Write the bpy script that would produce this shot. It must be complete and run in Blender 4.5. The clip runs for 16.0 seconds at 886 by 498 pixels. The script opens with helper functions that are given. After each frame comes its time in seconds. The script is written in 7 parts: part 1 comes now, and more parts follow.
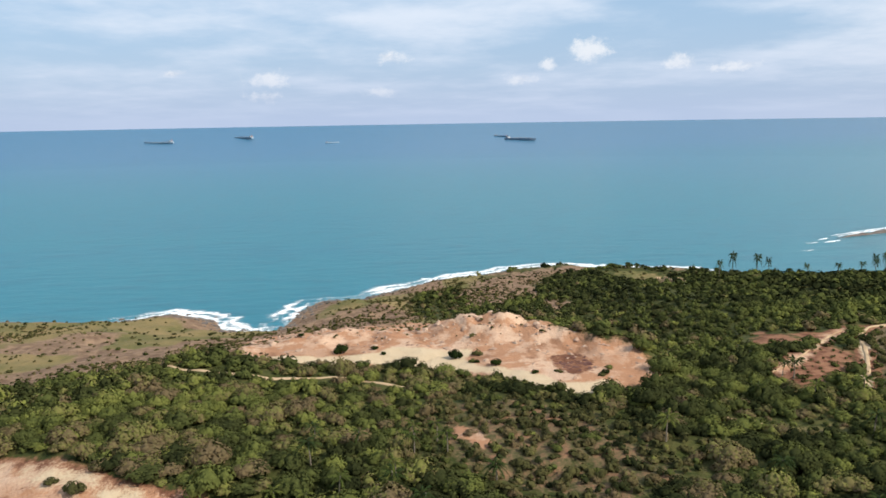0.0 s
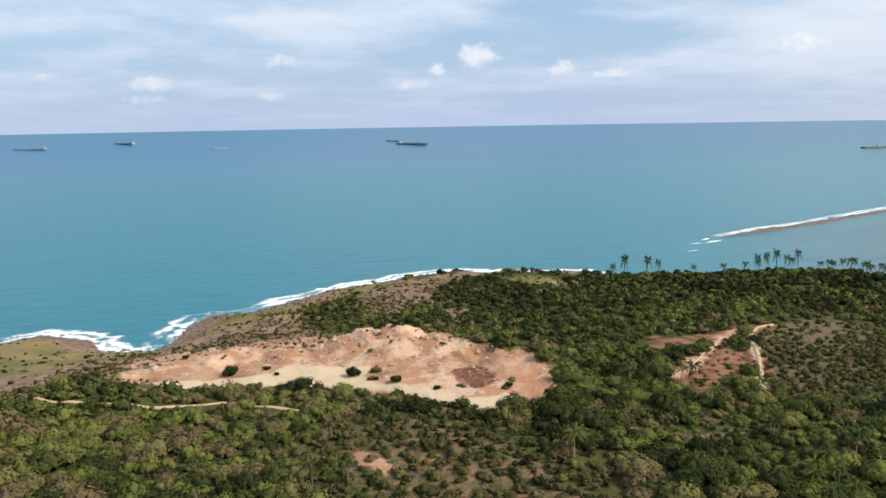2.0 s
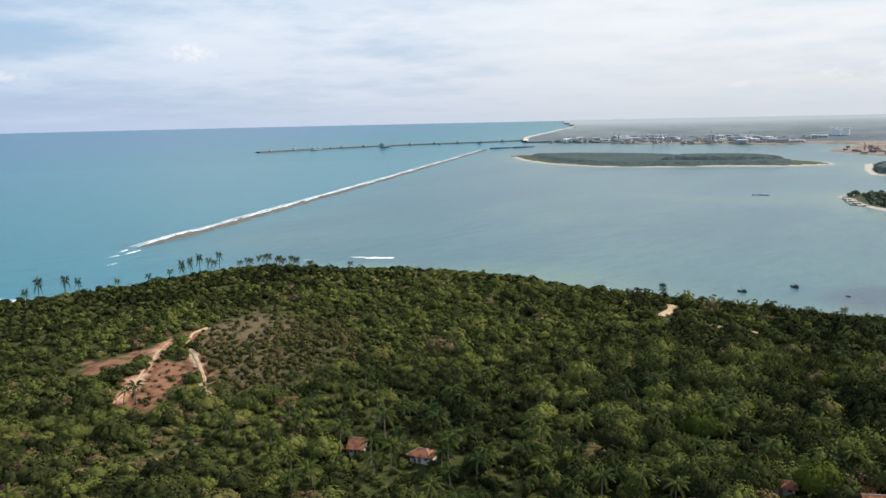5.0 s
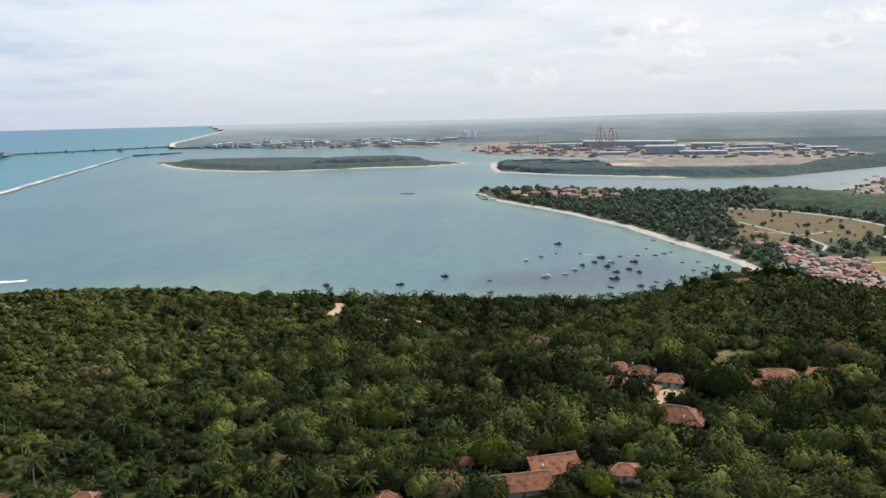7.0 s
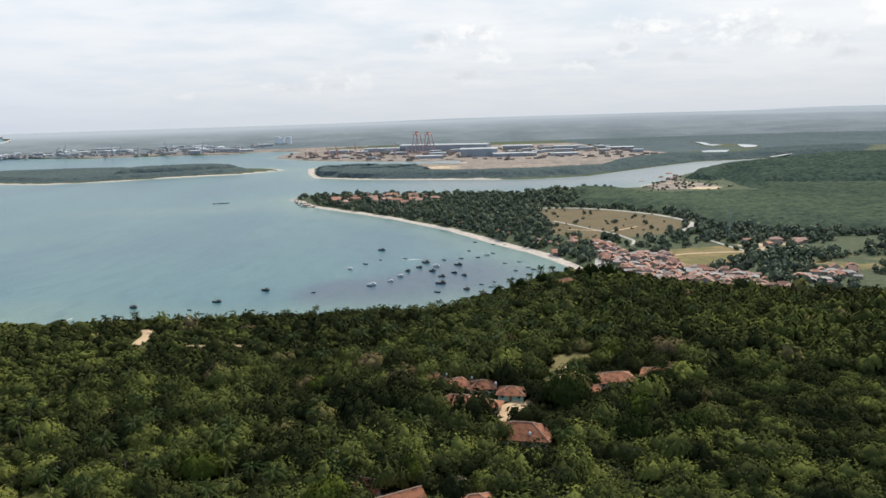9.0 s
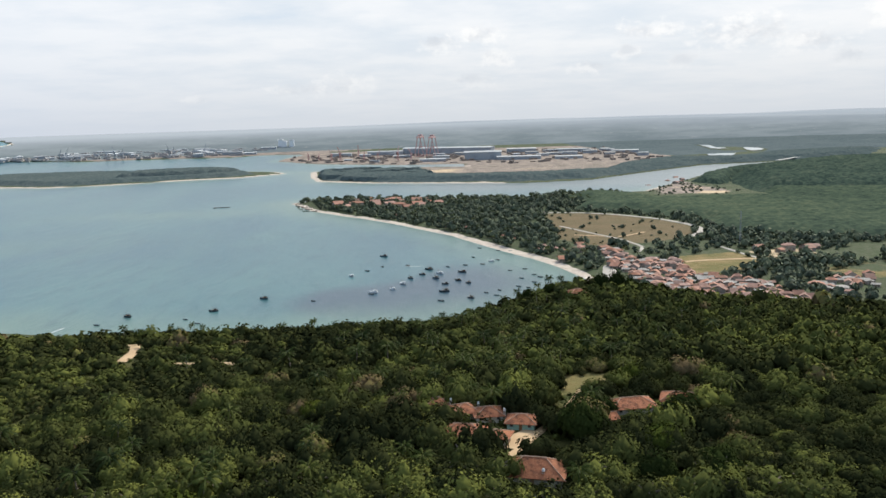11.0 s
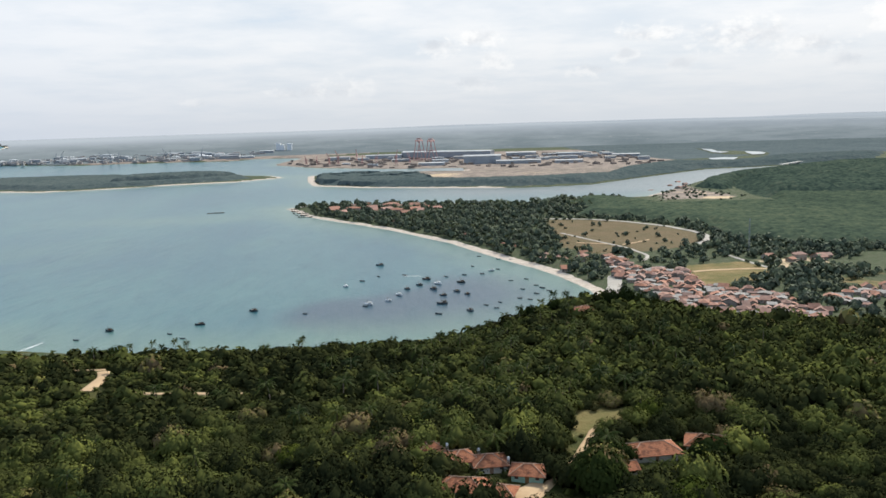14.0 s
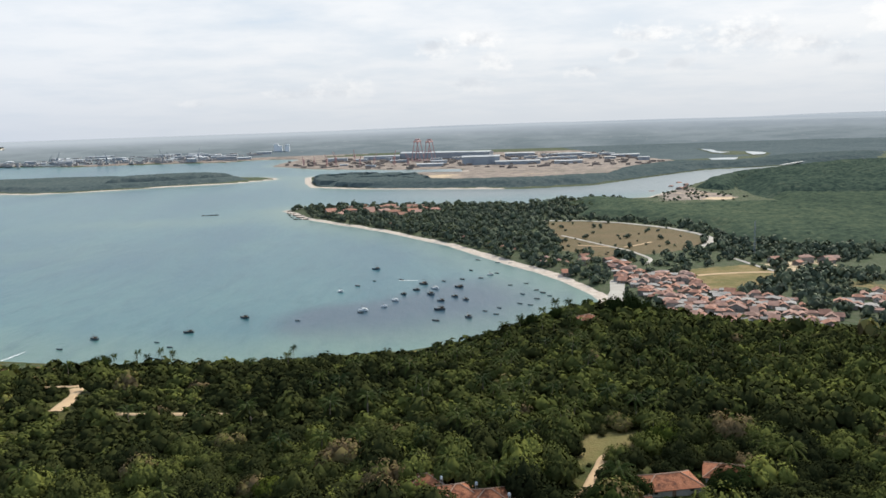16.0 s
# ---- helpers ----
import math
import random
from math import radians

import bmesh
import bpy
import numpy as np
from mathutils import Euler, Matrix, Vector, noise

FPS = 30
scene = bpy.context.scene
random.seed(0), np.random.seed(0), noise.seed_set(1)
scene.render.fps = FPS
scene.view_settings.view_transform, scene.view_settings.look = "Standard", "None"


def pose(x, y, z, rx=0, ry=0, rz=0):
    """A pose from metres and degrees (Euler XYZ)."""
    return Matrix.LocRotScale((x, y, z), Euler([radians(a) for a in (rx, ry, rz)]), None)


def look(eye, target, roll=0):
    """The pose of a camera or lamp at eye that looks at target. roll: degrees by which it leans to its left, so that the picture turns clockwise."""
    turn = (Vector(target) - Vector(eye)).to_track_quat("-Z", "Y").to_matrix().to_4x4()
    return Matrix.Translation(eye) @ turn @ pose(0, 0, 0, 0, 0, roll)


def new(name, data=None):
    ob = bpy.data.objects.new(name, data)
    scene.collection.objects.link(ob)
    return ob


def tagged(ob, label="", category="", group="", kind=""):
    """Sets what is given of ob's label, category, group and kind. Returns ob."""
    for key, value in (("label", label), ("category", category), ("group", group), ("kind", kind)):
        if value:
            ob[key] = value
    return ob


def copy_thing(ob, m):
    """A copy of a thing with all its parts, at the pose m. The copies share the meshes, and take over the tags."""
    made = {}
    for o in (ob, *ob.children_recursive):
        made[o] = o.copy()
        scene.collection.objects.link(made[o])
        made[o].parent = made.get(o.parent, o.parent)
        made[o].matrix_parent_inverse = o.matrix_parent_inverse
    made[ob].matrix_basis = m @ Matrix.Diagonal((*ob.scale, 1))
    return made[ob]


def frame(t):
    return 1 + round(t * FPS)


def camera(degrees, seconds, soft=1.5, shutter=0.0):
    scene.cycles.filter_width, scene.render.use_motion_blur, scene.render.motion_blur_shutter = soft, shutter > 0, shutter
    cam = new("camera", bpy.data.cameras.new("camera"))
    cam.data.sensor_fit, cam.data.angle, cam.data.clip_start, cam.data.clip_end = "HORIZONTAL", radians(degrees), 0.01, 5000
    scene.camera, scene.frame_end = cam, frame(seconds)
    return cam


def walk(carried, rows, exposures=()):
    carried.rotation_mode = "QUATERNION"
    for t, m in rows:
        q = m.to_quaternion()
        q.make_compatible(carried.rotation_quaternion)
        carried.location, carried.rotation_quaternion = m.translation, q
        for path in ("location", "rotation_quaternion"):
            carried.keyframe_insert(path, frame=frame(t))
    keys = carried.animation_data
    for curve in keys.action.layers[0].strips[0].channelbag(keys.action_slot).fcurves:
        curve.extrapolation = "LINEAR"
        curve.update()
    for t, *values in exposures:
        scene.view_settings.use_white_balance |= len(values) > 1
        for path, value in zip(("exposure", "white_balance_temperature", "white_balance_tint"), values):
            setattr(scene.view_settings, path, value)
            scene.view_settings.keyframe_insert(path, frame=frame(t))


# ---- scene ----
cam = camera(57.94, 16.0, soft=1.6)


def shot(x, y, z, yaw, pitch, roll):
    return pose(x, y, z, 90 + pitch, 0, yaw) @ pose(0, 0, 0, 0, 0, roll)


PATH = [
    (0, shot(33.12, -80.62, 151.12, 85.408, -9.295, -0.947)),
    (0.5, shot(29.16, -80.29, 151.56, 81.133, -9.299, -0.974)),
    (1, shot(25.55, -80.36, 151.65, 80.156, -9.22, -0.981)),
    (1.5, shot(22.34, -80.48, 151.75, 80.203, -9.144, -0.985)),
    (2, shot(19.62, -79.92, 151.82, 77.723, -9.096, -0.968)),
    (2.5, shot(17.05, -79.67, 151.76, 69.618, -9.076, -0.938)),
    (3, shot(15.14, -79.56, 151.86, 63.412, -9.083, -0.962)),
    (3.5, shot(13.65, -79.24, 151.8, 57.264, -9.111, -0.987)),
    (4, shot(12.22, -78.92, 151.62, 51.03, -9.159, -1.108)),
    (4.5, shot(10.79, -78.62, 151.41, 44.574, -9.22, -1.191)),
    (5, shot(9.6, -78.16, 151.44, 37.188, -9.324, -1.228)),
    (5.2, shot(9.14, -77.93, 151.45, 34.322, -9.346, -1.213)),
    (7.3, shot(2.41, -70.81, 149.14, 11.841, -9.5, -1.261)),
    (7.5, shot(1.74, -68.73, 148.97, 10.888, -9.524, -1.289)),
    (7.7, shot(1, -66.4, 149.05, 4.4, -9.58, -1.4)),
    (8, shot(-0.07, -62.88, 149.14, 0.401, -9.645, -1.555)),
    (8.5, shot(-0.76, -57.59, 148.7, -0.109, -9.602, -1.681)),
    (9, shot(-1.22, -51.58, 148.85, -0.182, -9.473, -1.74)),
    (9.2, shot(-1.39, -49.21, 148.9, -0.227, -9.504, -1.741)),
    (11.5, shot(-1.01, -25.77, 149.32, 0.105, -9.193, -1.765)),
    (12, shot(-0.76, -20.56, 149.52, 0.091, -9.151, -1.767)),
    (12.5, shot(-0.57, -15.39, 149.71, 0.061, -9.133, -1.789)),
    (13, shot(-0.46, -10.38, 149.87, 0.029, -9.092, -1.742)),
    (13.5, shot(-0.31, -5.28, 150.05, 0.009, -9.082, -1.693)),
    (14, shot(0, 0, 150, 0, -9.042, -1.722)),
    (14.5, shot(0.32, 5.37, 149.97, -0.019, -9.032, -1.716)),
    (15, shot(0.65, 10.68, 149.92, -0.037, -9.027, -1.779)),
    (15.5, shot(1.11, 15.96, 149.76, -0.058, -9.004, -1.81)),
    (16, shot(1.47, 21.22, 149.49, -0.072, -8.994, -1.839)),
]
walk(cam, PATH)

# ---- light ----
SUN_TO = Vector((0.50, 0.72, 0.76)).normalized()
scene.view_settings.exposure = 0.0


class Nodes:
    """Small helper to compose shader nodes."""

    def __init__(self, tree):
        self.t = tree
        tree.nodes.clear()

    def node(self, kind, **props):
        n = self.t.nodes.new(kind)
        for k, v in props.items():
            setattr(n, k, v)
        return n

    def put(self, socket, value):
        if isinstance(value, bpy.types.NodeSocket):
            self.t.links.new(value, socket)
        elif value is not None:
            socket.default_value = value

    def m(self, op, a, b=None, c=None, clamp=False):
        n = self.node("ShaderNodeMath", operation=op, use_clamp=clamp)
        for i, v in enumerate((a, b, c)):
            self.put(n.inputs[i], v)
        return n.outputs[0]

    def step(self, x, lo, hi):
        n = self.node("ShaderNodeMapRange", interpolation_type="SMOOTHSTEP")
        self.put(n.inputs[0], x)
        n.inputs[1].default_value, n.inputs[2].default_value = lo, hi
        n.inputs[3].default_value, n.inputs[4].default_value = 0, 1
        return n.outputs[0]

    def mix(self, f, a, b):
        n = self.node("ShaderNodeMix", data_type="RGBA")
        self.put(n.inputs[0], f)
        self.put(n.inputs[6], (*a, 1) if isinstance(a, tuple) else a)
        self.put(n.inputs[7], (*b, 1) if isinstance(b, tuple) else b)
        return n.outputs[2]

    def noise(self, vec, scale, detail=3.0, rough=0.55, out=0):
        n = self.node("ShaderNodeTexNoise")
        self.put(n.inputs["Vector"], vec)
        n.inputs["Scale"].default_value, n.inputs["Detail"].default_value, n.inputs["Roughness"].default_value = scale, detail, rough
        return n.outputs[out]

    def ramp(self, f, stops):
        n = self.node("ShaderNodeValToRGB")
        self.put(n.inputs[0], f)
        e = n.color_ramp.elements
        while len(e) < len(stops):
            e.new(0.5)
        for k, (p, col) in zip(e, stops):
            k.position, k.color = p, (*col, 1)
        return n.outputs[0]

    def combine(self, x, y, z):
        n = self.node("ShaderNodeCombineXYZ")
        for i, v in enumerate((x, y, z)):
            self.put(n.inputs[i], v)
        return n.outputs[0]

    def attr(self, name, out="Fac"):
        return self.node("ShaderNodeAttribute", attribute_name=name).outputs[out]


world = bpy.data.worlds.new("sky")
scene.world = world
world.use_nodes = True
w = Nodes(world.node_tree)
sky = w.node("ShaderNodeTexSky", sky_type="NISHITA", sun_disc=False)
sky.sun_elevation = math.asin(SUN_TO.z)
sky.sun_rotation = math.atan2(SUN_TO.x, SUN_TO.y)
sky.altitude, sky.air_density, sky.dust_density, sky.ozone_density = 100, 1.0, 1.2, 1.0
coord = w.node("ShaderNodeTexCoord").outputs["Generated"]
sep = w.node("ShaderNodeSeparateXYZ")
w.put(sep.inputs[0], coord)
dx, dy, dz = sep.outputs
el = w.m("MAXIMUM", dz, 0.0)
# high thin cloud: wide streaks, drawn out towards the horizon
k = w.m("DIVIDE", 1.0, w.m("ADD", el, 0.11))
flat = w.combine(w.m("MULTIPLY", dx, k), w.m("MULTIPLY", dy, k), 0.0)
streak = w.noise(flat, 0.55, 6.0, 0.55)
streak2 = w.noise(flat, 1.7, 5.0, 0.6)
veil_amount = w.m("ADD", w.m("MULTIPLY", streak, 0.75), w.m("MULTIPLY", streak2, 0.25))
# the bay side (ahead, +y) is overcast, the open sea side (-x) is broken cloud
inland = w.step(w.m("ADD", dy, w.m("MULTIPLY", dx, 0.35)), 0.0, 1.05)
veil = w.step(w.m("ADD", veil_amount, w.m("MULTIPLY", inland, 0.24)), 0.42, 0.66)
# low cumulus heads over the horizon: heading and height in degrees, half width, half height
CUMULUS = [(88.8, 4.2, 1.2, 0.6), (75.0, 4.5, 1.5, 1.0), (79.8, 2.6, 1.4, 0.5), (69.0, 3.4, 1.1, 0.6), (65.6, 3.1, 1.8, 0.4), (54.0, 4.6, 1.6, 0.8), (97.1, 2.7, 1.6, 0.6), (89.4, 1.8, 1.4, 0.4), (77.9, 3.5, 0.7, 0.5), (97.5, 1.6, 1.6, 0.5), (103.5, 3.2, 1.0, 0.3), (-0.3, 5.2, 1.8, 1.0), (-2.8, 5.6, 2.0, 0.8), (-2.6, 2.5, 1.8, 0.6), (6.5, 2.4, 2.8, 0.8), (-13.1, 4.0, 1.4, 0.6), (-10.4, 3.2, 1.8, 0.6), (-16.6, 3.3, 1.0, 0.6), (-26.6, 3.1, 1.4, 0.7), (10.6, 2.1, 1.5, 0.4), (16.7, 1.7, 1.4, 0.4), (-4.2, 4.0, 1.6, 1.0), (-20.5, 5.0, 4.2, 1.3), (-24.5, 4.2, 3.0, 0.8), (-29.0, 5.6, 2.0, 1.2), (8.5, 2.3, 4.5, 0.6), (-14.5, 5.4, 3.0, 0.7)]
head = w.m("MULTIPLY", w.m("ARCTAN2", w.m("MULTIPLY", dx, -1.0), dy), 57.2958)
high = w.m("MULTIPLY", w.m("ARCSINE", dz), 57.2958)
puff_v = w.combine(dx, dy, w.m("MULTIPLY", dz, 1.5))
edge = w.m("ADD", w.m("MULTIPLY", w.noise(puff_v, 30.0, 8.0, 0.66), 0.6), w.m("MULTIPLY", w.noise(puff_v, 85.0, 5.0, 0.6), 0.4))
heap = None
for ca, ce, cw, ch in CUMULUS:
    qx, qy = w.m("DIVIDE", w.m("SUBTRACT", head, ca), cw), w.m("DIVIDE", w.m("SUBTRACT", high, ce), ch)
    r2 = w.m("ADD", w.m("MULTIPLY", qx, qx), w.m("MULTIPLY", qy, qy))
    one = w.m("EXPONENT", w.m("MULTIPLY", r2, -0.8))
    heap = one if heap is None else w.m("MAXIMUM", heap, one)
puffs = w.step(w.m("ADD", heap, w.m("MULTIPLY", w.m("SUBTRACT", edge, 0.5), 3.0)), 0.42, 1.15)
belly = None
for ca, ce, cw, ch in ((0.2, 5.3, 1.1, 0.5), (-2.3, 2.7, 1.4, 0.45), (-13.0, 4.2, 0.8, 0.4), (-16.6, 3.4, 0.9, 0.5), (-26.7, 3.2, 1.1, 0.55)):
    qx, qy = w.m("DIVIDE", w.m("SUBTRACT", head, ca), cw), w.m("DIVIDE", w.m("SUBTRACT", high, ce), ch)
    one = w.m("EXPONENT", w.m("MULTIPLY", w.m("ADD", w.m("MULTIPLY", qx, qx), w.m("MULTIPLY", qy, qy)), -0.8))
    belly = one if belly is None else w.m("MAXIMUM", belly, one)
belly = w.step(w.m("ADD", belly, w.m("MULTIPLY", w.m("SUBTRACT", edge, 0.5), 2.4)), 0.4, 1.1)
puff_shade = w.step(w.m("ADD", w.noise(puff_v, 30.0, 4.0, 0.6), w.m("MULTIPLY", inland, -0.05)), 0.3, 0.52)
blue = w.mix(0.6, sky.outputs[0], (6.0, 8.9, 12.6))
c = w.mix(w.m("MULTIPLY", veil, 0.85), blue, w.mix(inland, (9.9, 10.8, 12.2), w.mix(w.step(w.m("ADD", w.m("MULTIPLY", streak, 0.5), w.m("MULTIPLY", streak2, 0.5)), 0.36, 0.62), (9.9, 10.5, 11.1), (12.5, 12.4, 12.3))))
c = w.mix(w.m("MULTIPLY", puffs, 0.75), c, w.mix(puff_shade, (8.6, 8.9, 9.4), (13.2, 13.1, 12.9)))
c = w.mix(w.m("MULTIPLY", belly, 0.6), c, (8.0, 8.6, 9.4))
haze = w.m("POWER", w.m("SUBTRACT", 1.0, w.m("MINIMUM", w.m("MULTIPLY", el, 6.5), 1.0)), 2.0)
haze_col = w.mix(inland, (6.1, 7.3, 9.8), (8.0, 8.5, 9.1))
c = w.mix(w.m("MULTIPLY", haze, 0.9), c, haze_col)
bg = w.node("ShaderNodeBackground")
w.put(bg.inputs[0], c)
bg.inputs[1].default_value = 0.082
w.put(w.node("ShaderNodeOutputWorld").inputs[0], bg.outputs[0])

sun = new("sun", bpy.data.lights.new("sun", "SUN"))
sun.data.energy, sun.data.angle, sun.data.color = 5.0, radians(0.6), (1.0, 0.94, 0.82)
sun.matrix_world = look((0, 0, 400), Vector((0, 0, 400)) - SUN_TO)

# ---- materials ----


def material(name):
    mt = bpy.data.materials.new(name)
    mt.use_nodes = True
    return mt, Nodes(mt.node_tree)


def finish(n, colour, rough=0.7, metal=0.0, bump=None, strength=0.3, distance=0.1, spec=0.4, alpha=None, through_light=0.0):
    p = n.node("ShaderNodeBsdfPrincipled")
    n.put(p.inputs["Base Color"], (*colour, 1) if isinstance(colour, tuple) else colour)
    n.put(p.inputs["Roughness"], rough)
    n.put(p.inputs["Metallic"], metal)
    n.put(p.inputs["Specular IOR Level"], spec)
    if alpha is not None:
        n.put(p.inputs["Alpha"], alpha)
    if bump is not None:
        b = n.node("ShaderNodeBump")
        b.inputs["Strength"].default_value, b.inputs["Distance"].default_value = strength, distance
        n.put(b.inputs["Height"], bump)
        n.put(p.inputs["Normal"], b.outputs[0])
    out = p.outputs[0]
    if through_light:
        tr = n.node("ShaderNodeBsdfTranslucent")
        n.put(tr.inputs[0], (*colour, 1) if isinstance(colour, tuple) else colour)
        mx = n.node("ShaderNodeMixShader")
        mx.inputs[0].default_value = through_light
        n.put(mx.inputs[1], out)
        n.put(mx.inputs[2], tr.outputs[0])
        out = mx.outputs[0]
    n.put(n.node("ShaderNodeOutputMaterial").inputs[0], out)


def plain(name, a, b, scale=1.0, rough=0.7, metal=0.0, bump=0.2, fine=8.0, vary=0.0, spec=0.4):
    """A surface of two tones: large stains, fine grain and, with vary, a shift from object to object."""
    mt, n = material(name)
    pos = n.node("ShaderNodeNewGeometry").outputs["Position"]
    big, small = n.noise(pos, scale, 4.0, 0.6), n.noise(pos, scale * fine, 3.0, 0.6)
    f = n.m("ADD", n.m("MULTIPLY", n.step(big, 0.3, 0.7), 0.65), n.m("MULTIPLY", small, 0.35))
    col = n.mix(f, a, b)
    if vary:
        rnd = n.node("ShaderNodeObjectInfo").outputs["Random"]
        hs = n.node("ShaderNodeHueSaturation")
        n.put(hs.inputs["Value"], n.m("ADD", 1 - vary, n.m("MULTIPLY", rnd, 2 * vary)))
        n.put(hs.inputs["Saturation"], n.m("ADD", 0.8, n.m("MULTIPLY", n.m("FRACT", n.m("MULTIPLY", rnd, 7.3)), 0.4)))
        n.put(hs.inputs["Color"], col)
        col = hs.outputs[0]
    finish(n, col, rough, metal, small, bump, 0.05, spec)
    return mt


def leaf_material(name, stops, per_object=False, light=0.035, spread=0.13, spec=0.0, grain=0.0, rough=0.65):
    """Foliage: tone from plant to plant, a smaller shift from clump to clump."""
    mt, n = material(name)
    geo = n.node("ShaderNodeNewGeometry")
    tone = n.node("ShaderNodeObjectInfo").outputs["Random"] if per_object else n.attr("tone")
    clump = geo.outputs["Random Per Island"]
    patchy = n.noise(geo.outputs["Position"], 0.018, 2.0, 0.5)
    f = n.m("ADD", n.m("MULTIPLY", tone, 0.78), n.m("MULTIPLY", n.m("SUBTRACT", patchy, 0.5), 0.5))
    f = n.m("ADD", f, n.m("MULTIPLY", n.m("SUBTRACT", clump, 0.35), spread), clamp=True)
    if grain:
        speck = n.noise(geo.outputs["Position"], 0.11, 5.0, 0.7)
        f = n.m("ADD", f, n.m("MULTIPLY", n.m("SUBTRACT", n.step(speck, 0.3, 0.7), 0.5), grain), clamp=True)
    finish(n, n.ramp(f, stops), rough, spec=spec, through_light=light)
    return mt


GREENS = [(0.0, (0.016, 0.020, 0.009)), (0.28, (0.038, 0.043, 0.016)), (0.55, (0.076, 0.087, 0.026)), (0.84, (0.146, 0.156, 0.040)), (1.0, (0.125, 0.092, 0.05))]
M_LEAF = leaf_material("leaves", GREENS)
M_LEAF_OB = leaf_material("leaves_single", GREENS, per_object=True)
M_PALM = leaf_material("palm_fronds", spec=0.03, rough=0.6, spread=0.3, stops=[(0.0, (0.018, 0.03, 0.009)), (0.5, (0.042, 0.056, 0.013)), (1.0, (0.098, 0.104, 0.024))])
M_PALM_OB = leaf_material("palm_fronds_single", spec=0.03, rough=0.6, spread=0.3, stops=[(0.0, (0.018, 0.03, 0.009)), (0.5, (0.042, 0.056, 0.013)), (1.0, (0.098, 0.104, 0.024))], per_object=True)
M_SCRUB = leaf_material("dry_scrub", [(0.0, (0.042, 0.044, 0.018)), (0.5, (0.084, 0.077, 0.030)), (1.0, (0.135, 0.096, 0.052))])
# Greyed and blued green: haze over the low land put into the leaves.
M_HAZED_GROVE = leaf_material("grove_leaves", [(0.0, (0.054, 0.070, 0.052)), (0.4, (0.084, 0.104, 0.070)), (0.7, (0.118, 0.138, 0.084)), (1.0, (0.155, 0.165, 0.100))], light=0.05, spec=0.03, grain=0.75)
M_BARK = plain("bark", (0.12, 0.095, 0.07), (0.24, 0.2, 0.16), 2.0, 0.9)
M_SAND = plain("sand", (0.38, 0.255, 0.145), (0.51, 0.365, 0.22), 0.15, 0.95, vary=0.0)
M_BEACH = plain("beach_sand", (0.52, 0.44, 0.35), (0.66, 0.58, 0.48), 0.06, 0.95)
M_ROAD = plain("pale_road", (0.30, 0.275, 0.245), (0.42, 0.39, 0.345), 0.1, 0.9)
M_TILE = plain("clay_tiles", (0.19, 0.09, 0.066), (0.38, 0.205, 0.148), 0.25, 0.85, vary=0.22, fine=6)
def tile_material(name, dark, mid_, pale):
    """Old clay tiles: single tiles differ, rows run across, lichen and soot lie in patches."""
    mt, n = material(name)
    co = n.node("ShaderNodeTexCoord").outputs["Object"]
    geo = n.node("ShaderNodeNewGeometry")
    single = n.node("ShaderNodeTexVoronoi")
    n.put(single.inputs["Vector"], co)
    single.inputs["Scale"].default_value = 2.6
    sp = n.node("ShaderNodeSeparateColor")
    n.put(sp.inputs[0], single.outputs["Color"])
    soot, lichen = n.noise(co, 0.55, 5.0, 0.7), n.noise(geo.outputs["Position"], 0.9, 6.0, 0.7)
    col = n.mix(n.m("ADD", n.m("MULTIPLY", sp.outputs[0], 0.55), n.m("MULTIPLY", lichen, 0.45)), mid_, pale)
    col = n.mix(n.m("MULTIPLY", n.step(soot, 0.45, 0.68), 0.85), col, dark)
    rows = n.node("ShaderNodeTexWave", wave_type="BANDS", bands_direction="X")
    n.put(rows.inputs["Vector"], co)
    rows.inputs["Scale"].default_value, rows.inputs["Distortion"].default_value = 1.1, 0.6
    col = n.mix(n.m("MULTIPLY", rows.outputs["Fac"], 0.3), col, dark)
    hs = n.node("ShaderNodeHueSaturation")
    n.put(hs.inputs["Value"], n.m("ADD", 0.8, n.m("MULTIPLY", n.node("ShaderNodeObjectInfo").outputs["Random"], 0.4)))
    n.put(hs.inputs["Color"], col)
    finish(n, hs.outputs[0], 0.9, bump=n.m("ADD", rows.outputs["Fac"], sp.outputs[0]), strength=0.6, distance=0.12, spec=0.2)
    return mt


M_TILE_NEAR = tile_material("hill_clay_tiles", (0.07, 0.03, 0.021), (0.25, 0.086, 0.043), (0.42, 0.18, 0.098))
M_MORTAR = plain("pale_ridge_tiles", (0.3, 0.18, 0.12), (0.5, 0.36, 0.27), 0.9, 0.9)
M_WALL = plain("lime_wash", (0.34, 0.32, 0.29), (0.54, 0.51, 0.46), 0.5, 0.9, vary=0.35)
M_WALL_DULL = plain("weathered_wall", (0.2, 0.17, 0.145), (0.42, 0.36, 0.31), 0.3, 0.9, vary=0.3)
M_WALL_GREEN = plain("green_wash", (0.24, 0.42, 0.36), (0.33, 0.52, 0.45), 0.5, 0.9)
M_DARK = plain("dark_opening", (0.02, 0.022, 0.025), (0.05, 0.05, 0.055), 1.0, 0.4)
M_WOOD = plain("painted_wood", (0.16, 0.09, 0.05), (0.25, 0.15, 0.09), 1.0, 0.7, vary=0.2)
M_TANK = plain("white_tank", (0.62, 0.64, 0.66), (0.78, 0.79, 0.8), 1.0, 0.5)
M_HULL = plain("boat_hull", (0.05, 0.075, 0.085), (0.10, 0.13, 0.14), 0.6, 0.6, vary=0.45)
M_HULL_WHITE = plain("boat_white", (0.55, 0.57, 0.58), (0.72, 0.73, 0.74), 0.6, 0.5, vary=0.15)
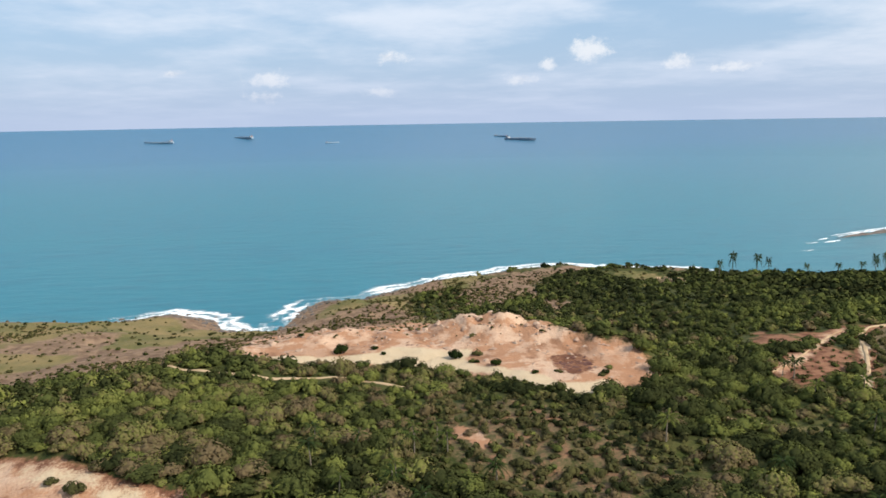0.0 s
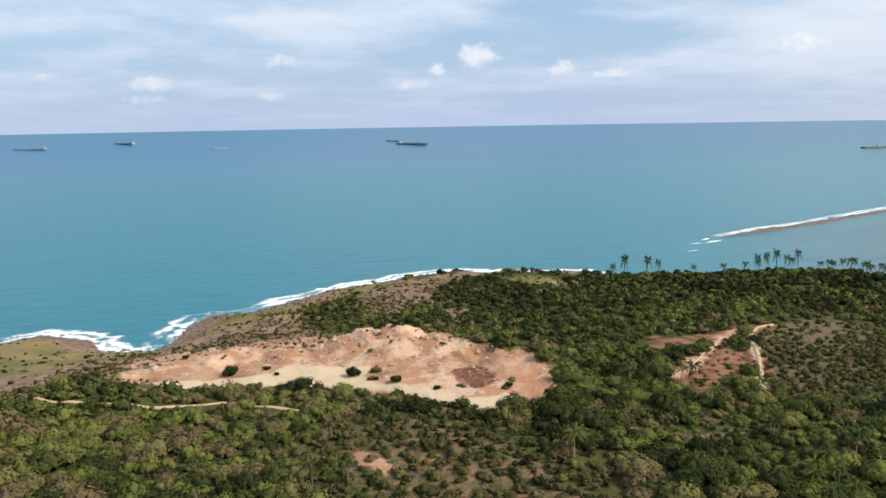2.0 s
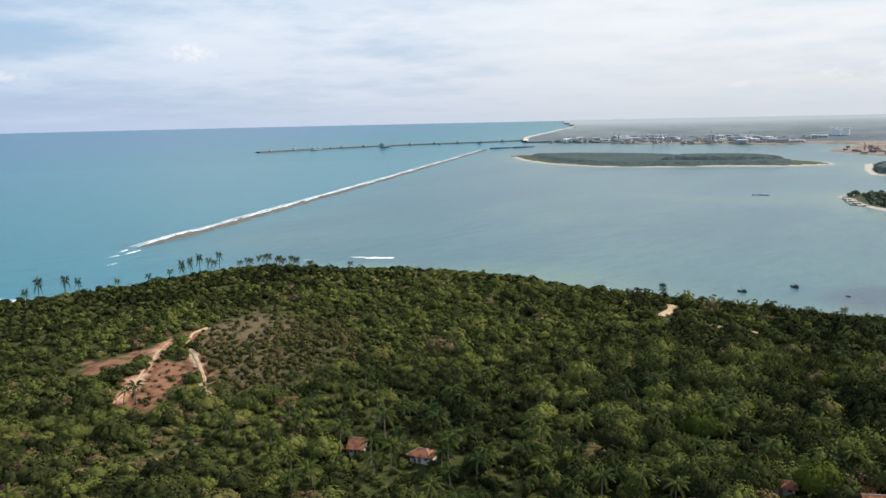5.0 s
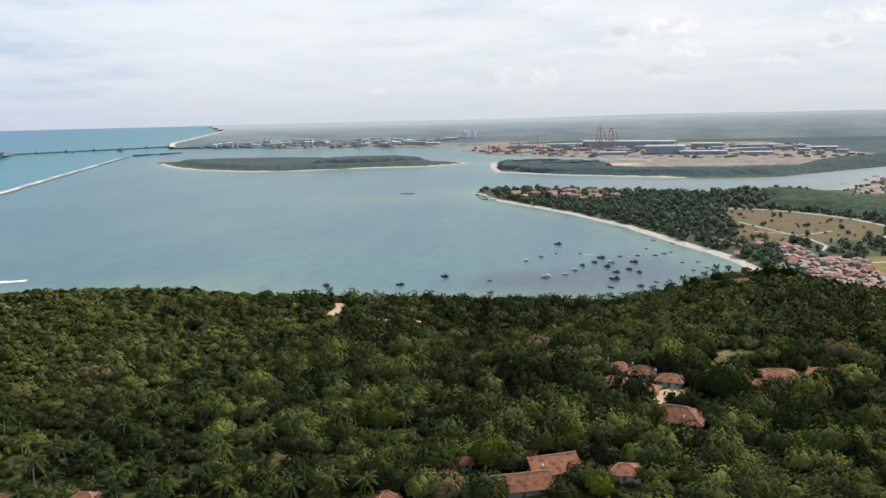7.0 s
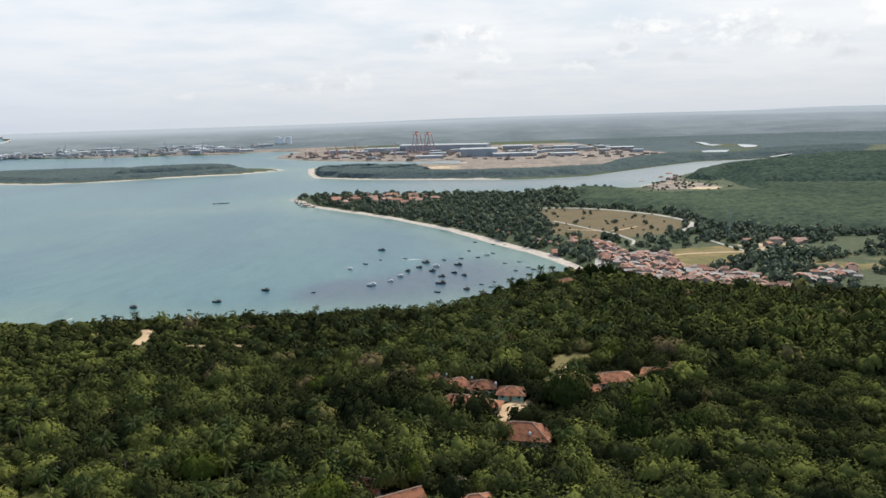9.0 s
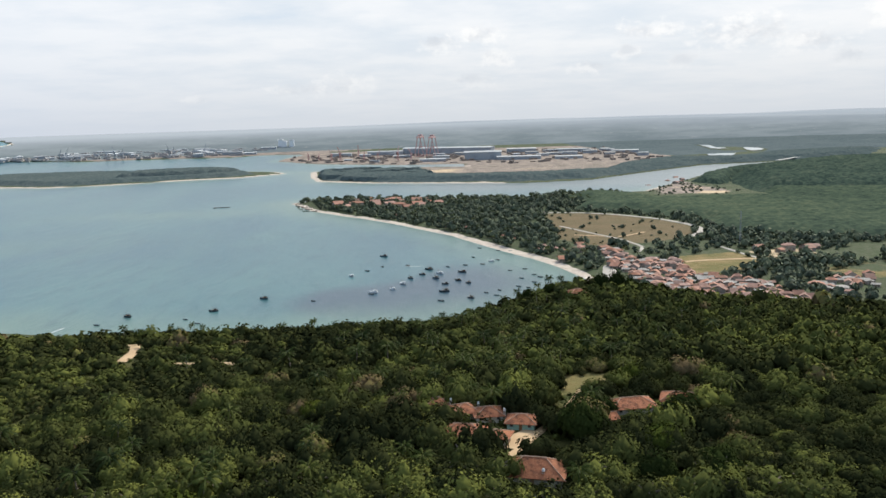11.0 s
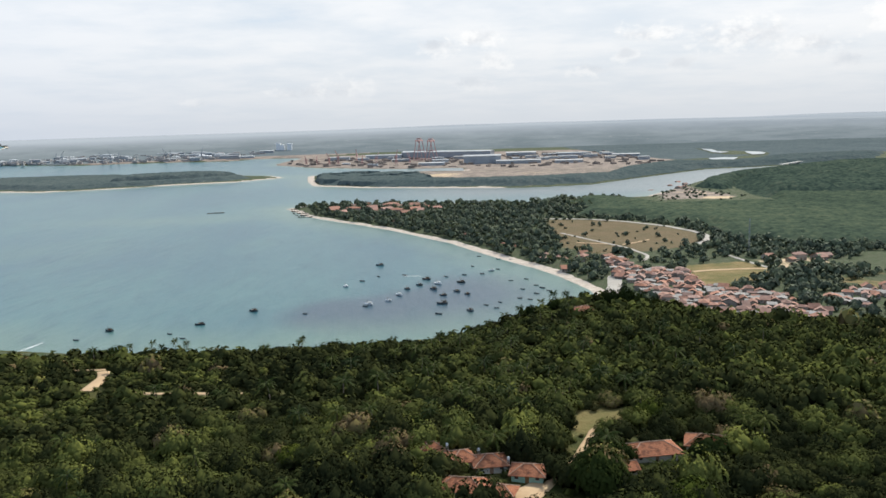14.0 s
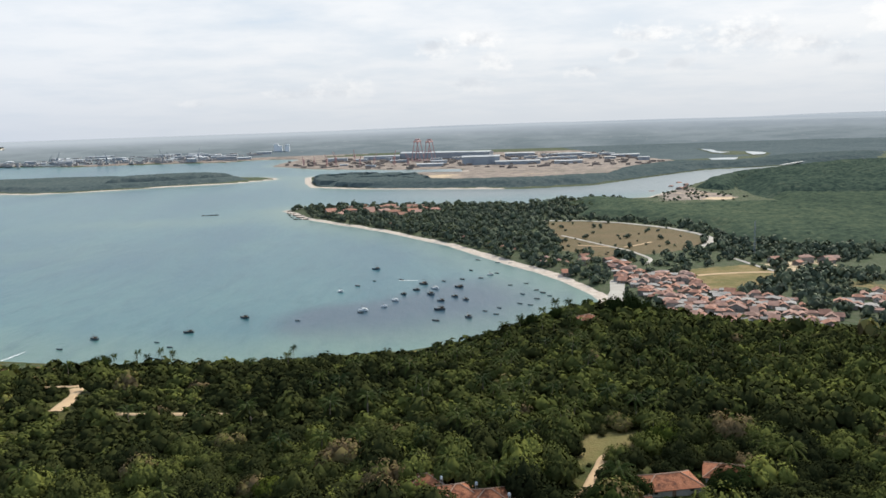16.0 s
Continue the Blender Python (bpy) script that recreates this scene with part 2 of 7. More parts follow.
M_ROCK = plain("reef_rock", (0.07, 0.058, 0.052), (0.17, 0.14, 0.12), 0.25, 0.95, bump=0.8, fine=5)
# Shed and crane colours muted and paled: distance haze put into the paint.
M_SHED = plain("shed_metal", (0.27, 0.295, 0.325), (0.35, 0.375, 0.40), 0.02, 0.6, vary=0.15)
M_SHED_ROOF = plain("shed_roof", (0.28, 0.30, 0.32), (0.42, 0.43, 0.44), 0.02, 0.6, vary=0.15)
M_CRANE = plain("crane_red", (0.40, 0.22, 0.21), (0.5, 0.31, 0.29), 0.05, 0.6)
M_STEEL = plain("grey_steel", (0.2, 0.22, 0.25), (0.32, 0.34, 0.37), 0.05, 0.6)
# Hull colours drawn towards the sea's blue: haze painted into them.
M_SHIP = plain("ship_hull", (0.14, 0.21, 0.28), (0.19, 0.26, 0.33), 0.02, 0.6, vary=0.2)
M_SHIP_PALE = plain("pale_hull", (0.26, 0.33, 0.40), (0.33, 0.40, 0.46), 0.02, 0.6)
M_CONCRETE = plain("concrete", (0.36, 0.35, 0.33), (0.5, 0.48, 0.45), 0.1, 0.85)


def ground_material():
    mt, n = material("ground")
    pos = n.node("ShaderNodeNewGeometry").outputs["Position"]
    fine, mid, big = n.noise(pos, 1.1, 4.0, 0.65), n.noise(pos, 0.16, 5.0, 0.6), n.noise(pos, 0.03, 4.0, 0.6)
    wob = n.m("MULTIPLY", n.m("SUBTRACT", n.m("ADD", n.m("MULTIPLY", mid, 0.6), n.m("MULTIPLY", fine, 0.4)), 0.5), 1.1)
    masks = [n.step(n.m("ADD", n.attr("cover_" + k), wob), 0.38, 0.62) for k in ("grove", "grass", "dry", "yard", "rock", "red", "sand", "beach")]
    litter = n.mix(n.step(mid, 0.35, 0.65), n.mix(fine, (0.022, 0.03, 0.008), (0.05, 0.06, 0.013)), n.mix(fine, (0.05, 0.06, 0.014), (0.10, 0.085, 0.03)))
    grass = n.mix(n.step(big, 0.35, 0.65), n.mix(fine, (0.19, 0.145, 0.06), (0.27, 0.19, 0.09)), n.mix(mid, (0.085, 0.092, 0.028), (0.17, 0.138, 0.055)))
    dry = n.mix(n.step(big, 0.3, 0.7), n.mix(fine, (0.11, 0.078, 0.042), (0.17, 0.125, 0.068)), n.mix(mid, (0.075, 0.07, 0.03), (0.15, 0.11, 0.06)))
    yard = n.mix(n.step(big, 0.35, 0.65), n.mix(mid, (0.13, 0.11, 0.095), (0.2, 0.165, 0.14)), n.mix(mid, (0.24, 0.19, 0.155), (0.34, 0.28, 0.24)))
    rock = n.mix(n.step(mid, 0.3, 0.7), n.mix(fine, (0.07, 0.045, 0.03), (0.2, 0.12, 0.075)), n.mix(fine, (0.2, 0.125, 0.075), (0.36, 0.24, 0.155)))
    earth = n.mix(n.step(mid, 0.4, 0.6), n.mix(fine, (0.095, 0.04, 0.024), (0.18, 0.075, 0.042)), n.mix(fine, (0.2, 0.09, 0.05), (0.31, 0.16, 0.092)))
    streak = n.noise(pos, 0.06, 6.0, 0.62)
    clay = n.mix(n.step(n.noise(pos, 0.085, 6.0, 0.66), 0.44, 0.56), n.mix(fine, (0.32, 0.15, 0.078), (0.46, 0.26, 0.155)), n.mix(fine, (0.44, 0.275, 0.175), (0.62, 0.44, 0.32)))
    clay = n.mix(n.step(streak, 0.55, 0.66), clay, n.mix(fine, (0.10, 0.048, 0.03), (0.22, 0.115, 0.068)))
    clay = n.mix(n.m("MULTIPLY", n.step(big, 0.42, 0.6), 0.6), clay, n.mix(mid, (0.27, 0.125, 0.065), (0.40, 0.215, 0.125)))
    red = n.mix(n.step(n.m("ADD", n.attr("cover_clay"), wob), 0.38, 0.62), earth, clay)
    sand = n.mix(mid, n.mix(fine, (0.43, 0.31, 0.19), (0.51, 0.385, 0.245)), (0.56, 0.44, 0.30))
    grove = n.mix(n.step(mid, 0.35, 0.65), n.mix(fine, (0.034, 0.054, 0.024), (0.055, 0.08, 0.032)), n.mix(big, (0.06, 0.075, 0.042), (0.088, 0.092, 0.056)))
    beach = n.mix(n.step(mid, 0.3, 0.7), n.mix(fine, (0.36, 0.29, 0.235), (0.46, 0.39, 0.33)), n.mix(fine, (0.52, 0.45, 0.385), (0.6, 0.54, 0.475)))
    col = litter
    for mask, layer in zip(masks, (grove, grass, dry, yard, rock, red, sand, beach)):
        col = n.mix(mask, col, layer)
    finish(n, col, 0.95, bump=n.m("ADD", n.m("MULTIPLY", mid, 3.0), fine), strength=0.7, distance=0.6, spec=0.15)
    return mt


def water_material():
    mt, n = material("water")
    pos = n.node("ShaderNodeNewGeometry").outputs["Position"]
    sp = n.node("ShaderNodeMapping")
    n.put(sp.inputs[0], pos)
    sp.inputs["Rotation"].default_value = (0, 0, radians(25))
    sp.inputs["Scale"].default_value = (1.0, 0.3, 1.0)
    swell, chop = n.noise(sp.outputs[0], 0.06, 5.0, 0.6), n.noise(pos, 0.5, 3.0, 0.6)
    patch = n.noise(sp.outputs[0], 0.006, 5.0, 0.6)
    shoal = n.step(n.m("ADD", n.attr("shoal"), n.m("MULTIPLY", n.m("SUBTRACT", patch, 0.5), 0.9)), 0.15, 0.95)
    bay = n.attr("bay")
    deep = n.mix(patch, (0.003, 0.128, 0.178), (0.006, 0.160, 0.192))
    lagoon = n.mix(n.step(patch, 0.3, 0.72), (0.026, 0.097, 0.130), (0.054, 0.144, 0.154))
    # Bluer deep water, lifted further to stand in for haze near the horizon.
    deep = n.mix(n.attr("offshore"), deep, (0.030, 0.130, 0.230))
    col = n.mix(bay, deep, lagoon)
    col = n.mix(n.step(n.m("ADD", n.attr("weed"), n.m("MULTIPLY", n.m("SUBTRACT", patch, 0.5), 0.8)), 0.38, 0.66), col, (0.03, 0.066, 0.098))
    col = n.mix(shoal, col, (0.10, 0.175, 0.15))
    # Paler river: its silvery sky reflection is painted into the colour.
    col = n.mix(n.attr("river"), col, (0.13, 0.165, 0.175))
    # Darker streaks along the swell: wave shading put into the colour.
    col = n.mix(n.m("MULTIPLY", n.step(swell, 0.45, 0.72), 0.4), col, (0.004, 0.055, 0.08))
    finish(n, col, 0.28, bump=n.m("ADD", n.m("MULTIPLY", swell, 2.0), n.m("MULTIPLY", chop, 0.5)), strength=0.5, distance=0.8, spec=0.26)
    return mt


def foam_material():
    mt, n = material("foam")
    pos = n.node("ShaderNodeNewGeometry").outputs["Position"]
    lace = n.m("ADD", n.m("MULTIPLY", n.noise(pos, 0.3, 6.0, 0.72), 0.9), n.m("MULTIPLY", n.attr("thick"), 0.5))
    finish(n, n.mix(n.noise(pos, 0.8), (0.72, 0.76, 0.78), (0.86, 0.88, 0.89)), 0.8, alpha=n.step(lace, 0.58, 0.86), spec=0.2)
    return mt


M_GROUND, M_WATER, M_FOAM = ground_material(), water_material(), foam_material()

# Blue-grey leaves of the far and riverside woods: distance haze put into the colour.
M_HAZED_FAR_WOOD = leaf_material("far_wood", [(0.0, (0.079, 0.103, 0.110)), (1.0, (0.132, 0.154, 0.156))], light=0.0, spec=0.0, grain=0.8)
M_HAZED_MID_WOOD = leaf_material("river_wood", [(0.0, (0.062, 0.084, 0.086)), (0.5, (0.088, 0.110, 0.107)), (1.0, (0.123, 0.136, 0.127))], light=0.0, spec=0.0, grain=0.8)
# Mangrove green paled and blued, with distance haze mixed into it.
M_HAZED_MANGROVE = leaf_material("mangrove_leaves", [(0.0, (0.038, 0.054, 0.041)), (0.4, (0.059, 0.081, 0.056)), (0.7, (0.084, 0.105, 0.067)), (1.0, (0.112, 0.124, 0.080))], light=0.0, spec=0.0, grain=0.7)
M_GREY_ROOF = plain("fibre_cement", (0.17, 0.155, 0.145), (0.31, 0.295, 0.28), 0.6, 0.9, vary=0.2)
# Ridge green lifted and blued to stand in for haze.
M_HAZED_RIDGE = leaf_material("ridge_leaves", [(0.0, (0.030, 0.046, 0.038)), (0.5, (0.057, 0.080, 0.060)), (1.0, (0.099, 0.114, 0.079))], light=0.0, spec=0.0, grain=1.0)

# ---- plan of the place (metres; -x open sea, +y across the bay) ----
CX, CY, EYE = 10.0, -40.0, 150.0
R0, R1, R_EDGE = 3000.0, 5142.0, 4850.0  # beyond R0 the sheet curves up to the horizon

OCEAN_COAST = [(-560, -3000), (-590, -700), (-600, -420), (-583, -301), (-582, -278), (-603, -248), (-577, -210), (-547, -200), (-536, -180), (-532, -160), (-551, -149), (-595, -143), (-633, -128), (-626, -101), (-652, -78), (-676, -53), (-702, -25), (-718, 13), (-743, 50), (-758, 92), (-741, 132), (-728, 175), (-716, 218), (-690, 240), (-674, 290), (-655, 350), (-634, 410), (-600, 452)]
BAY_COAST = [(-560, 478), (-520, 500), (-480, 530), (-409, 555), (-330, 548), (-240, 525), (-120, 520), (-20, 535), (60, 580), (115, 630), (133, 661), (131, 691), (115, 751), (95, 803), (70, 851), (43, 913), (11, 989), (-66, 1117), (-111, 1183), (-161, 1243), (-223, 1327), (-262, 1420), (-285, 1465), (-255, 1500)]
RIVER_SOUTH = [(-160, 1505), (-60, 1480), (40, 1480), (140, 1440), (198, 1462), (225, 1520), (294, 1480), (387, 1500), (480, 1640), (646, 1900), (812, 2050), (996, 2180), (1400, 2330), (2200, 2500), (9000, 2700), (9000, -6000), (-560, -6000)]
MAINLAND = OCEAN_COAST + BAY_COAST + RIVER_SOUTH
NORTH_BANK = [(9000, 2900), (2200, 2600), (1400, 2420), (1017, 2262), (875, 2226), (725, 2192), (576, 2048), (462, 1932), (342, 1805), (186, 1768), (24, 1823), (-188, 1902), (-318, 2001), (-358, 2170), (-395, 2400), (-325, 2480), (-142, 2490), (34, 2460), (75, 2450), (70, 2600), (-147, 2650), (-440, 2853), (-653, 3158), (-663, 3385), (-640, 3700), (-560, 4600), (-300, 40000), (40000, 40000)]
FAR_COAST = [(-2376, 3850), (-2137, 3980), (-1655, 3690), (-1235, 3715), (-960, 3640), (-880, 3800), (-620, 3780), (-300, 4200), (200, 9000), (2000, 40000), (-20000, 40000), (-9600, 17200), (-4660, 8750), (-3780, 6800), (-3290, 5720), (-2980, 5000), (-2620, 4250)]
ISLAND = [(-1667, 2570), (-1442, 2302), (-1259, 2152), (-1030, 2057), (-879, 2105), (-734, 2178), (-577, 2228), (-464, 2367), (-520, 2470), (-800, 2640), (-1200, 2740), (-1500, 2720)]
HILL = OCEAN_COAST + BAY_COAST[:7] + [(-20, 530), (60, 560), (150, 585), (230, 560), (330, 535), (450, 500), (900, 420), (1600, 0), (1600, -2500), (-560, -3000)]

QUARRY = [(-308, -148), (-334, -134), (-340, -108), (-343, -88), (-337, -67), (-355, -55), (-344, -40), (-329, -21), (-313, -6), (-292, 8), (-284, 23), (-264, 27), (-245, 23), (-239, 3), (-243, -11), (-259, -29), (-270, -49), (-283, -70), (-288, -96), (-291, -118)]
SHOULDER = [(-296, -168), (-322, -140), (-338, -105), (-342, -70), (-340, -40), (-322, -12), (-298, 22), (-245, 50), (-190, 20), (-180, -150), (-230, -200)]
CLAY_SLOPE = [(-311, -152), (-380, -160), (-440, -160), (-470, -140), (-462, -97), (-465, -63), (-440, -43), (-380, -34), (-330, -20), (-300, -5), (-290, -60), (-300, -110)]
RED_SLOPE = [(-296, 113), (-287, 121), (-268, 116), (-257, 103), (-242, 84), (-237, 70), (-246, 71), (-262, 73), (-277, 89)]
RED_BANK = [(-334, 92), (-337, 106), (-324, 113), (-323, 134), (-339, 158), (-327, 153), (-306, 126), (-304, 112), (-299, 89), (-308, 86)]
BROWN_SLOPE = [(-311, 146), (-328, 182), (-307, 184), (-259, 148), (-239, 123), (-239, 106), (-268, 122)]
MAIN_PATH = [(-329, 166), (-325, 155), (-308, 139), (-285, 127), (-272, 120), (-255, 110), (-236, 96)]
SIDE_PATH = [(-326, 148), (-315, 133), (-310, 126), (-299, 114), (-276, 93), (-266, 83), (-259, 72)]
SANDY_LOTS = [(300, 775), (322, 815), (392, 808), (370, 745), (322, 742)]
SAND_FLOOR = [(-308, -137), (-301, -110), (-300, -91), (-302, -82), (-312, -76), (-309, -70), (-303, -55), (-301, -40), (-291, -46), (-279, -43), (-269, -30), (-261, -19), (-249, -15), (-248, -6), (-250, 6), (-244, 6), (-237, -3), (-239, -14), (-247, -22), (-256, -30), (-271, -40), (-279, -62), (-288, -78), (-290, -95), (-292, -121), (-300, -134)]
ROCK_CAPE = [(-649, -7), (-678, 27), (-723, 81), (-710, 140), (-690, 122), (-650, 68), (-575, 40), (-505, 5), (-511, -18)]
MEADOW = [(-584, -58), (-616, -19), (-553, -15), (-464, -26), (-481, -48), (-509, -59)]
DARK_CUT = [(-282, -12), (-284, 0), (-272, 4), (-262, 0), (-258, -7), (-266, -13)]
GLADE = [(36, 226), (42, 252), (62, 252), (52, 230)]
CLAY_PATCH = [(-218, -60), (-213, -53), (-200, -47), (-197, -51), (-207, -58)]
SCRUB_FLAT = [(-249, -63), (-242, -32), (-221, -6), (-171, 14), (-150, -20), (-190, -74)]
SCRUB_HILL = [(-331, 168), (-361, 211), (-337, 218), (-287, 205), (-238, 187), (-212, 150), (-216, 118), (-229, 98), (-278, 123)]
BARE_CAPE = [(-524, 30), (-524, 56), (-489, 54), (-476, 32)]
OPEN_CAPE = [(-661, 118), (-666, 150), (-645, 172), (-570, 162), (-520, 143), (-560, 126)]
ROCK_KNOLL = [(-700, 183), (-728, 213), (-648, 197), (-640, 177)]
GRASS_PATCH = [(-214, 42), (-210, 52), (-207, 66), (-197, 68), (-197, 54), (-202, 40)]
DRY_HEAD = [(-470, -330), (-545, -262), (-566, -240), (-530, -205), (-438, -182), (-395, -180), (-371, -198), (-388, -300)]
SAND_LEFT = [(-222, -215), (-209, -188), (-199, -169), (-189, -155), (-182, -136), (-172, -112), (-150, -150), (-180, -215)]
FIELD_RING = [(146, 1070), (153, 1168), (205, 1160), (256, 1122), (297, 1060), (316, 1005), (318, 970), (294, 912), (262, 884), (216, 866), (164, 864), (136, 915), (141, 990)]
EAST_GRASS = [(330, 700), (420, 760), (470, 740), (430, 650), (370, 620), (325, 640)]
FIELD_GREEN = [(236, 775), (300, 790), (312, 740), (277, 694), (249, 668), (230, 668), (226, 718)]
PORT_YARD = [(60, 2440), (300, 2380), (500, 2330), (760, 2560), (860, 3700), (-100, 3900), (-720, 3800), (-700, 3150), (-430, 2850), (-140, 2640), (80, 2600)]
SANDY_FLAT = [(-103, 2254), (33, 2340), (263, 2335), (431, 2225), (373, 2040), (225, 2002), (99, 2015), (-59, 2102)]
FISH_CAMP = [(385, 1395), (405, 1530), (470, 1640), (525, 1690), (512, 1569), (535, 1490), (535, 1430), (502, 1386), (440, 1402)]
POINT_FLAT = [(-180, 1940), (-300, 2025), (-320, 2170), (-250, 2330), (-90, 2260), (-30, 2100), (-70, 1945)]
CAMP_SAND = [(446, 1404), (470, 1434), (520, 1440), (528, 1424), (502, 1388)]


def inside(poly, x, y):
    """Signed distance to a closed outline: positive within."""
    x, y = np.asarray(x, float), np.asarray(y, float)
    d2, odd = np.full(x.shape, 1e18), np.zeros(x.shape, bool)
    for (ax, ay), (bx, by) in zip(poly, poly[1:] + poly[:1]):
        ex, ey = bx - ax, by - ay
        u = np.clip(((x - ax) * ex + (y - ay) * ey) / (ex * ex + ey * ey + 1e-9), 0, 1)
        d2 = np.minimum(d2, (x - ax - u * ex) ** 2 + (y - ay - u * ey) ** 2)
        cross = (ay > y) != (by > y)
        xc = ax + (y - ay) * ex / (ey if abs(ey) > 1e-9 else 1e-9)
        odd ^= cross & (x < xc)
    return np.sqrt(d2) * np.where(odd, 1, -1)


def strip(points, half):
    """Outline of a band along a line."""
    left, right = [], []
    for i, (ax, ay) in enumerate(points):
        (bx, by), (cx, cy) = points[max(i - 1, 0)], points[min(i + 1, len(points) - 1)]
        d = math.hypot(cx - bx, cy - by)
        nx, ny = (by - cy) / d * half, (cx - bx) / d * half
        left.append((ax + nx, ay + ny))
        right.append((ax - nx, ay - ny))
    return left + right[::-1]


def smooth(a, b, x):
    u = np.clip((np.asarray(x, float) - a) / (b - a), 0, 1)
    return u * u * (3 - 2 * u)


def hashed(i, j, k=0):
    v = np.sin(i * 127.1 + j * 311.7 + k * 74.7) * 43758.5453
    return v - np.floor(v)


def wave_noise(x, y, scale, k=0):
    """Smooth value noise, 0 to 1."""
    u, v = x / scale, y / scale
    i, j = np.floor(u), np.floor(v)
    fu, fv = smooth(0, 1, u - i), smooth(0, 1, v - j)
    a, b = hashed(i, j, k), hashed(i + 1, j, k)
    c_, d_ = hashed(i, j + 1, k), hashed(i + 1, j + 1, k)
    return (a * (1 - fu) + b * fu) * (1 - fv) + (c_ * (1 - fu) + d_ * fu) * fv


def lumps(x, y, cell, k=0):
    """Height of rounded tree tops on a jittered grid, 0 to 1."""
    i0, j0, best = np.floor(x / cell), np.floor(y / cell), np.full(x.shape, 9.0)
    for a in (-1, 0, 1):
        for b in (-1, 0, 1):
            i, j = i0 + a, j0 + b
            px, py = (i + 0.15 + 0.7 * hashed(i, j, k)) * cell, (j + 0.15 + 0.7 * hashed(i, j, k + 5)) * cell
            size = 0.75 + 0.5 * hashed(i, j, k + 9)
            best = np.minimum(best, np.hypot(x - px, y - py) / (cell * size))
    return np.sqrt(np.clip(1 - best * best, 0, 1))


def height(x, y):
    x, y = np.asarray(x, float), np.asarray(y, float)
    dm = inside(MAINLAND, x, y)
    land = np.maximum(np.maximum(dm, inside(NORTH_BANK, x, y)), np.maximum(inside(FAR_COAST, x, y), inside(ISLAND, x, y)))
    base = np.where(land > 0, 0.4 + 2.2 * smooth(0, 30, land), -5 * smooth(0, 25, -land) + 0.3)
    # the headland
    dh = inside(HILL, x, y)
    run = 420 - 190 * smooth(40, 200, y) - 20 * smooth(-300, -100, x) * smooth(200, 300, y)
    top = 46 + 8.5 * np.exp(-((x - 10) ** 2 + (y - 165) ** 2) / (2 * 120.0**2)) + 4 * (wave_noise(x, y, 90, 1) - 0.5) + 3 * (wave_noise(x, y, 35, 2) - 0.5)
    top = top + 12 * np.exp(-(((x + 275) / 75) ** 2 + ((y + 55) / 105) ** 2))
    top = top - 10 * np.exp(-(((x + 500) / 130) ** 2 + ((y - 190) / 150) ** 2))
    rise = smooth(0, 1, np.clip(dh, 0, None) / run * 0.94 + 0.03 * smooth(0, 40, dh))
    lin = np.clip(np.clip(dh, 0, None) / run, 0, 1)
    side = smooth(100, 0, y) * smooth(-150, -330, x)
    hill = np.where(dh > 0, top * (rise * (1 - 0.5 * side) + lin * 0.5 * side), 0)
    # the cape falls away to the sea, and the hill drops behind the spur
    fall = 10.5 * np.exp(-(((x + 625) / 78) ** 2 + ((y - 205) / 88) ** 2)) + 5.5 * np.exp(-(((x + 395) / 75) ** 2 + ((y - 358) / 48) ** 2)) + 5 * smooth(95, 150, x) * smooth(330, 400, y) + 6 * np.exp(-(((x + 420) / 55) ** 2 + ((y - 415) / 38) ** 2)) + 4 * np.exp(-(((x + 690) / 40) ** 2 + ((y - 240) / 60) ** 2))
    hill = np.where(dh > 0, np.maximum(hill - fall, np.minimum(hill, 1.5 + 0.09 * np.clip(dh, 0, 60))), 0)
    cap = 2 + 0.1 * np.clip(dh, 0, 80) + 0.24 * np.clip(dh - 80, 0, None)
    hill = hill - np.clip(hill - cap, 0, None) * smooth(110, 150, y) * smooth(430, 390, y) * smooth(-430, -470, x)
    # the flat shoulder with the quarry, falling evenly to the sea
    shelf = (48.5 + 2 * smooth(-60, 0, y)) * (np.clip(dh, 0, None) / (np.clip(dh, 1, None) + np.clip(-inside(SHOULDER, x, y), 0, None))) ** 1.3
    shelf = shelf + (2.4 * (wave_noise(x, y, 26, 8) - 0.5) + 1.3 * (wave_noise(x, y, 9, 9) - 0.5)) * smooth(0, 60, dh)
    hill = np.where(dh > 0, np.maximum(hill, shelf * smooth(100, 20, y) * smooth(-110, -190, x) * smooth(-420, -330, y)), 0)
    spur = np.where(dh > 0, 16 * np.exp(-(((x - 70) / 52) ** 2 + ((y - 450) / 50) ** 2)), 0) * smooth(0, 60, dh)
    cliff = np.where((dh > 0) & (y < 420) & (x < -300), (1.2 + 3.2 * wave_noise(x, y, 17, 3)) * smooth(0, 26, dm) * (1 - smooth(60, 160, dm)), 0)
    # cut bank of the quarry and its mound
    q = inside(QUARRY, x, y)
    wob = 12 * (wave_noise(x, y, 22, 15) - 0.5) + 5 * (wave_noise(x, y, 8, 16) - 0.5)
    mound = (1.2 + 6.3 * smooth(-60, -24, y)) * np.exp(-((x + 331 - 0.32 * (y + 50) - 12 * smooth(-20, 12, y) + wob) ** 2) / (2 * 12.0**2)) * (0.6 + 0.8 * wave_noise(x, y, 30, 17)) * smooth(-150, -110, y) * (1 - smooth(18, 42, y))
    gully = (4.0 * (wave_noise(x * 0.6, y, 8, 4) - 0.5) + 2.6 * (wave_noise(x, y, 3.4, 5) - 0.5)) * smooth(-4, 8, q) * smooth(1.0, 4, mound)
    bench = mound / 2.6
    mound = np.where(bench < 0.6, mound, 2.6 * (np.floor(bench) + smooth(0.35, 0.8, bench - np.floor(bench))))
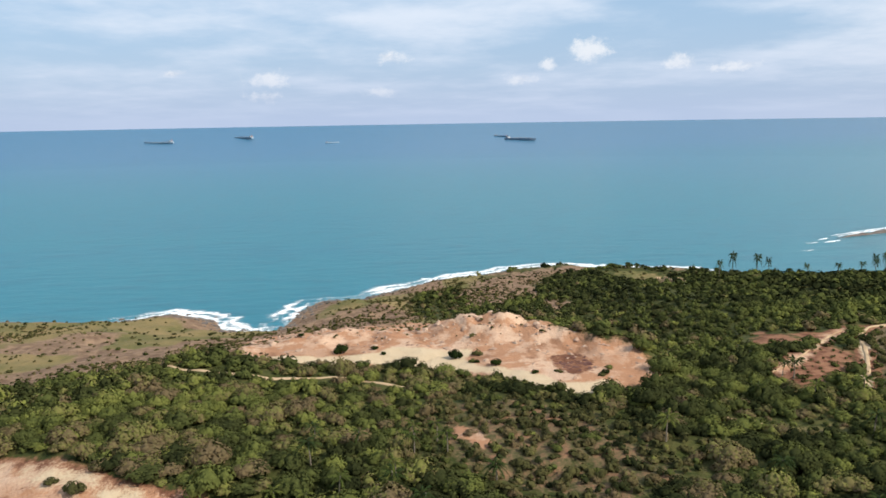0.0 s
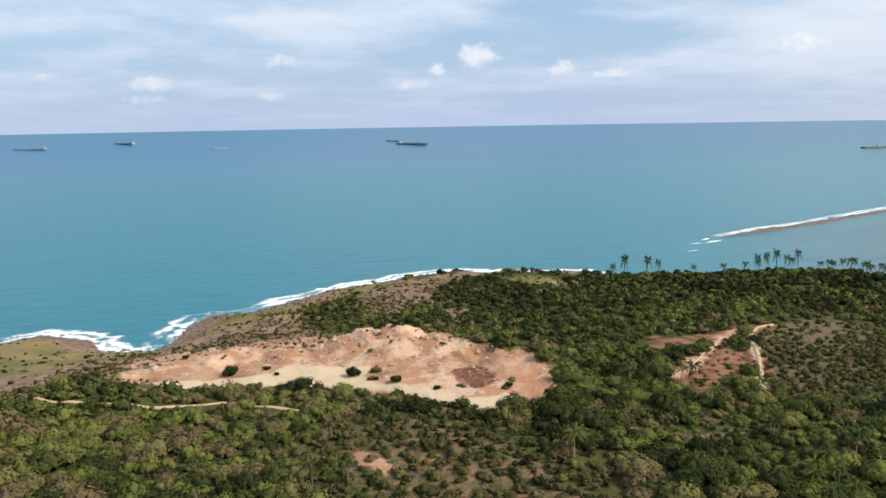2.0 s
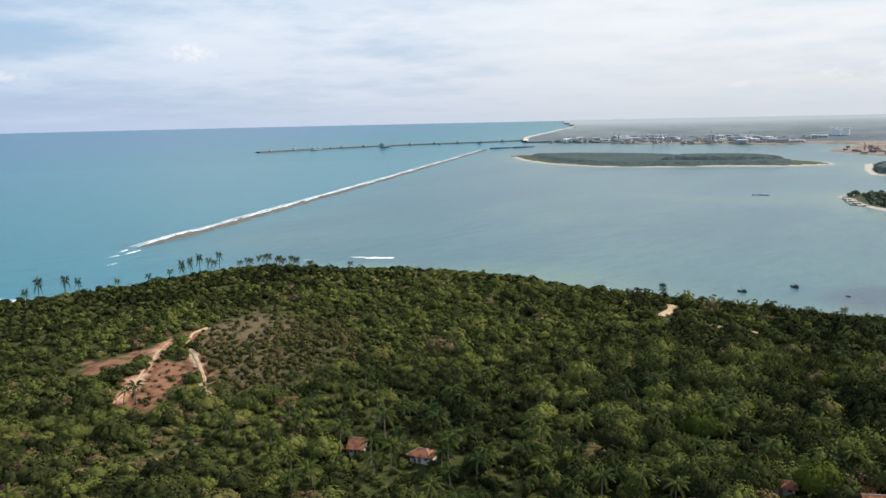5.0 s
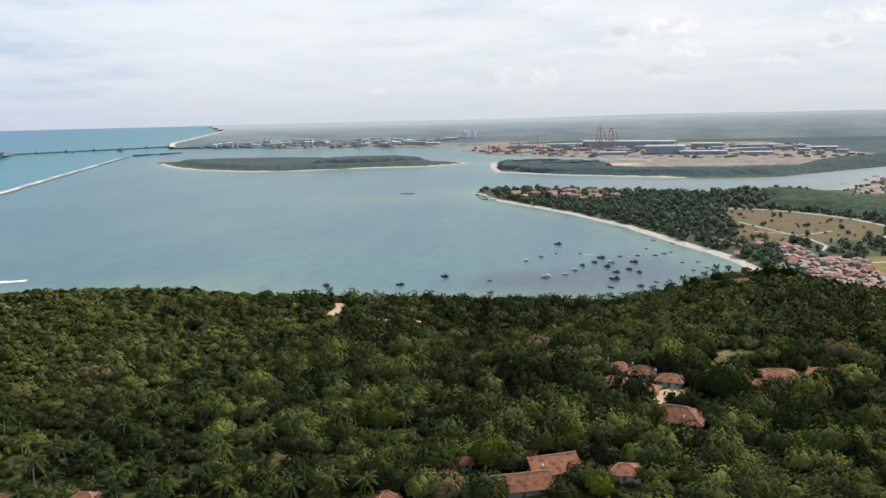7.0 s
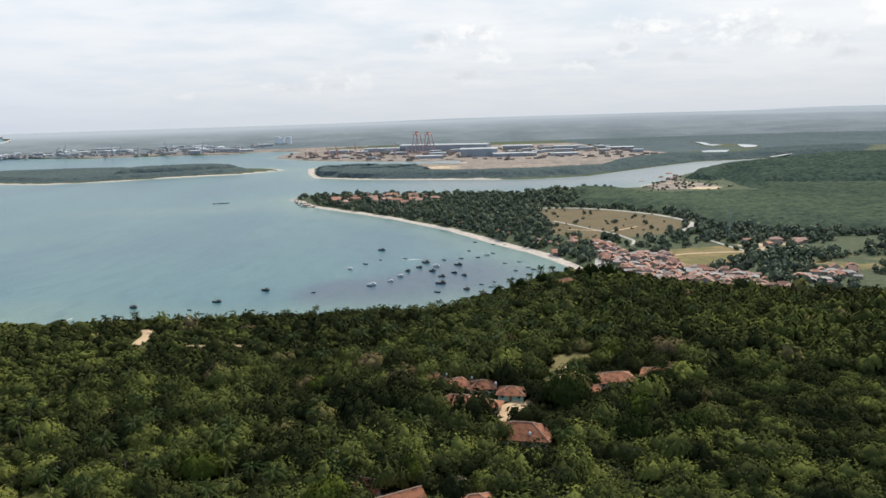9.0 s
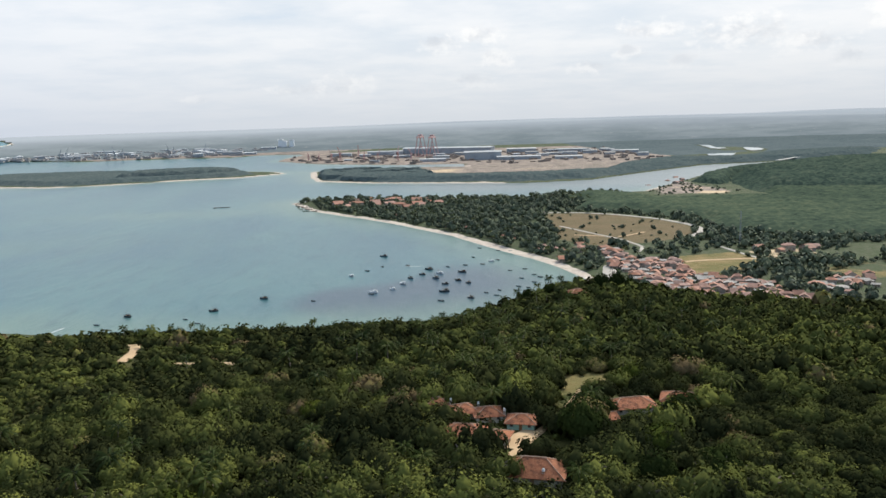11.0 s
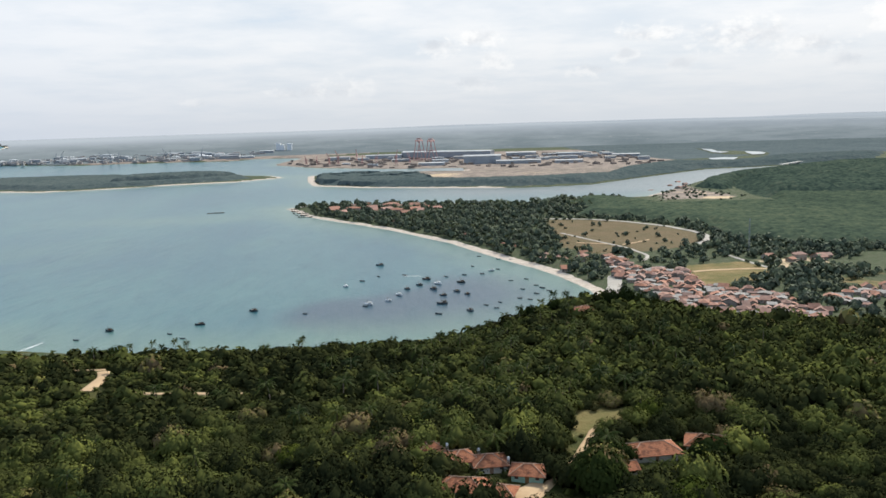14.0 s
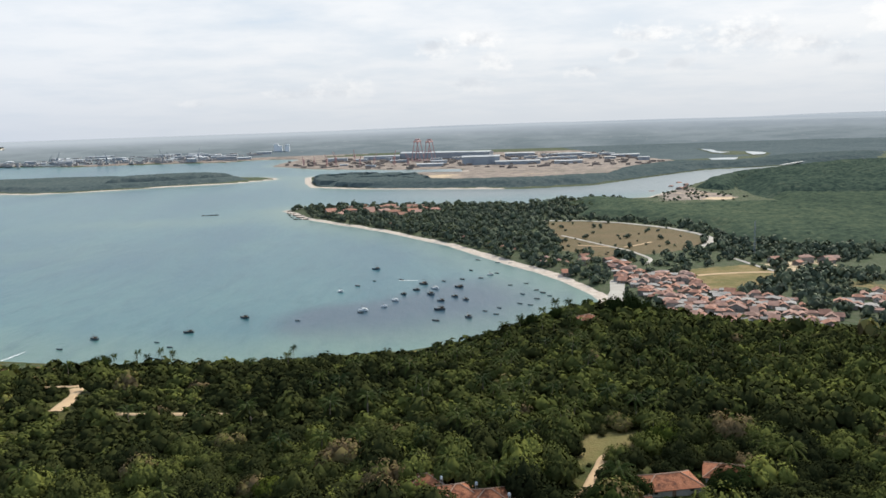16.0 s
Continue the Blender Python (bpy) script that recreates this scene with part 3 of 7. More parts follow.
    clay = smooth(0, 18, inside(CLAY_SLOPE, x, y))
    gully = gully + clay * (3.4 * (wave_noise(x * 0.7, y, 11, 10) - 0.55) + 1.8 * (wave_noise(x, y, 4.5, 11) - 0.5)) * smooth(-300, -325, x)
    far = np.hypot(x - CX, y - CY)
    ridge = (wave_noise(x, y, 3600, 6) * 62 + wave_noise(x, y, 1500, 7) * 24) * smooth(7000, 12000, far) * smooth(-4000, 3000, x) * np.where(land > 0, 1, 0)
    return base + hill + spur + cliff + mound + gully + ridge


def place(x, y):
    """Plan point to its place on the curved sheet: x, y, height of the sheet, scale."""
    ox, oy = x - CX, y - CY
    dist = math.hypot(ox, oy)
    if dist <= R0:
        return x, y, 0.0, 1.0
    r = R0 + (R1 - R0) * (1 - R0 / dist)
    return CX + ox * r / dist, CY + oy * r / dist, EYE * (1 - r / dist), r / dist


def put_at(x, y, turn=0.0, up=0.0, size=1.0):
    px, py, pz, s = place(x, y)
    return Matrix.LocRotScale((px, py, pz + up), Euler((0, 0, radians(turn))), (s * size,) * 3)


def mesh_arrays(name, verts, faces, mat, attrs=None, smooth_faces=True, normals=None):
    """A mesh from arrays; faces is (n, 3) or (n, 4)."""
    me = bpy.data.meshes.new(name)
    verts, faces = np.asarray(verts, np.float32), np.asarray(faces, np.int32)
    k = faces.shape[1]
    me.vertices.add(len(verts))
    me.vertices.foreach_set("co", verts.ravel())
    me.loops.add(faces.size)
    me.loops.foreach_set("vertex_index", faces.ravel())
    me.polygons.add(len(faces))
    me.polygons.foreach_set("loop_start", np.arange(len(faces), dtype=np.int32) * k)
    me.polygons.foreach_set("use_smooth", np.full(len(faces), smooth_faces))
    for key, val in (attrs or {}).items():
        me.attributes.new(key, "FLOAT", "POINT").data.foreach_set("value", np.asarray(val, np.float32).ravel())
    me.materials.append(mat)
    me.update(calc_edges=True)
    me.validate()
    if normals is not None:
        me.polygons.foreach_set("use_smooth", np.full(len(me.polygons), True))
        me.normals_split_custom_set_from_vertices(np.asarray(normals, np.float32))
    return me


def grid_faces(rows, cols):
    a = (np.arange(rows - 1)[:, None] * cols + np.arange(cols - 1)[None, :]).ravel()
    return np.stack([a, a + 1, a + cols + 1, a + cols], 1)


def polar_sheet(az_step, rings):
    """Directions and radii of a sheet round the headland, fine in the seen sector."""
    az = np.concatenate([np.arange(-42, 136, az_step), np.arange(136, 318.1, 4.0)])
    az = np.append(az[az < 318], 318.0)
    dirs = np.stack([-np.sin(np.radians(az)), np.cos(np.radians(az))], 1)
    r = np.asarray(rings, float)
    dist = np.where(r <= R0, r, R0 / np.maximum(1 - (r - R0) / (R1 - R0), 0.02))
    rise = np.where(r <= R0, 0, EYE * (1 - r / dist))
    tx, ty = CX + dist[:, None] * dirs[None, :, 0], CY + dist[:, None] * dirs[None, :, 1]
    px, py = CX + r[:, None] * dirs[None, :, 0], CY + r[:, None] * dirs[None, :, 1]
    return tx, ty, px, py, rise[:, None] + 0 * tx, (r / dist)[:, None] + 0 * tx


def build_ground():
    rings = np.concatenate([[0.02], np.geomspace(30, 150, 14)[:-1], np.geomspace(150, 800, 200)[:-1], np.geomspace(800, R_EDGE, 160)])
    tx, ty, px, py, rise, s = polar_sheet(0.33, rings)
    x, y = tx.ravel(), ty.ravel()
    h = height(x, y)
    verts = np.stack([px.ravel(), py.ravel(), rise.ravel() + h * s.ravel()], 1)
    dm, dh = inside(MAINLAND, x, y), inside(HILL, x, y)
    other = np.maximum(np.maximum(inside(NORTH_BANK, x, y), inside(FAR_COAST, x, y)), inside(ISLAND, x, y))
    soft = lambda poly, edge=6.0: np.clip(inside(poly, x, y) / edge * 0.5 + 0.5, 0, 1)
    sea_side = (x < -300) & (y < 330)
    south = smooth(30, -50, y + 70 * (wave_noise(x, y, 42, 18) - 0.5))
    low = (dh < 15) & (dm > 0)
    rock = np.where(sea_side, np.clip(1.2 - dm / (20 + 30 * wave_noise(x, y, 30, 20)), 0, 1), 0) + 0.8 * np.where(sea_side, smooth(330, 200, dm) * smooth(60, 10, y) * smooth(0.42, 0.62, wave_noise(x, y, 45, 19)), 0) + 0.7 * soft(BARE_CAPE, 12) + 0.75 * soft(ROCK_CAPE, 16) + 0.75 * soft(ROCK_KNOLL, 12)
    grass = np.maximum(soft(FIELD_GREEN, 12), soft(EAST_GRASS, 20) * (0.1 + 0.55 * wave_noise(x, y, 30, 75)))
    grass = np.maximum(grass, np.where(sea_side, 0.85 * smooth(60, -20, y) * smooth(330, 200, dm) * smooth(14, -10, inside(MEADOW, x, y)), 0))
    grass = np.maximum.reduce([grass, soft(DRY_HEAD, 25), (0.15 + 0.7 * wave_noise(x, y, 6, 76)) * soft(GRASS_PATCH, 5), 0.62 * soft(OPEN_CAPE, 14), 0.9 * soft(GLADE, 5), 0.32 * soft(SCRUB_HILL, 15)])
    red = np.maximum.reduce([soft(QUARRY, 12), soft(CLAY_SLOPE, 14) * (0.3 + 0.75 * wave_noise(x * 0.5, y, 16, 66)), (0.5 + 0.55 * wave_noise(x, y, 9, 61)) * soft(RED_SLOPE, 8), (0.3 + 0.65 * wave_noise(x, y, 8, 62)) * soft(RED_BANK, 6), soft(CLAY_PATCH, 4), soft(SAND_LEFT), 0.42 * soft(SCRUB_FLAT, 10), 0.85 * soft(strip(SIDE_PATH, 7.0), 4), 0.7 * soft(strip(MAIN_PATH, 6.5), 4)])
    red = np.maximum(red, 0.34 * soft(SCRUB_HILL, 20))
    sand = np.maximum.reduce([(0.1 + 0.75 * wave_noise(x, y, 7, 64)) * soft(strip(SIDE_PATH, 3.4), 3), (0.2 + 0.6 * wave_noise(x, y, 7, 65)) * soft(strip(MAIN_PATH, 4.0), 3), soft(SAND_FLOOR, 5), soft(SAND_LEFT) * (0.2 + 0.8 * wave_noise(x, y, 14, 67)), soft(SANDY_FLAT, 30) * (0.15 + 0.5 * wave_noise(x * 0.5, y, 60, 63)), soft(FISH_CAMP, 25) * (0.08 + 0.5 * wave_noise(x * 0.45, y, 22, 73)), soft(CAMP_SAND, 8) * 0.75, soft(POINT_FLAT, 30) * (0.05 + 0.6 * wave_noise(x * 0.4, y, 40, 74)), soft(SANDY_LOTS, 12) * (0.1 + 0.7 * wave_noise(x, y, 18, 68))])
    grove = np.maximum(np.where(low, 1, 0), np.where(other > 0, 1, 0))
    bay_edge = np.where((dm > -8) & (dm < 26) & (x > -560) & (y > 480) & (y < 1560) & ((y > 610) | (x < -395)), 1 - smooth(2 + 8 * wave_noise(x, y, 28, 14), 8 + 9 * wave_noise(x, y, 19, 15), dm), 0)
    isle = np.where((other > -20) & (other < 22) & (y < 2480) & ((x < 140) | (y < 1700)), 1 - smooth(8, 20, other), 0)
    beach = np.maximum(bay_edge, isle)
    me = mesh_arrays("ground", verts, grid_faces(*tx.shape), M_GROUND, {"cover_grass": grass, "cover_yard": np.maximum.reduce([soft(PORT_YARD, 40), 0.8 * soft(SANDY_FLAT, 40), 0.75 * soft(FISH_CAMP, 25), 0.7 * soft(POINT_FLAT, 30), np.where(inside(FAR_COAST, x, y) > 20, 0.75, 0), np.where((inside(NORTH_BANK, x, y) > 25) & (y < 2600) & (x < 600), 0.6, 0)]), "cover_dry": np.maximum(soft(FIELD_RING, 12), 0.55 * soft(SCRUB_FLAT, 12)) + 0.75 * soft(BROWN_SLOPE, 12) + 0.2 * soft(GRASS_PATCH, 5) + 0.5 * soft(SCRUB_HILL, 15), "cover_rock": rock, "cover_red": red, "cover_clay": np.maximum.reduce([soft(QUARRY), soft(CLAY_PATCH, 4), 0.75 * soft(CLAY_SLOPE, 14), 0.65 * soft(SAND_LEFT), 0.6 * soft(strip(SIDE_PATH, 6.0), 4)]) * (1 - 0.95 * soft(DARK_CUT, 4)), "cover_sand": sand, "cover_grove": grove, "cover_beach": beach})
    return tagged(new("ground", me), "green headland with red earth, low wooded land beyond the bay", "ground", kind="structure")


def build_water():
    rings = np.concatenate([[0.02], np.geomspace(250, R_EDGE, 230)])
    tx, ty, px, py, rise, s = polar_sheet(0.75, rings)
    x, y = tx.ravel(), ty.ravel()
    land = np.maximum.reduce([inside(MAINLAND, x, y), inside(NORTH_BANK, x, y), inside(FAR_COAST, x, y), inside(ISLAND, x, y)])
    reef = inside([(-894, 489), (-2060, 2991), (-2300, 3900), (-600, 9000), (9000, 3000), (400, 400), (-480, 400)], x, y)
    bay = smooth(-60, 160, reef)
    shoal = np.where(reef > 0, 0.75 * smooth(140, 0, -land), 0.3 * smooth(60, 0, -land))
    shoal = np.maximum(shoal, 0.55 * np.exp(-(((x + 420) / 330) ** 2 + ((y - 1330) / 90) ** 2)))
    shoal = np.maximum(shoal, 0.42 * np.exp(-(((x + 520) / 420) ** 2 + ((y - 1000) / 160) ** 2)))
    weed = np.exp(-(((x - 14) / 165) ** 2 + ((y - 620) / 85) ** 2)) + 0.5 * np.exp(-(((x - 40) / 110) ** 2 + ((y - 760) / 90) ** 2))
    me = mesh_arrays("water", np.stack([px.ravel(), py.ravel(), rise.ravel()], 1), grid_faces(*tx.shape), M_WATER, {"bay": bay, "shoal": shoal, "weed": weed, "offshore": smooth(500, 3200, -land) * (1 - bay), "river": smooth(1480, 1700, y) * smooth(-250, 100, x)})
    return tagged(new("water", me), "blue-green sea and pale turquoise lagoon", "sea", kind="structure")


build_ground()
build_water()


# ---- ribbons: tracks, roads, surf ----
def along(points, step):
    """Points evenly along a smooth line through the given ones, with the sideways direction."""
    p = np.asarray(points, float)
    seg = np.concatenate([[0], np.cumsum(np.hypot(*np.diff(p, axis=0).T))])
    n = max(int(seg[-1] / step), 2)
    u = np.linspace(0, seg[-1], n + 1)
    q = np.stack([np.interp(u, seg, p[:, 0]), np.interp(u, seg, p[:, 1])], 1)
    for _ in range(3):
        q[1:-1] = (q[:-2] + 2 * q[1:-1] + q[2:]) / 4
    t = np.gradient(q, axis=0)
    t /= np.linalg.norm(t, axis=1)[:, None] + 1e-9
    return q, np.stack([-t[:, 1], t[:, 0]], 1)


def ribbon(name, points, width, mat, label, category, step=2.5, across=5, up=0.3, ragged=0.3, seed=0, kind="structure", on_ground=True, broken=False, dense=1.0):
    q, side = along(points, step)
    s = np.arange(len(q)) * step
    wl = width / 2 * (1 + ragged * (2 * wave_noise(s, s * 0 + seed, 7, 1) - 1))
    wr = width / 2 * (1 + ragged * (2 * wave_noise(s, s * 0 + seed, 7, 2) - 1))
    f = np.linspace(0, 1, across)[None, :]
    off = wl[:, None] * (1 - f) - wr[:, None] * f
    xy = q[:, None, :] + side[:, None, :] * off[:, :, None]
    x, y = xy[..., 0].ravel(), xy[..., 1].ravel()
    if on_ground:
        z = height(x, y) + up - 0.35 * np.repeat(np.abs(2 * f - 1), len(q), 0).ravel() ** 6
    else:
        z = np.full(x.shape, up)
    pts = np.array([place(a, b) for a, b in zip(x, y)])
    thick = (1 - np.abs(2 * f - 1)) * np.ones((len(q), 1)) * np.minimum(1, np.minimum(s, s[::-1]) / (4 * step) + 0.15)[:, None]
    thick = thick * dense
    if broken:
        thick = thick * (0.55 + 0.6 * smooth(0.2, 0.7, wave_noise(s, s * 0 + seed, 38, 6)))[:, None] - 0.03
    me = mesh_arrays(name, np.stack([pts[:, 0], pts[:, 1], pts[:, 2] + z], 1), grid_faces(len(q), across), mat, {"thick": thick.ravel()})
    return tagged(new(name, me), label, category, kind=kind)


CREST_TRACK = [(-140, 298), (-143, 320), (-148, 332)]
LANE = [(14, 173), (20, 182), (27, 194), (34, 206), (40, 221), (46, 234)]
TRACKS = [
    ("dirt_track", [(-320, -178), (-297, -174), (-286, -156), (-279, -139), (-272, -124), (-271, -111), (-268, -90), (-257, -73)], 1.8, M_SAND, "narrow sandy track between bushes"),
    ("footpath", MAIN_PATH, 1.8, M_SAND, "pale sandy footpath down a scrubby slope"),
    ("footpath", SIDE_PATH, 0.5, M_SAND, "pale sandy footpath beside red earth"),
    ("dirt_track", CREST_TRACK, 5.0, M_SAND, "bright sandy clearing on the crest"),
    ("dirt_yard", [(-164, 337), (-150, 338), (-132, 341)], 3.2, M_SAND, "bare sandy turning place on the crest"),
    ("dirt_track", [(-128, 296), (-104, 289), (-86, 287), (-64, 282)], 3.2, M_SAND, "sandy track through dense woodland"),
    ("dirt_track", [(-215, 34), (-211, 39), (-208, 43)], 3.2, M_SAND, "short bare sandy track in the bushes"),
    ("dirt_yard", [(16, 178), (19, 186), (23, 192)], 5.5, M_SAND, "trodden earth yard between the houses"),
    ("dirt_yard", [(-2, 133), (0, 136), (3, 138)], 3.5, M_SAND, "small bare earth yard among trees"),
    ("dirt_track", LANE, 2.4, M_SAND, "narrow sandy drive from the yard into the wood"),
]
for i, (nm, pts, wd, mt, lb) in enumerate(TRACKS):
    ribbon(nm, pts, wd, mt, lb, "track", seed=i * 3.7, ragged=0.25 if wd > 6 else 0.6, across=7, up=0.4)
ROADS = [
    ("road", [(118, 1188), (151, 1182), (206, 1168), (256, 1130), (301, 1066), (320, 1012), (325, 972), (310, 930), (290, 905)], 8.0, M_ROAD, "pale paved road curving round a dry field"),
    ("road", [(154, 1026), (164, 1004), (183, 955), (210, 892), (219, 838), (205, 808)], 4.2, M_ROAD, "narrow pale lane across the dry field"),
    ("road", [(208, 918), (226, 930), (248, 951)], 3.6, M_SAND, "short sandy track on the dry field"),
    ("road", [(160, 944), (176, 934), (193, 926)], 3.6, M_SAND, "short sandy track on the dry field"),
    ("road", [(235, 744), (253, 749), (281, 751), (305, 750), (318, 742)], 6.0, M_SAND, "sandy road beside a green sports field"),
    ("road", [(300, 826), (305, 785), (312, 748), (322, 738)], 4.5, M_ROAD, "pale road at the edge of the village"),
    ("road", [(160, 735), (150, 690), (140, 655), (138, 628)], 13.0, M_ROAD, "pale concrete ramp down to the beach"),
]
for i, (nm, pts, wd, mt, lb) in enumerate(ROADS):
    ribbon(nm, pts, wd, mt, lb, "road", seed=50 + i * 3.7, ragged=0.12, step=6, up=0.5)

# surf along the open coast and the reef
shore = OCEAN_COAST[3:]
for i, (dist, wd) in enumerate(((7, 20), (17, 18))):
    q, side = along(shore, 6)
    line = q + side * (dist + 4 * (wave_noise(np.arange(len(q)) * 6.0, np.zeros(len(q)), 30, i) - 0.5)[:, None])
    ribbon("surf", [tuple(v) for v in line], wd, M_FOAM, "white surf breaking on the rocks", "surf", step=3, up=0.18 + 0.08 * i, ragged=0.8, seed=11 + i, kind="structure", on_ground=False, across=7, broken=True, dense=0.85)

# ---- mesh helpers ----


def part(name, bm, mat, parent=None, label=""):
    """Links a bmesh as one mesh object under a thing or a part."""
    me = bpy.data.meshes.new(name)
    bm.to_mesh(me)
    bm.free()
    me.materials.append(mat)
    ob = new(name, me)
    if parent:
        ob.parent = parent
    if label:
        ob["label"] = label
    return ob


def box(bm, x0, x1, y0, y1, z0, z1, m=None):
    """A box with its lower edges and, by m, a pose."""
    r = bmesh.ops.create_cube(bm, size=1.0, matrix=Matrix.LocRotScale(((x0 + x1) / 2, (y0 + y1) / 2, (z0 + z1) / 2), None, (x1 - x0, y1 - y0, z1 - z0)))
    if m:
        bmesh.ops.transform(bm, matrix=m, verts=r["verts"])
    return r["verts"]


def beam(bm, a, b, r, sides=4, r2=None):
    """A straight bar from a to b."""
    a, b = Vector(a), Vector(b)
    d = b - a
    m = Matrix.Translation((a + b) / 2) @ d.to_track_quat("Z", "Y").to_matrix().to_4x4()
    bmesh.ops.create_cone(bm, cap_ends=True, segments=sides, radius1=r, radius2=r if r2 is None else r2, depth=d.length, matrix=m)


def faces_of(bm, verts, faces):
    vs = [bm.verts.new(v) for v in verts]
    for f in faces:
        bm.faces.new([vs[i] for i in f])
    return vs


def thing(name, label, category, group=""):
    return tagged(new(name), label, category, group)


def settle(ob, x, y, turn=0.0, up=0.0, size=1.0, ground=True):
    """Stands a thing at a plan point, on the ground or on the water."""
    ob.matrix_basis = put_at(x, y, turn, up + (float(height(x, y)) if ground else 0.0), size)
    return ob


# ---- breakwater and surf on it ----
REEF = [(-880, 470), (-897, 505), (-950, 640), (-1003, 755), (-1176, 1125), (-1345, 1490), (-1520, 1850), (-1780, 2400), (-2065, 2995)]


def build_reef():
    q, side = along(REEF, 7)
    s = np.arange(len(q)) * 7.0
    verts, n = [], 9
    f = np.linspace(-1, 1, n)
    half = 6 + 7 * wave_noise(s, s * 0, 23, 3)
    half *= np.minimum(1, s / 160 + 0.25)
    crest = 1.6 + 1.7 * wave_noise(s, s * 0, 15, 4)
    crest *= np.minimum(1, s / 120 + 0.3)
    x = q[:, None, 0] + side[:, None, 0] * half[:, None] * f
    y = q[:, None, 1] + side[:, None, 1] * half[:, None] * f
    z = crest[:, None] * (1 - np.abs(f) ** 1.7)[None, :] + 2.6 * (wave_noise(x, y, 9, 8) - 0.55) + 1.4 * (wave_noise(x, y, 3.5, 9) - 0.5) - 0.5 * (np.abs(f) > 0.99)[None, :]
    p = np.array([place(a, b) for a, b in zip(x.ravel(), y.ravel())])
    me = mesh_arrays("breakwater", np.stack([p[:, 0], p[:, 1], p[:, 2] + z.ravel()], 1), grid_faces(len(q), n), M_ROCK, smooth_faces=False)
    tagged(new("breakwater", me), "long low brown rock breakwater lined with surf", "breakwater", kind="structure")
    for i, (off, wd) in enumerate(((14, 10), (22, 7))):
        line = q + side * (off * np.minimum(1, s / 200 + 0.5) + 5 * (wave_noise(s, s * 0, 40, 12 + i) - 0.5))[:, None]
        ribbon("surf", [tuple(v) for v in line], wd, M_FOAM, "white surf breaking along the breakwater", "surf", step=6, up=0.35 + 0.1 * i, ragged=0.75, seed=31 + i, on_ground=False, across=6, broken=True, dense=1.65)


build_reef()
BREAKERS = [((-851, 412), (-853, 432), 5), ((-852, 436), (-866, 466), 8), ((-872, 440), (-884, 462), 6), ((-606, 560), (-583, 569), 7), ((-590, 564), (-556, 580), 15), ((-640, 518), (-628, 526), 4), ((-703, 580), (-697, 588), 3), ((-300, 540), (-292, 566), 2.2), ((-800, 380), (-806, 402), 3), ((-44, 780), (-20, 775), 2.4)]
for i, (a, b, wd) in enumerate(BREAKERS):
    ribbon("breaker", [a, ((a[0] + b[0]) / 2 + 1.5, (a[1] + b[1]) / 2), b], wd, M_FOAM, "short white breaker on shallow water", "breaker", step=1.5, up=0.22, ragged=0.6, seed=70 + i, on_ground=False, across=7, dense=1.5)


# groynes of stone at the tip of the sand spit and a small sandbar
def rock_heap(length, width, high, seed):
    rnd = random.Random(seed)
    bm = bmesh.new()
    for k in range(int(length * width / 5)):
        m = Matrix.LocRotScale((rnd.uniform(-length / 2, length / 2), rnd.uniform(-width / 2, width / 2), rnd.uniform(0, high * 0.5)), Euler([rnd.uniform(0, 3) for _ in range(3)]), [rnd.uniform(0.9, 2.0) for _ in range(3)])
        bmesh.ops.create_icosphere(bm, subdivisions=1, radius=0.9, matrix=m)
    return bm


for i, (gx, gy, tn) in enumerate(((-262, 1436, 150), (-256, 1405, 155), (-246, 1375, 160), (-236, 1345, 165), (-226, 1318, 168))):
    ob = part("groyne", rock_heap(30, 2.2, 1.0, i), M_ROCK)
    tagged(ob, "low dark stone groyne on a pale beach", "groyne", kind="stuff")
    ob.matrix_basis = put_at(gx + 2, gy, tn, 0.4)
ob = part("rock_shoal", rock_heap(30, 5, 1.0, 77), M_ROCK)
tagged(ob, "low dark rock shoal awash in the lagoon", "rock")
ob.matrix_basis = put_at(-405, 1425, 10, 0.0)


# boulders along the open shore and rubble in the quarry
ROCK_BM = bmesh.new()
bmesh.ops.create_icosphere(ROCK_BM, subdivisions=1, radius=1.0)
ROCK_V = np.array([v.co[:] for v in ROCK_BM.verts])
ROCK_F = np.array([[v.index for v in f.verts] for f in ROCK_BM.faces])
ROCK_BM.free()


def boulders(name, x, y, size, flat, sink, mat, label, seed):
    rr = np.random.default_rng(seed)
    z = np.maximum(height(x, y), 0.0)
    V, F = [], []
    for i in range(len(x)):
        v = ROCK_V * rr.uniform(0.65, 1.25, (len(ROCK_V), 1)) * (size[i] * rr.uniform(0.7, 1.5), size[i] * rr.uniform(0.7, 1.5), size[i] * flat)
        a = rr.uniform(0, 6.28)
        c_, s_ = math.cos(a), math.sin(a)
        V.append(np.stack([v[:, 0] * c_ - v[:, 1] * s_ + x[i], v[:, 0] * s_ + v[:, 1] * c_ + y[i], v[:, 2] + z[i] - sink * size[i]], 1))
        F.append(ROCK_F + i * len(ROCK_V))
    me = mesh_arrays(name, np.concatenate(V), np.concatenate(F), mat, smooth_faces=False)
    tagged(new(name, me), label, "rocks", kind="stuff")


rr = np.random.default_rng(9)
q, side = along(OCEAN_COAST[3:], 3.2)
off = rr.normal(-3, 5, (len(q), 2))
rx, ry = (q[:, None, 0] + side[:, None, 0] * off).ravel(), (q[:, None, 1] + side[:, None, 1] * off).ravel()
boulders("shore_rocks", rx, ry, rr.uniform(0.8, 3.2, rx.shape), 0.55, 0.15, M_ROCK, "dark wet boulders along the open shore", 10)
rx, ry = rr.uniform(-460, -235, 6000), rr.uniform(-155, 30, 6000)
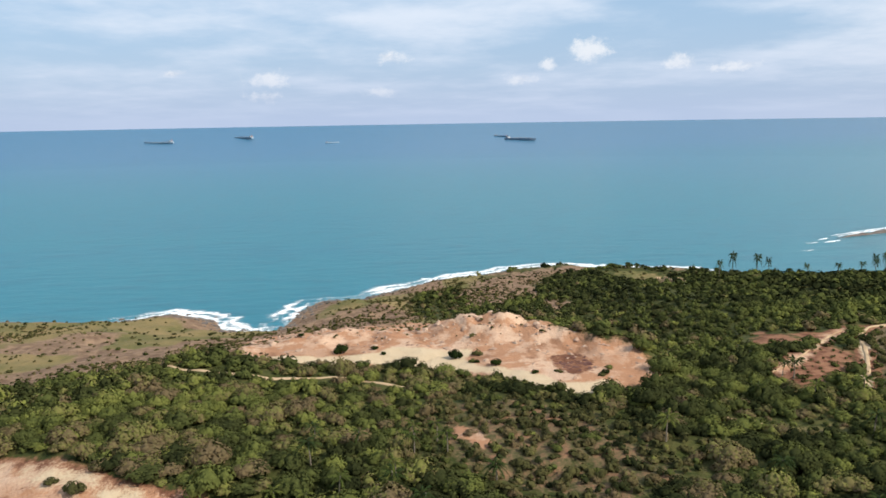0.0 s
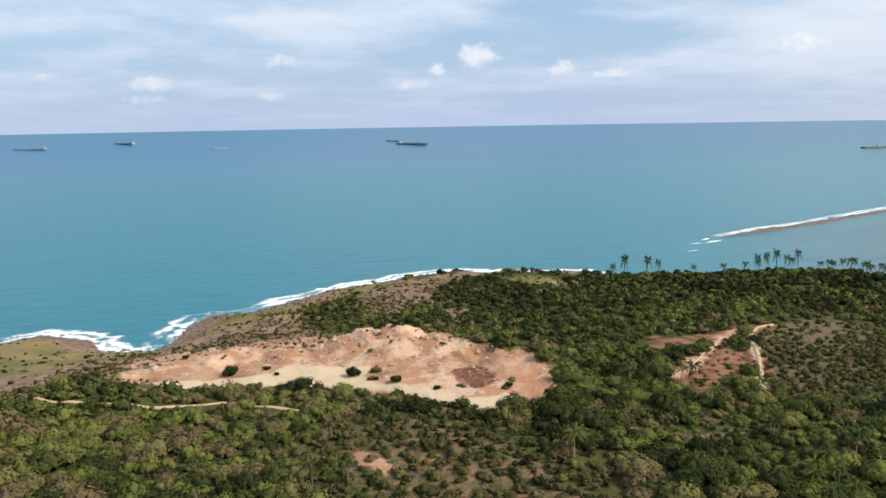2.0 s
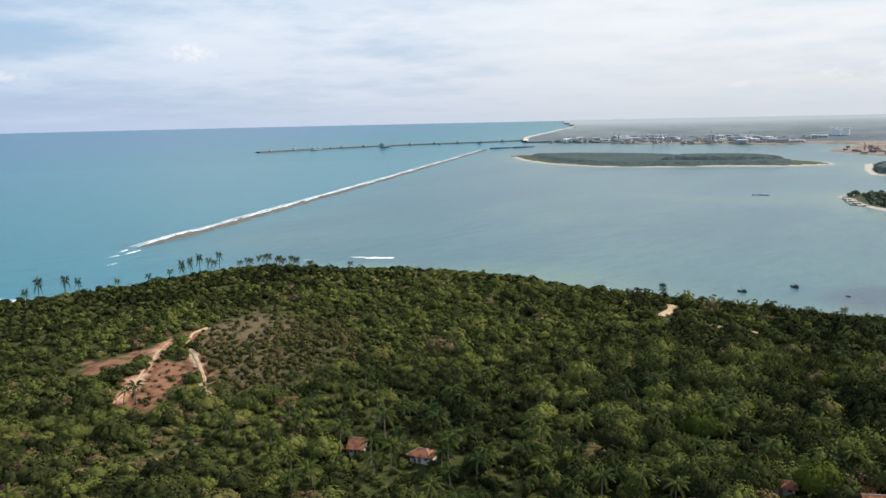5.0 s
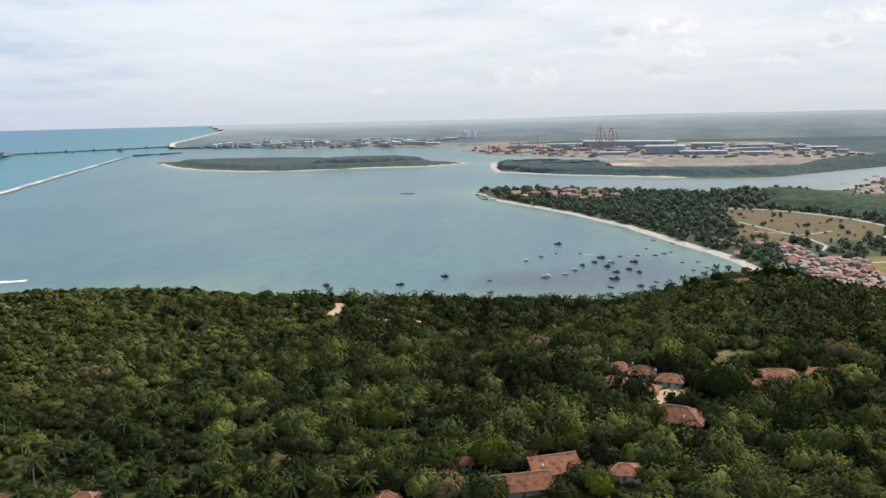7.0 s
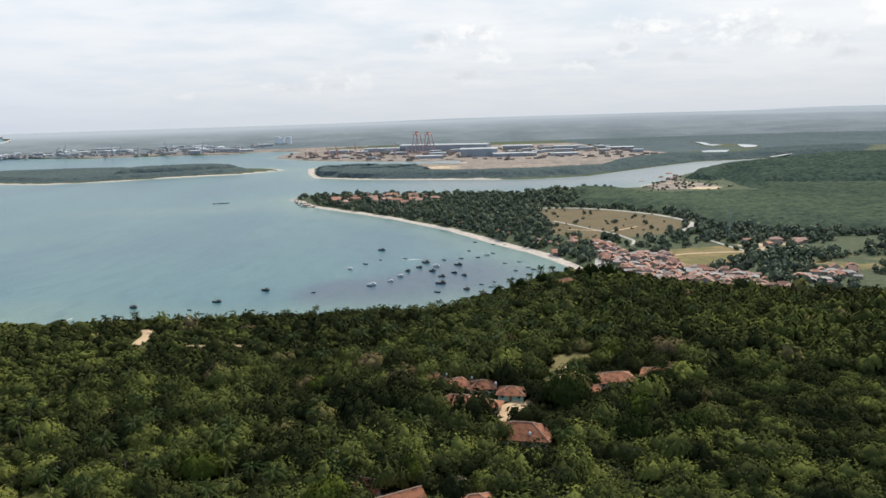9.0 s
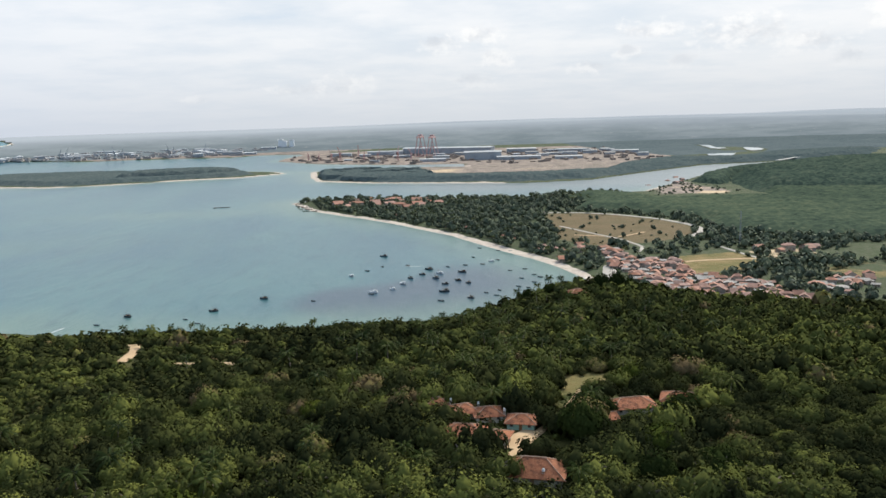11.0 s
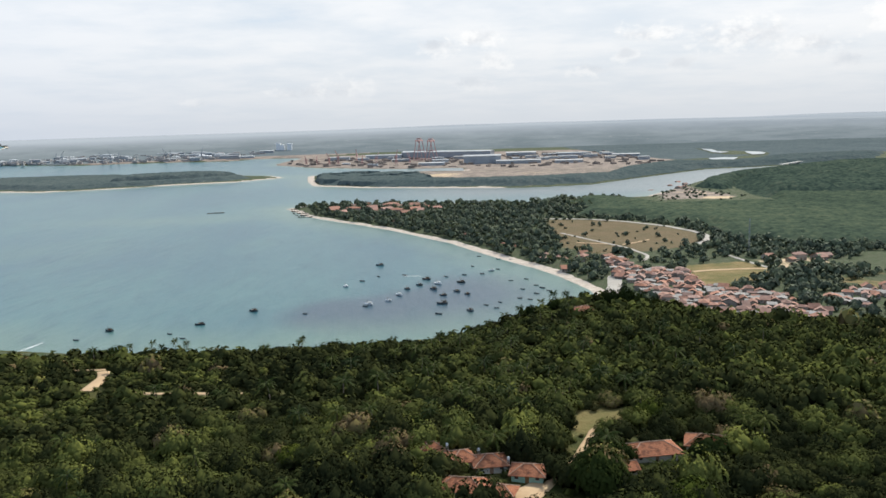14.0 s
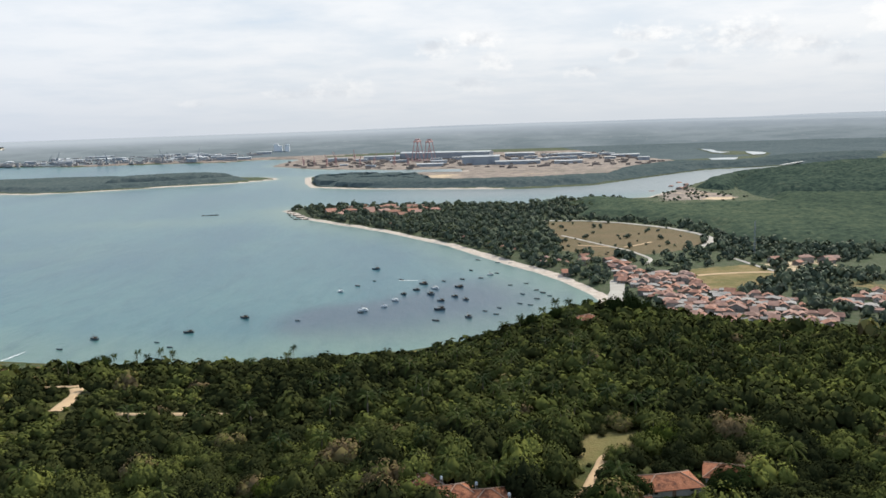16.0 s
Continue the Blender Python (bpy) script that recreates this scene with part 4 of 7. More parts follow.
ok = ((inside(QUARRY, rx, ry) > 2) | (inside(CLAY_SLOPE, rx, ry) > 4)) & (np.exp(-((rx + 345 - 0.32 * (ry + 50)) ** 2) / 2500) > rr.random(6000) * 0.9) & (inside(SAND_FLOOR, rx, ry) < -2)
boulders("quarry_rubble", rx[ok][:900], ry[ok][:900], rr.uniform(0.3, 1.0, 900) ** 3 * 1.7 + 0.25, 0.75, 0.25, plain("quarry_stone", (0.22, 0.12, 0.08), (0.5, 0.36, 0.26), 0.12, 0.95, fine=6), "broken pink and cream stone in the quarry", 11)
rx, ry = rr.uniform(-280, -260, 60), rr.uniform(-11, 2, 60)
boulders("red_rubble", rx, ry, rr.uniform(0.4, 1.3, 60), 0.6, 0.25, plain("dark_red_stone", (0.075, 0.03, 0.025), (0.16, 0.07, 0.05), 0.3, 0.95), "dark red rubble on the quarry face", 12)


# ---- far land behind the port: plain backdrop of distance, haze painted in ----
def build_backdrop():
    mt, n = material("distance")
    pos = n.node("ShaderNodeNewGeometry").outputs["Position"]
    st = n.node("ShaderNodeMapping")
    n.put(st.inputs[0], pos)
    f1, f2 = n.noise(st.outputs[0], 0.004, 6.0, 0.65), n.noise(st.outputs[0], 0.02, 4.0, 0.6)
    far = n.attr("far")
    # Blue-grey land that fades to horizon pale: haze painted into its colour.
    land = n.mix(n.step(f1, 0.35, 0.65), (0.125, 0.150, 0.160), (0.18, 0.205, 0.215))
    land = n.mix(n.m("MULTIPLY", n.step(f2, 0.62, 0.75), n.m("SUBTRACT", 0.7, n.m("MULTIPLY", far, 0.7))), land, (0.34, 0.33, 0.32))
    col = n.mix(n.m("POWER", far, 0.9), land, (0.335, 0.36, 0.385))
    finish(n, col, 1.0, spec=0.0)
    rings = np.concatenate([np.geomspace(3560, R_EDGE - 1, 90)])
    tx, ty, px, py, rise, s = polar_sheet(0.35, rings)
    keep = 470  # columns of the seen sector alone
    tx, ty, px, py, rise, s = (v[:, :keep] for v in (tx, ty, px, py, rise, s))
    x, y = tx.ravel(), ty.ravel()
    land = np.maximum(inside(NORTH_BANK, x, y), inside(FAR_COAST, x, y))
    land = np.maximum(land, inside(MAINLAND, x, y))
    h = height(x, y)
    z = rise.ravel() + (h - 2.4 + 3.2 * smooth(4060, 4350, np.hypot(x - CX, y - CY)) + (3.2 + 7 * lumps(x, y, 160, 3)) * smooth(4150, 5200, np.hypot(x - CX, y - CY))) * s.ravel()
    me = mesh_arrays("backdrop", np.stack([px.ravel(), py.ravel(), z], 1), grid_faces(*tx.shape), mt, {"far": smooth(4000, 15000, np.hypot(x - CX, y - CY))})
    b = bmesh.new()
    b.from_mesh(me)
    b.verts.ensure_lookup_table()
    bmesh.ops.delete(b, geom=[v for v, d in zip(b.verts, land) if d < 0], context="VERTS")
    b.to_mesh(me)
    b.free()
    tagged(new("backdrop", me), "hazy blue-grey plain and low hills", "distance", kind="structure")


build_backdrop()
ribbon("far_beach", [(-2400, 3900), (-2620, 4250), (-2790, 4560), (-2980, 5000), (-3290, 5720), (-3780, 6800), (-4250, 7900), (-4660, 8750)], 30, M_BEACH, "pale beach running to the horizon", "beach", step=70, up=9, ragged=0.3, seed=5, on_ground=False)


# ---- tree cover of the low land: rounded tops in one sheet a wood ----
def canopy(name, poly, cell, tall, step, label, mat=M_HAZED_GROVE, k=0, thin=0.0, edge=14, holes=()):
    xs, ys = [p[0] for p in poly], [p[1] for p in poly]
    x, y = np.meshgrid(np.arange(min(xs), max(xs) + step, step), np.arange(min(ys), max(ys) + step, step))
    d = inside(poly, x, y) + 14 * (wave_noise(x, y, 40, k) - 0.5) + 6 * (wave_noise(x, y, 13, k + 1) - 0.5)
    l1 = lumps(x, y, cell, k)
    patch = wave_noise(x, y, 120, k + 2)
    z = (tall * (0.55 + 0.35 * patch) + tall * 0.95 * l1 + tall * 0.45 * lumps(x, y, cell * 0.45, k + 3)) * smooth(-2, edge, d)
    for hole in holes:
        gap = -inside(hole, x, y)
        z = np.where(gap < 0, -1.2, z * (0.3 + 0.7 * smooth(20, 150, gap)))
    if thin:
        z = np.where(wave_noise(x, y, 30, k + 7) < thin, 0.2 * z, z)
    ok = (d > -3) & (np.degrees(np.arctan2(x - CX, y - CY)) < 37)
    dist = np.hypot(x - CX, y - CY)
    r = np.where(dist <= R0, dist, R0 + (R1 - R0) * (1 - R0 / np.maximum(dist, 1)))
    sc = r / dist
    px, py, pz = CX + (x - CX) * sc, CY + (y - CY) * sc, np.where(dist <= R0, 0, EYE * (1 - sc))
    f = grid_faces(*x.shape)
    f = f[ok.ravel()[f].all(1)]
    used, inv = np.unique(f, return_inverse=True)
    tone = 0.25 + 0.5 * hashed(np.floor(x / cell), np.floor(y / cell), k) * 0.6 + 0.35 * (patch - 0.3)
    verts = np.stack([px.ravel(), py.ravel(), (pz + (z + 1.6) * sc).ravel()], 1)[used]
    me = mesh_arrays(name, verts, inv.reshape(-1, 4), mat, {"tone": np.clip(tone, 0, 1).ravel()[used]}, smooth_faces=False)
    return tagged(new(name, me), label, "woodland", kind="stuff")


MANGROVE = [(212, 1440), (300, 1470), (360, 1395), (385, 1310), (545, 1310), (585, 1490), (720, 1695), (770, 1870), (1020, 2105), (1400, 2290), (2200, 2440), (2600, 1400), (1200, 760), (520, 830), (420, 860), (350, 930), (340, 1060), (270, 1160), (190, 1200), (230, 1300)]
NORTH_WOOD = [(1300, 2400), (1017, 2275), (875, 2240), (725, 2205), (576, 2064), (462, 1950), (342, 1825), (186, 1790), (24, 1842), (-150, 1905), (-280, 1998), (-330, 2120), (-300, 2200), (-120, 2130), (-40, 2065), (90, 1985), (230, 1975), (395, 2015), (470, 2220), (640, 2420), (900, 2600), (1500, 2700)]
POINT_WOOD = [(-190, 1925), (-310, 2015), (-340, 2170), (-360, 2330), (-250, 2400), (-60, 2300), (-20, 2100), (-60, 1930)]
ISLE_WOOD = [(-1560, 2520), (-1400, 2330), (-1240, 2180), (-1030, 2086), (-879, 2134), (-734, 2205), (-600, 2262), (-540, 2360), (-600, 2440), (-800, 2560), (-1100, 2640), (-1400, 2640)]
ISLE_TALL = [(-940, 2190), (-760, 2240), (-640, 2290), (-570, 2360), (-640, 2430), (-820, 2500), (-960, 2420)]
BACK_WOOD = [(760, 2620), (1500, 2760), (2600, 2700), (2400, 4200), (600, 4200), (640, 3300)]
PONDS = [[(1105, 3480), (1135, 3370), (1080, 3120), (1110, 3020), (1035, 2950), (1030, 3060), (1060, 3200)], [(880, 2690), (960, 2710), (1010, 2690), (950, 2560), (901, 2480), (836, 2505)], [(1170, 3130), (1205, 3010), (1195, 2920), (1135, 2800), (1075, 2770), (1110, 2930)]]
M_POND = plain("pond_water", (0.21, 0.25, 0.27), (0.28, 0.32, 0.34), 0.01, 0.3)
RIDGE_WOOD = [(550, 1385), (578, 1590), (665, 1818), (828, 1992), (1015, 2118), (1700, 2280), (2000, 1500), (1000, 1250), (722, 1330)]
canopy("mangrove", MANGROVE, 12, 5.5, 4.4, "even green mangrove wood behind the beach", M_HAZED_MANGROVE, k=1, edge=45)
canopy("riverside_wood", NORTH_WOOD, 13, 7, 6, "low green wood along the river", M_HAZED_MID_WOOD, k=2, edge=45, holes=PONDS)
canopy("riverside_wood", POINT_WOOD, 13, 6, 6, "low scrubby wood on a river point", M_HAZED_MID_WOOD, k=3, thin=0.45)
canopy("riverside_wood", [(520, 1640), (600, 1790), (680, 1915), (830, 2045), (1000, 2160), (1020, 2118), (830, 1985), (665, 1805), (578, 1580), (545, 1560)], 13, 6, 5, "dark low wood on the river bank", M_HAZED_RIDGE, k=11, edge=16)
canopy("island_wood", ISLE_WOOD, 16, 6, 8, "low green scrub on a flat island", M_HAZED_MID_WOOD, k=4, edge=45)
canopy("island_wood", ISLE_TALL, 17, 11, 7, "taller dark wood on the island", M_HAZED_MID_WOOD, k=5, edge=40)
canopy("far_wood", BACK_WOOD, 24, 2.6, 12, "far flat woodland behind the shipyard", M_HAZED_FAR_WOOD, k=6, edge=90, holes=PONDS)
for pond in PONDS:
    mx, my = sum(p[0] for p in pond) / len(pond), sum(p[1] for p in pond) / len(pond)
    pond = [(mx + (a - mx) * 0.75, my + (b - my) * 0.75) for a, b in pond]
    bm = bmesh.new()
    faces_of(bm, [(*place(a, b)[:2], place(a, b)[2] + 4.6) for a, b in pond], [tuple(range(len(pond)))])
    tagged(part("pond", bm, M_POND), "pale shallow pond in the far woods", "pond", kind="structure")
canopy("ridge_wood", RIDGE_WOOD, 17, 11, 7, "taller dark wood on a low rise", M_HAZED_RIDGE, k=8, edge=70)


# ---- shipyard and port ----
def shed(x, y, wide, deep, high, turn, roof_mat=M_SHED_ROOF, wall=M_SHED):
    t = thing("warehouse", "large pale metal warehouse in the shipyard", "warehouse", "port sheds")
    bm = bmesh.new()
    box(bm, -wide / 2, wide / 2, -deep / 2, deep / 2, 0, high)
    part("wall", bm, wall, t)
    bm = bmesh.new()
    o, rise = 1.5, deep * 0.07
    faces_of(bm, [(-wide / 2 - o, -deep / 2 - o, high), (wide / 2 + o, -deep / 2 - o, high), (wide / 2 + o, 0, high + rise), (-wide / 2 - o, 0, high + rise), (wide / 2 + o, deep / 2 + o, high), (-wide / 2 - o, deep / 2 + o, high)], [(0, 1, 2, 3), (3, 2, 4, 5), (0, 3, 5), (1, 4, 2), (0, 5, 4, 1)])
    part("roof", bm, roof_mat, t)
    for k in range(max(int(wide / 45), 1)):
        bm = bmesh.new()
        cx = (k + 0.5) / max(int(wide / 45), 1) * wide - wide / 2
        box(bm, cx - 7, cx + 7, -deep / 2 - 0.4, -deep / 2 + 0.2, 0, high * 0.6)
        # Grey rather than dark, with haze put into the door colour.
        part("door", bm, M_STEEL, t)
    settle(t, x, y, turn)


SHEDS = [(30, 3365, 390, 60, 24, -20), (145, 2790, 128, 60, 27, -2), (265, 2730, 150, 40, 11, -2), (430, 2690, 90, 34, 9, -3), (-30, 2760, 90, 30, 9, 0), (-240, 3420, 150, 40, 14, 0), (-420, 3380, 80, 30, 12, 0), (330, 3300, 120, 40, 14, -4), (520, 3180, 110, 35, 12, -5), (690, 3000, 100, 30, 9, -6), (0, 2950, 60, 26, 10, 0), (-150, 3100, 70, 24, 9, 0)]
for sh in SHEDS:
    shed(*sh)


def gantry(x, y, span, high, turn):
    t = thing("gantry_crane", "tall red steel gantry crane over the shipyard", "crane", "shipyard gantries")
    for side in (-1, 1):
        for lean in (-1, 1):
            bm = bmesh.new()
            beam(bm, (side * span / 2, lean * 19, 0), (side * span / 2, lean * 5, high), 1.5)
            part("leg", bm, M_CRANE, t)
        bm = bmesh.new()
        beam(bm, (side * span / 2, -20, 1.5), (side * span / 2, 20, 1.5), 1.7)
        part("sill_beam", bm, M_CRANE, t)
        bm = bmesh.new()
        beam(bm, (side * span / 2, -11, high * 0.5), (side * span / 2, 11, high * 0.5), 1.2)
        part("cross_beam", bm, M_CRANE, t)
    for lean in (-5, 5):
        bm = bmesh.new()
        box(bm, -span / 2 - 10, span / 2 + 10, lean - 1.6, lean + 1.6, high, high + 5)
        part("girder", bm, M_CRANE, t)
    bm = bmesh.new()
    box(bm, -8, 8, -8, 8, high + 7, high + 12)
    part("trolley", bm, M_CRANE, t)
    settle(t, x, y, turn)


gantry(-82, 3190, 60, 74, 78)
gantry(-35, 3165, 60, 72, 78)


def jib_crane(x, y, high, turn, mat):
    t = thing("harbour_crane", "slender harbour crane on the quay", "crane", "quay cranes")
    bm = bmesh.new()
    for a in (-3, 3):
        for b in (-3, 3):
            beam(bm, (a, b, 0), (a * 0.4, b * 0.4, high * 0.65), 0.8)
    part("tower", bm, mat, t)
    bm = bmesh.new()
    box(bm, -3.5, 3.5, -5, 4, high * 0.62, high * 0.74)
    part("cab", bm, mat, t)
    bm = bmesh.new()
    beam(bm, (0, 2, high * 0.7), (0, high * 0.3, high * 1.3), 1.0)
    beam(bm, (0, -3, high * 0.72), (0, 0, high * 1.0), 0.7)
    beam(bm, (0, 0, high * 1.0), (0, high * 0.3, high * 1.3), 0.35)
    part("jib", bm, mat, t)
    settle(t, x, y, turn)


for i, (x, y) in enumerate(((-470, 3060), (-420, 3040), (-385, 3030), (-290, 2990), (-235, 2960), (-160, 2930), (-520, 3120), (-110, 2900), (-330, 3180))):
    jib_crane(x, y, 26 + 7 * (i % 3), i * 67, M_CRANE)
for i, (x, y) in enumerate(((-1500, 3760), (-1540, 3765), (-1580, 3770), (-1290, 3790), (-1270, 3800), (-1800, 3840), (-1840, 3850), (-1120, 3790))):
    jib_crane(x, y, 40 + 8 * (i % 2), i * 50, M_STEEL)

rnd = random.Random(5)
# stacks, blocks and plant that crowd the yard
bm = bmesh.new()
for i in range(420):
    x, y = rnd.uniform(-620, 720), rnd.uniform(2480, 3480)
    if float(inside(PORT_YARD, x, y)) > 15:
        a, b, c_, s_ = place(x, y)
        box(bm, -rnd.uniform(3, 14), rnd.uniform(3, 14), -4, 4, 0, rnd.uniform(2, 8), Matrix.Translation((a, b, c_ + 2.4)) @ Matrix.Rotation(rnd.uniform(-0.3, 0.3), 4, "Z"))
clutter = part("yard_clutter", bm, plain("rusty_plant", (0.12, 0.10, 0.09), (0.32, 0.26, 0.22), 0.03, 0.8))
tagged(clutter, "stacked steel blocks and plant in the shipyard", "yard clutter", kind="stuff")
bm = bmesh.new()
for i in range(260):
    x = rnd.uniform(-2250, -950)
    y = 3740 + 0.12 * abs(x + 1500) + rnd.uniform(0, 900)
    a, b, c_, s_ = place(x, y)
    box(bm, -rnd.uniform(4, 18), rnd.uniform(4, 18), -5, 5, 0, rnd.uniform(3, 10), Matrix.Translation((a, b, c_ + 2.4)))
tagged(part("quay_clutter", bm, plain("quay_stacks", (0.22, 0.21, 0.21), (0.42, 0.39, 0.37), 0.03, 0.8)), "container stacks and plant on the far quay", "yard clutter", kind="stuff")


def tank(x, y, r, h):
    t = thing("storage_tank", "round white storage tank in the port", "tank", "port tanks")
    bm = bmesh.new()
    bmesh.ops.create_cone(bm, cap_ends=True, segments=20, radius1=r, radius2=r, depth=h, matrix=Matrix.Translation((0, 0, h / 2)))
    part("shell", bm, M_SHED_ROOF, t)
    bm = bmesh.new()
    bmesh.ops.create_cone(bm, cap_ends=True, segments=20, radius1=r + 0.3, radius2=0.3, depth=2.5, matrix=Matrix.Translation((0, 0, h + 1.25)))
    part("roof", bm, M_TANK, t)
    settle(t, x, y)


for i in range(16):
    tank(-2050 + rnd.uniform(-250, 900), 4020 + rnd.uniform(-60, 320), rnd.uniform(14, 24), rnd.uniform(10, 16))
for i in range(30):
    x = rnd.uniform(-2250, -950)
    y = 3760 + 0.12 * abs(x + 1500) + rnd.uniform(0, 1000)
    if float(inside(FAR_COAST, x, y)) > 45:
        shed(x, y, rnd.uniform(40, 130), rnd.uniform(20, 40), rnd.uniform(8, 16), rnd.uniform(-8, 8), rnd.choice([M_SHED_ROOF, M_TANK, M_SHED_ROOF, M_STEEL, M_SHED]))
for i in range(26):
    x, y = rnd.uniform(-380, 700), rnd.uniform(2700, 3350)
    if float(inside(PORT_YARD, x, y)) > 30:
        shed(x, y, rnd.uniform(20, 60), rnd.uniform(12, 24), rnd.uniform(5, 11), rnd.uniform(-10, 10), rnd.choice([M_SHED_ROOF, M_SHED, M_CONCRETE]))
for i, (x, y, h) in enumerate(((-960, 4800, 46), (-935, 4790, 36), (-890, 4780, 42))):
    t = thing("silo_tower", "grey block-like tower on the far shore", "tower", "far towers")
    bm = bmesh.new()
    box(bm, -13, 13, -12, 12, 0, h)
    # White used for a grey tower: haze and lifted shade put into its colour.
    part("shaft", bm, M_TANK, t)
    bm = bmesh.new()
    box(bm, -15, 15, -14, 14, h, h + 4)
    part("cap", bm, M_TANK, t)
    settle(t, x, y, 5)


# ---- pier and ships ----
def loft(bm, sections):
    """Joins rings of equal length into a closed skin."""
    rings = [[bm.verts.new(v) for v in s] for s in sections]
    for a, b in zip(rings, rings[1:]):
        for i in range(len(a) - 1):
            bm.faces.new((a[i], a[i + 1], b[i + 1], b[i]))
    bm.faces.new(rings[0][::-1])
    bm.faces.new(rings[-1])
    top = [r[0] for r in rings] + [r[-1] for r in rings[::-1]]
    bm.faces.new(top[::-1])


def hull(bm, length, beam_w, deep, low=0.0, fine=0.15, flare=0.12):
    secs = []
    for u in (0.0, 0.06, 0.2, 0.45, 0.7, 0.88, 0.97, 1.0):
        w = beam_w / 2 * (0.82 if u == 0 else 1.0 if u < 0.7 else 1.0 - ((u - 0.7) / 0.3) ** 1.8 * (1 - fine * 0.3))
        sheer = deep * (1 + flare * (2 * u - 0.9) ** 2)
        x = (u - 0.5) * length
        secs.append([(x, -w, sheer), (x, -w * 0.86, low + deep * 0.3), (x - 0.01 * length * u, -w * 0.4, low), (x - 0.01 * length * u, w * 0.4, low), (x, w * 0.86, low + deep * 0.3), (x, w, sheer)])
    loft(bm, secs)


def ship(x, y, length, turn, label, cargo, pale=False):
    t = thing("cargo_ship", label, "ship", "ships at sea")
    bm = bmesh.new()
    hull(bm, length, length * 0.15, length * 0.05, -1.0)
    part("hull", bm, M_SHIP_PALE if pale else M_SHIP, t)
    bm = bmesh.new()
    bl = length * 0.08
    box(bm, -length * 0.45, -length * 0.45 + bl, -length * 0.065, length * 0.065, length * 0.055, length * 0.085)
    box(bm, -length * 0.44, -length * 0.44 + bl * 0.7, -length * 0.07, length * 0.07, length * 0.085, length * 0.095)
    part("bridge_house", bm, M_SHED, t, "pale superstructure")
    bm = bmesh.new()
    beam(bm, (-length * 0.455, 0, length * 0.06), (-length * 0.46, 0, length * 0.135), length * 0.013, 8)
    part("funnel", bm, M_CRANE, t)
    bm = bmesh.new()
    beam(bm, (length * 0.44, 0, length * 0.06), (length * 0.44, 0, length * 0.1), length * 0.004, 5)
    part("mast", bm, M_STEEL, t)
    for k in range(cargo):
        bm = bmesh.new()
        cx = -length * 0.3 + k * length * 0.66 / max(cargo, 1)
        box(bm, cx, cx + length * 0.1, -length * 0.05, length * 0.05, length * 0.055, length * 0.068)
        part("hatch", bm, M_STEEL, t)
    t.matrix_basis = put_at(x, y, turn)


ship(-5240, 855, 235, 49, "long dark bulk carrier anchored off the coast", 5)
ship(-6280, 885, 140, 45, "far dark cargo ship on the horizon", 3)
ship(-5367, -386, 105, 122, "small pale tanker anchored at sea", 0, True)
ship(-6106, -1716, 225, 262, "long pale tanker low in the water", 0, True)
ship(-7300, -1295, 255, 228, "far grey tanker on the horizon", 4, True)

PIER = [(-3090, 2519), (-3085, 2700), (-3062, 2850), (-3010, 3200), (-2930, 3450), (-2790, 3720), (-2660, 3950), (-2580, 4150), (-2420, 4240)]


def build_pier():
    q, side = along(PIER, 25)
    t = thing("pier", "long low stone mole with a service road", "pier")
    verts = []
    for (px_, py_), sd in zip(q, side):
        for off, z in ((-22, -1), (-12, 5.5), (12, 5.5), (22, -1)):
            a, b, c_, s_ = place(px_ + sd[0] * off, py_ + sd[1] * off)
            verts.append((a, b, c_ + z * s_))
    me = mesh_arrays("embankment", verts, grid_faces(len(q), 4), M_ROCK, smooth_faces=False)
    new("embankment", me).parent = t
    for i in range(3, len(q) - 2, 6):
        a, b, c_, s_ = place(*q[i])
        bm = bmesh.new()
        beam(bm, (a, b, c_ + 5), (a, b, c_ + 17), 0.8, 5)
        box(bm, a - 7, a + 7, b - 4, b + 4, c_ + 4, c_ + 10)
        part("light_hut", bm, M_CONCRETE, t)


build_pier()
ship(-3030, 2870, 120, 100, "red and white tanker moored at the mole", 2, True)
ship(-3075, 3040, 95, 95, "dark ship with white bridge at the mole", 1)
ship(-2930, 3300, 210, 112, "large grey ship moored at the mole", 4)
ship(-2650, 3790, 120, 125, "dark tanker moored at the inner mole", 2)
ship(-2790, 3600, 70, 115, "small red ship at the mole", 1)
for i, (x, y, tn) in enumerate(((-2100, 3180, 60), (-2040, 3290, 62))):
    t = thing("barge", "long flat dark barge at the reef end", "barge", "barges")
    bm = bmesh.new()
    hull(bm, 120, 20, 4, -1)
    part("hull", bm, M_SHIP, t)
    bm = bmesh.new()
    box(bm, -50, 40, -8, 8, 4, 5.5)
    part("deck_load", bm, M_STEEL, t)
    t.matrix_basis = put_at(x, y, tn)


# ---- bridge over the river ----
def build_bridge():
    t = thing("bridge", "low concrete road bridge over the river", "bridge")
    a, b = Vector((930, 2195, 0)), Vector((1120, 2400, 0))
    d = (b - a).normalized()
    n_ = Vector((-d.y, d.x, 0)) * 5
    bm = bmesh.new()
    faces_of(bm, [(*(p + s_ * n_).xy, z) for z in (5.5, 7.2) for p, s_ in ((a, 1), (a, -1), (b, -1), (b, 1))], [(0, 1, 2, 3), (7, 6, 5, 4), (0, 4, 5, 1), (2, 6, 7, 3), (1, 5, 6, 2), (0, 3, 7, 4)])
    part("deck", bm, M_CONCRETE, t)
    for k in range(6):
        p = a.lerp(b, (k + 0.5) / 6)
        bm = bmesh.new()
        box(bm, p.x - 2, p.x + 2, p.y - 2, p.y + 2, -3, 5.6)
        part("pier_column", bm, M_CONCRETE, t)


build_bridge()


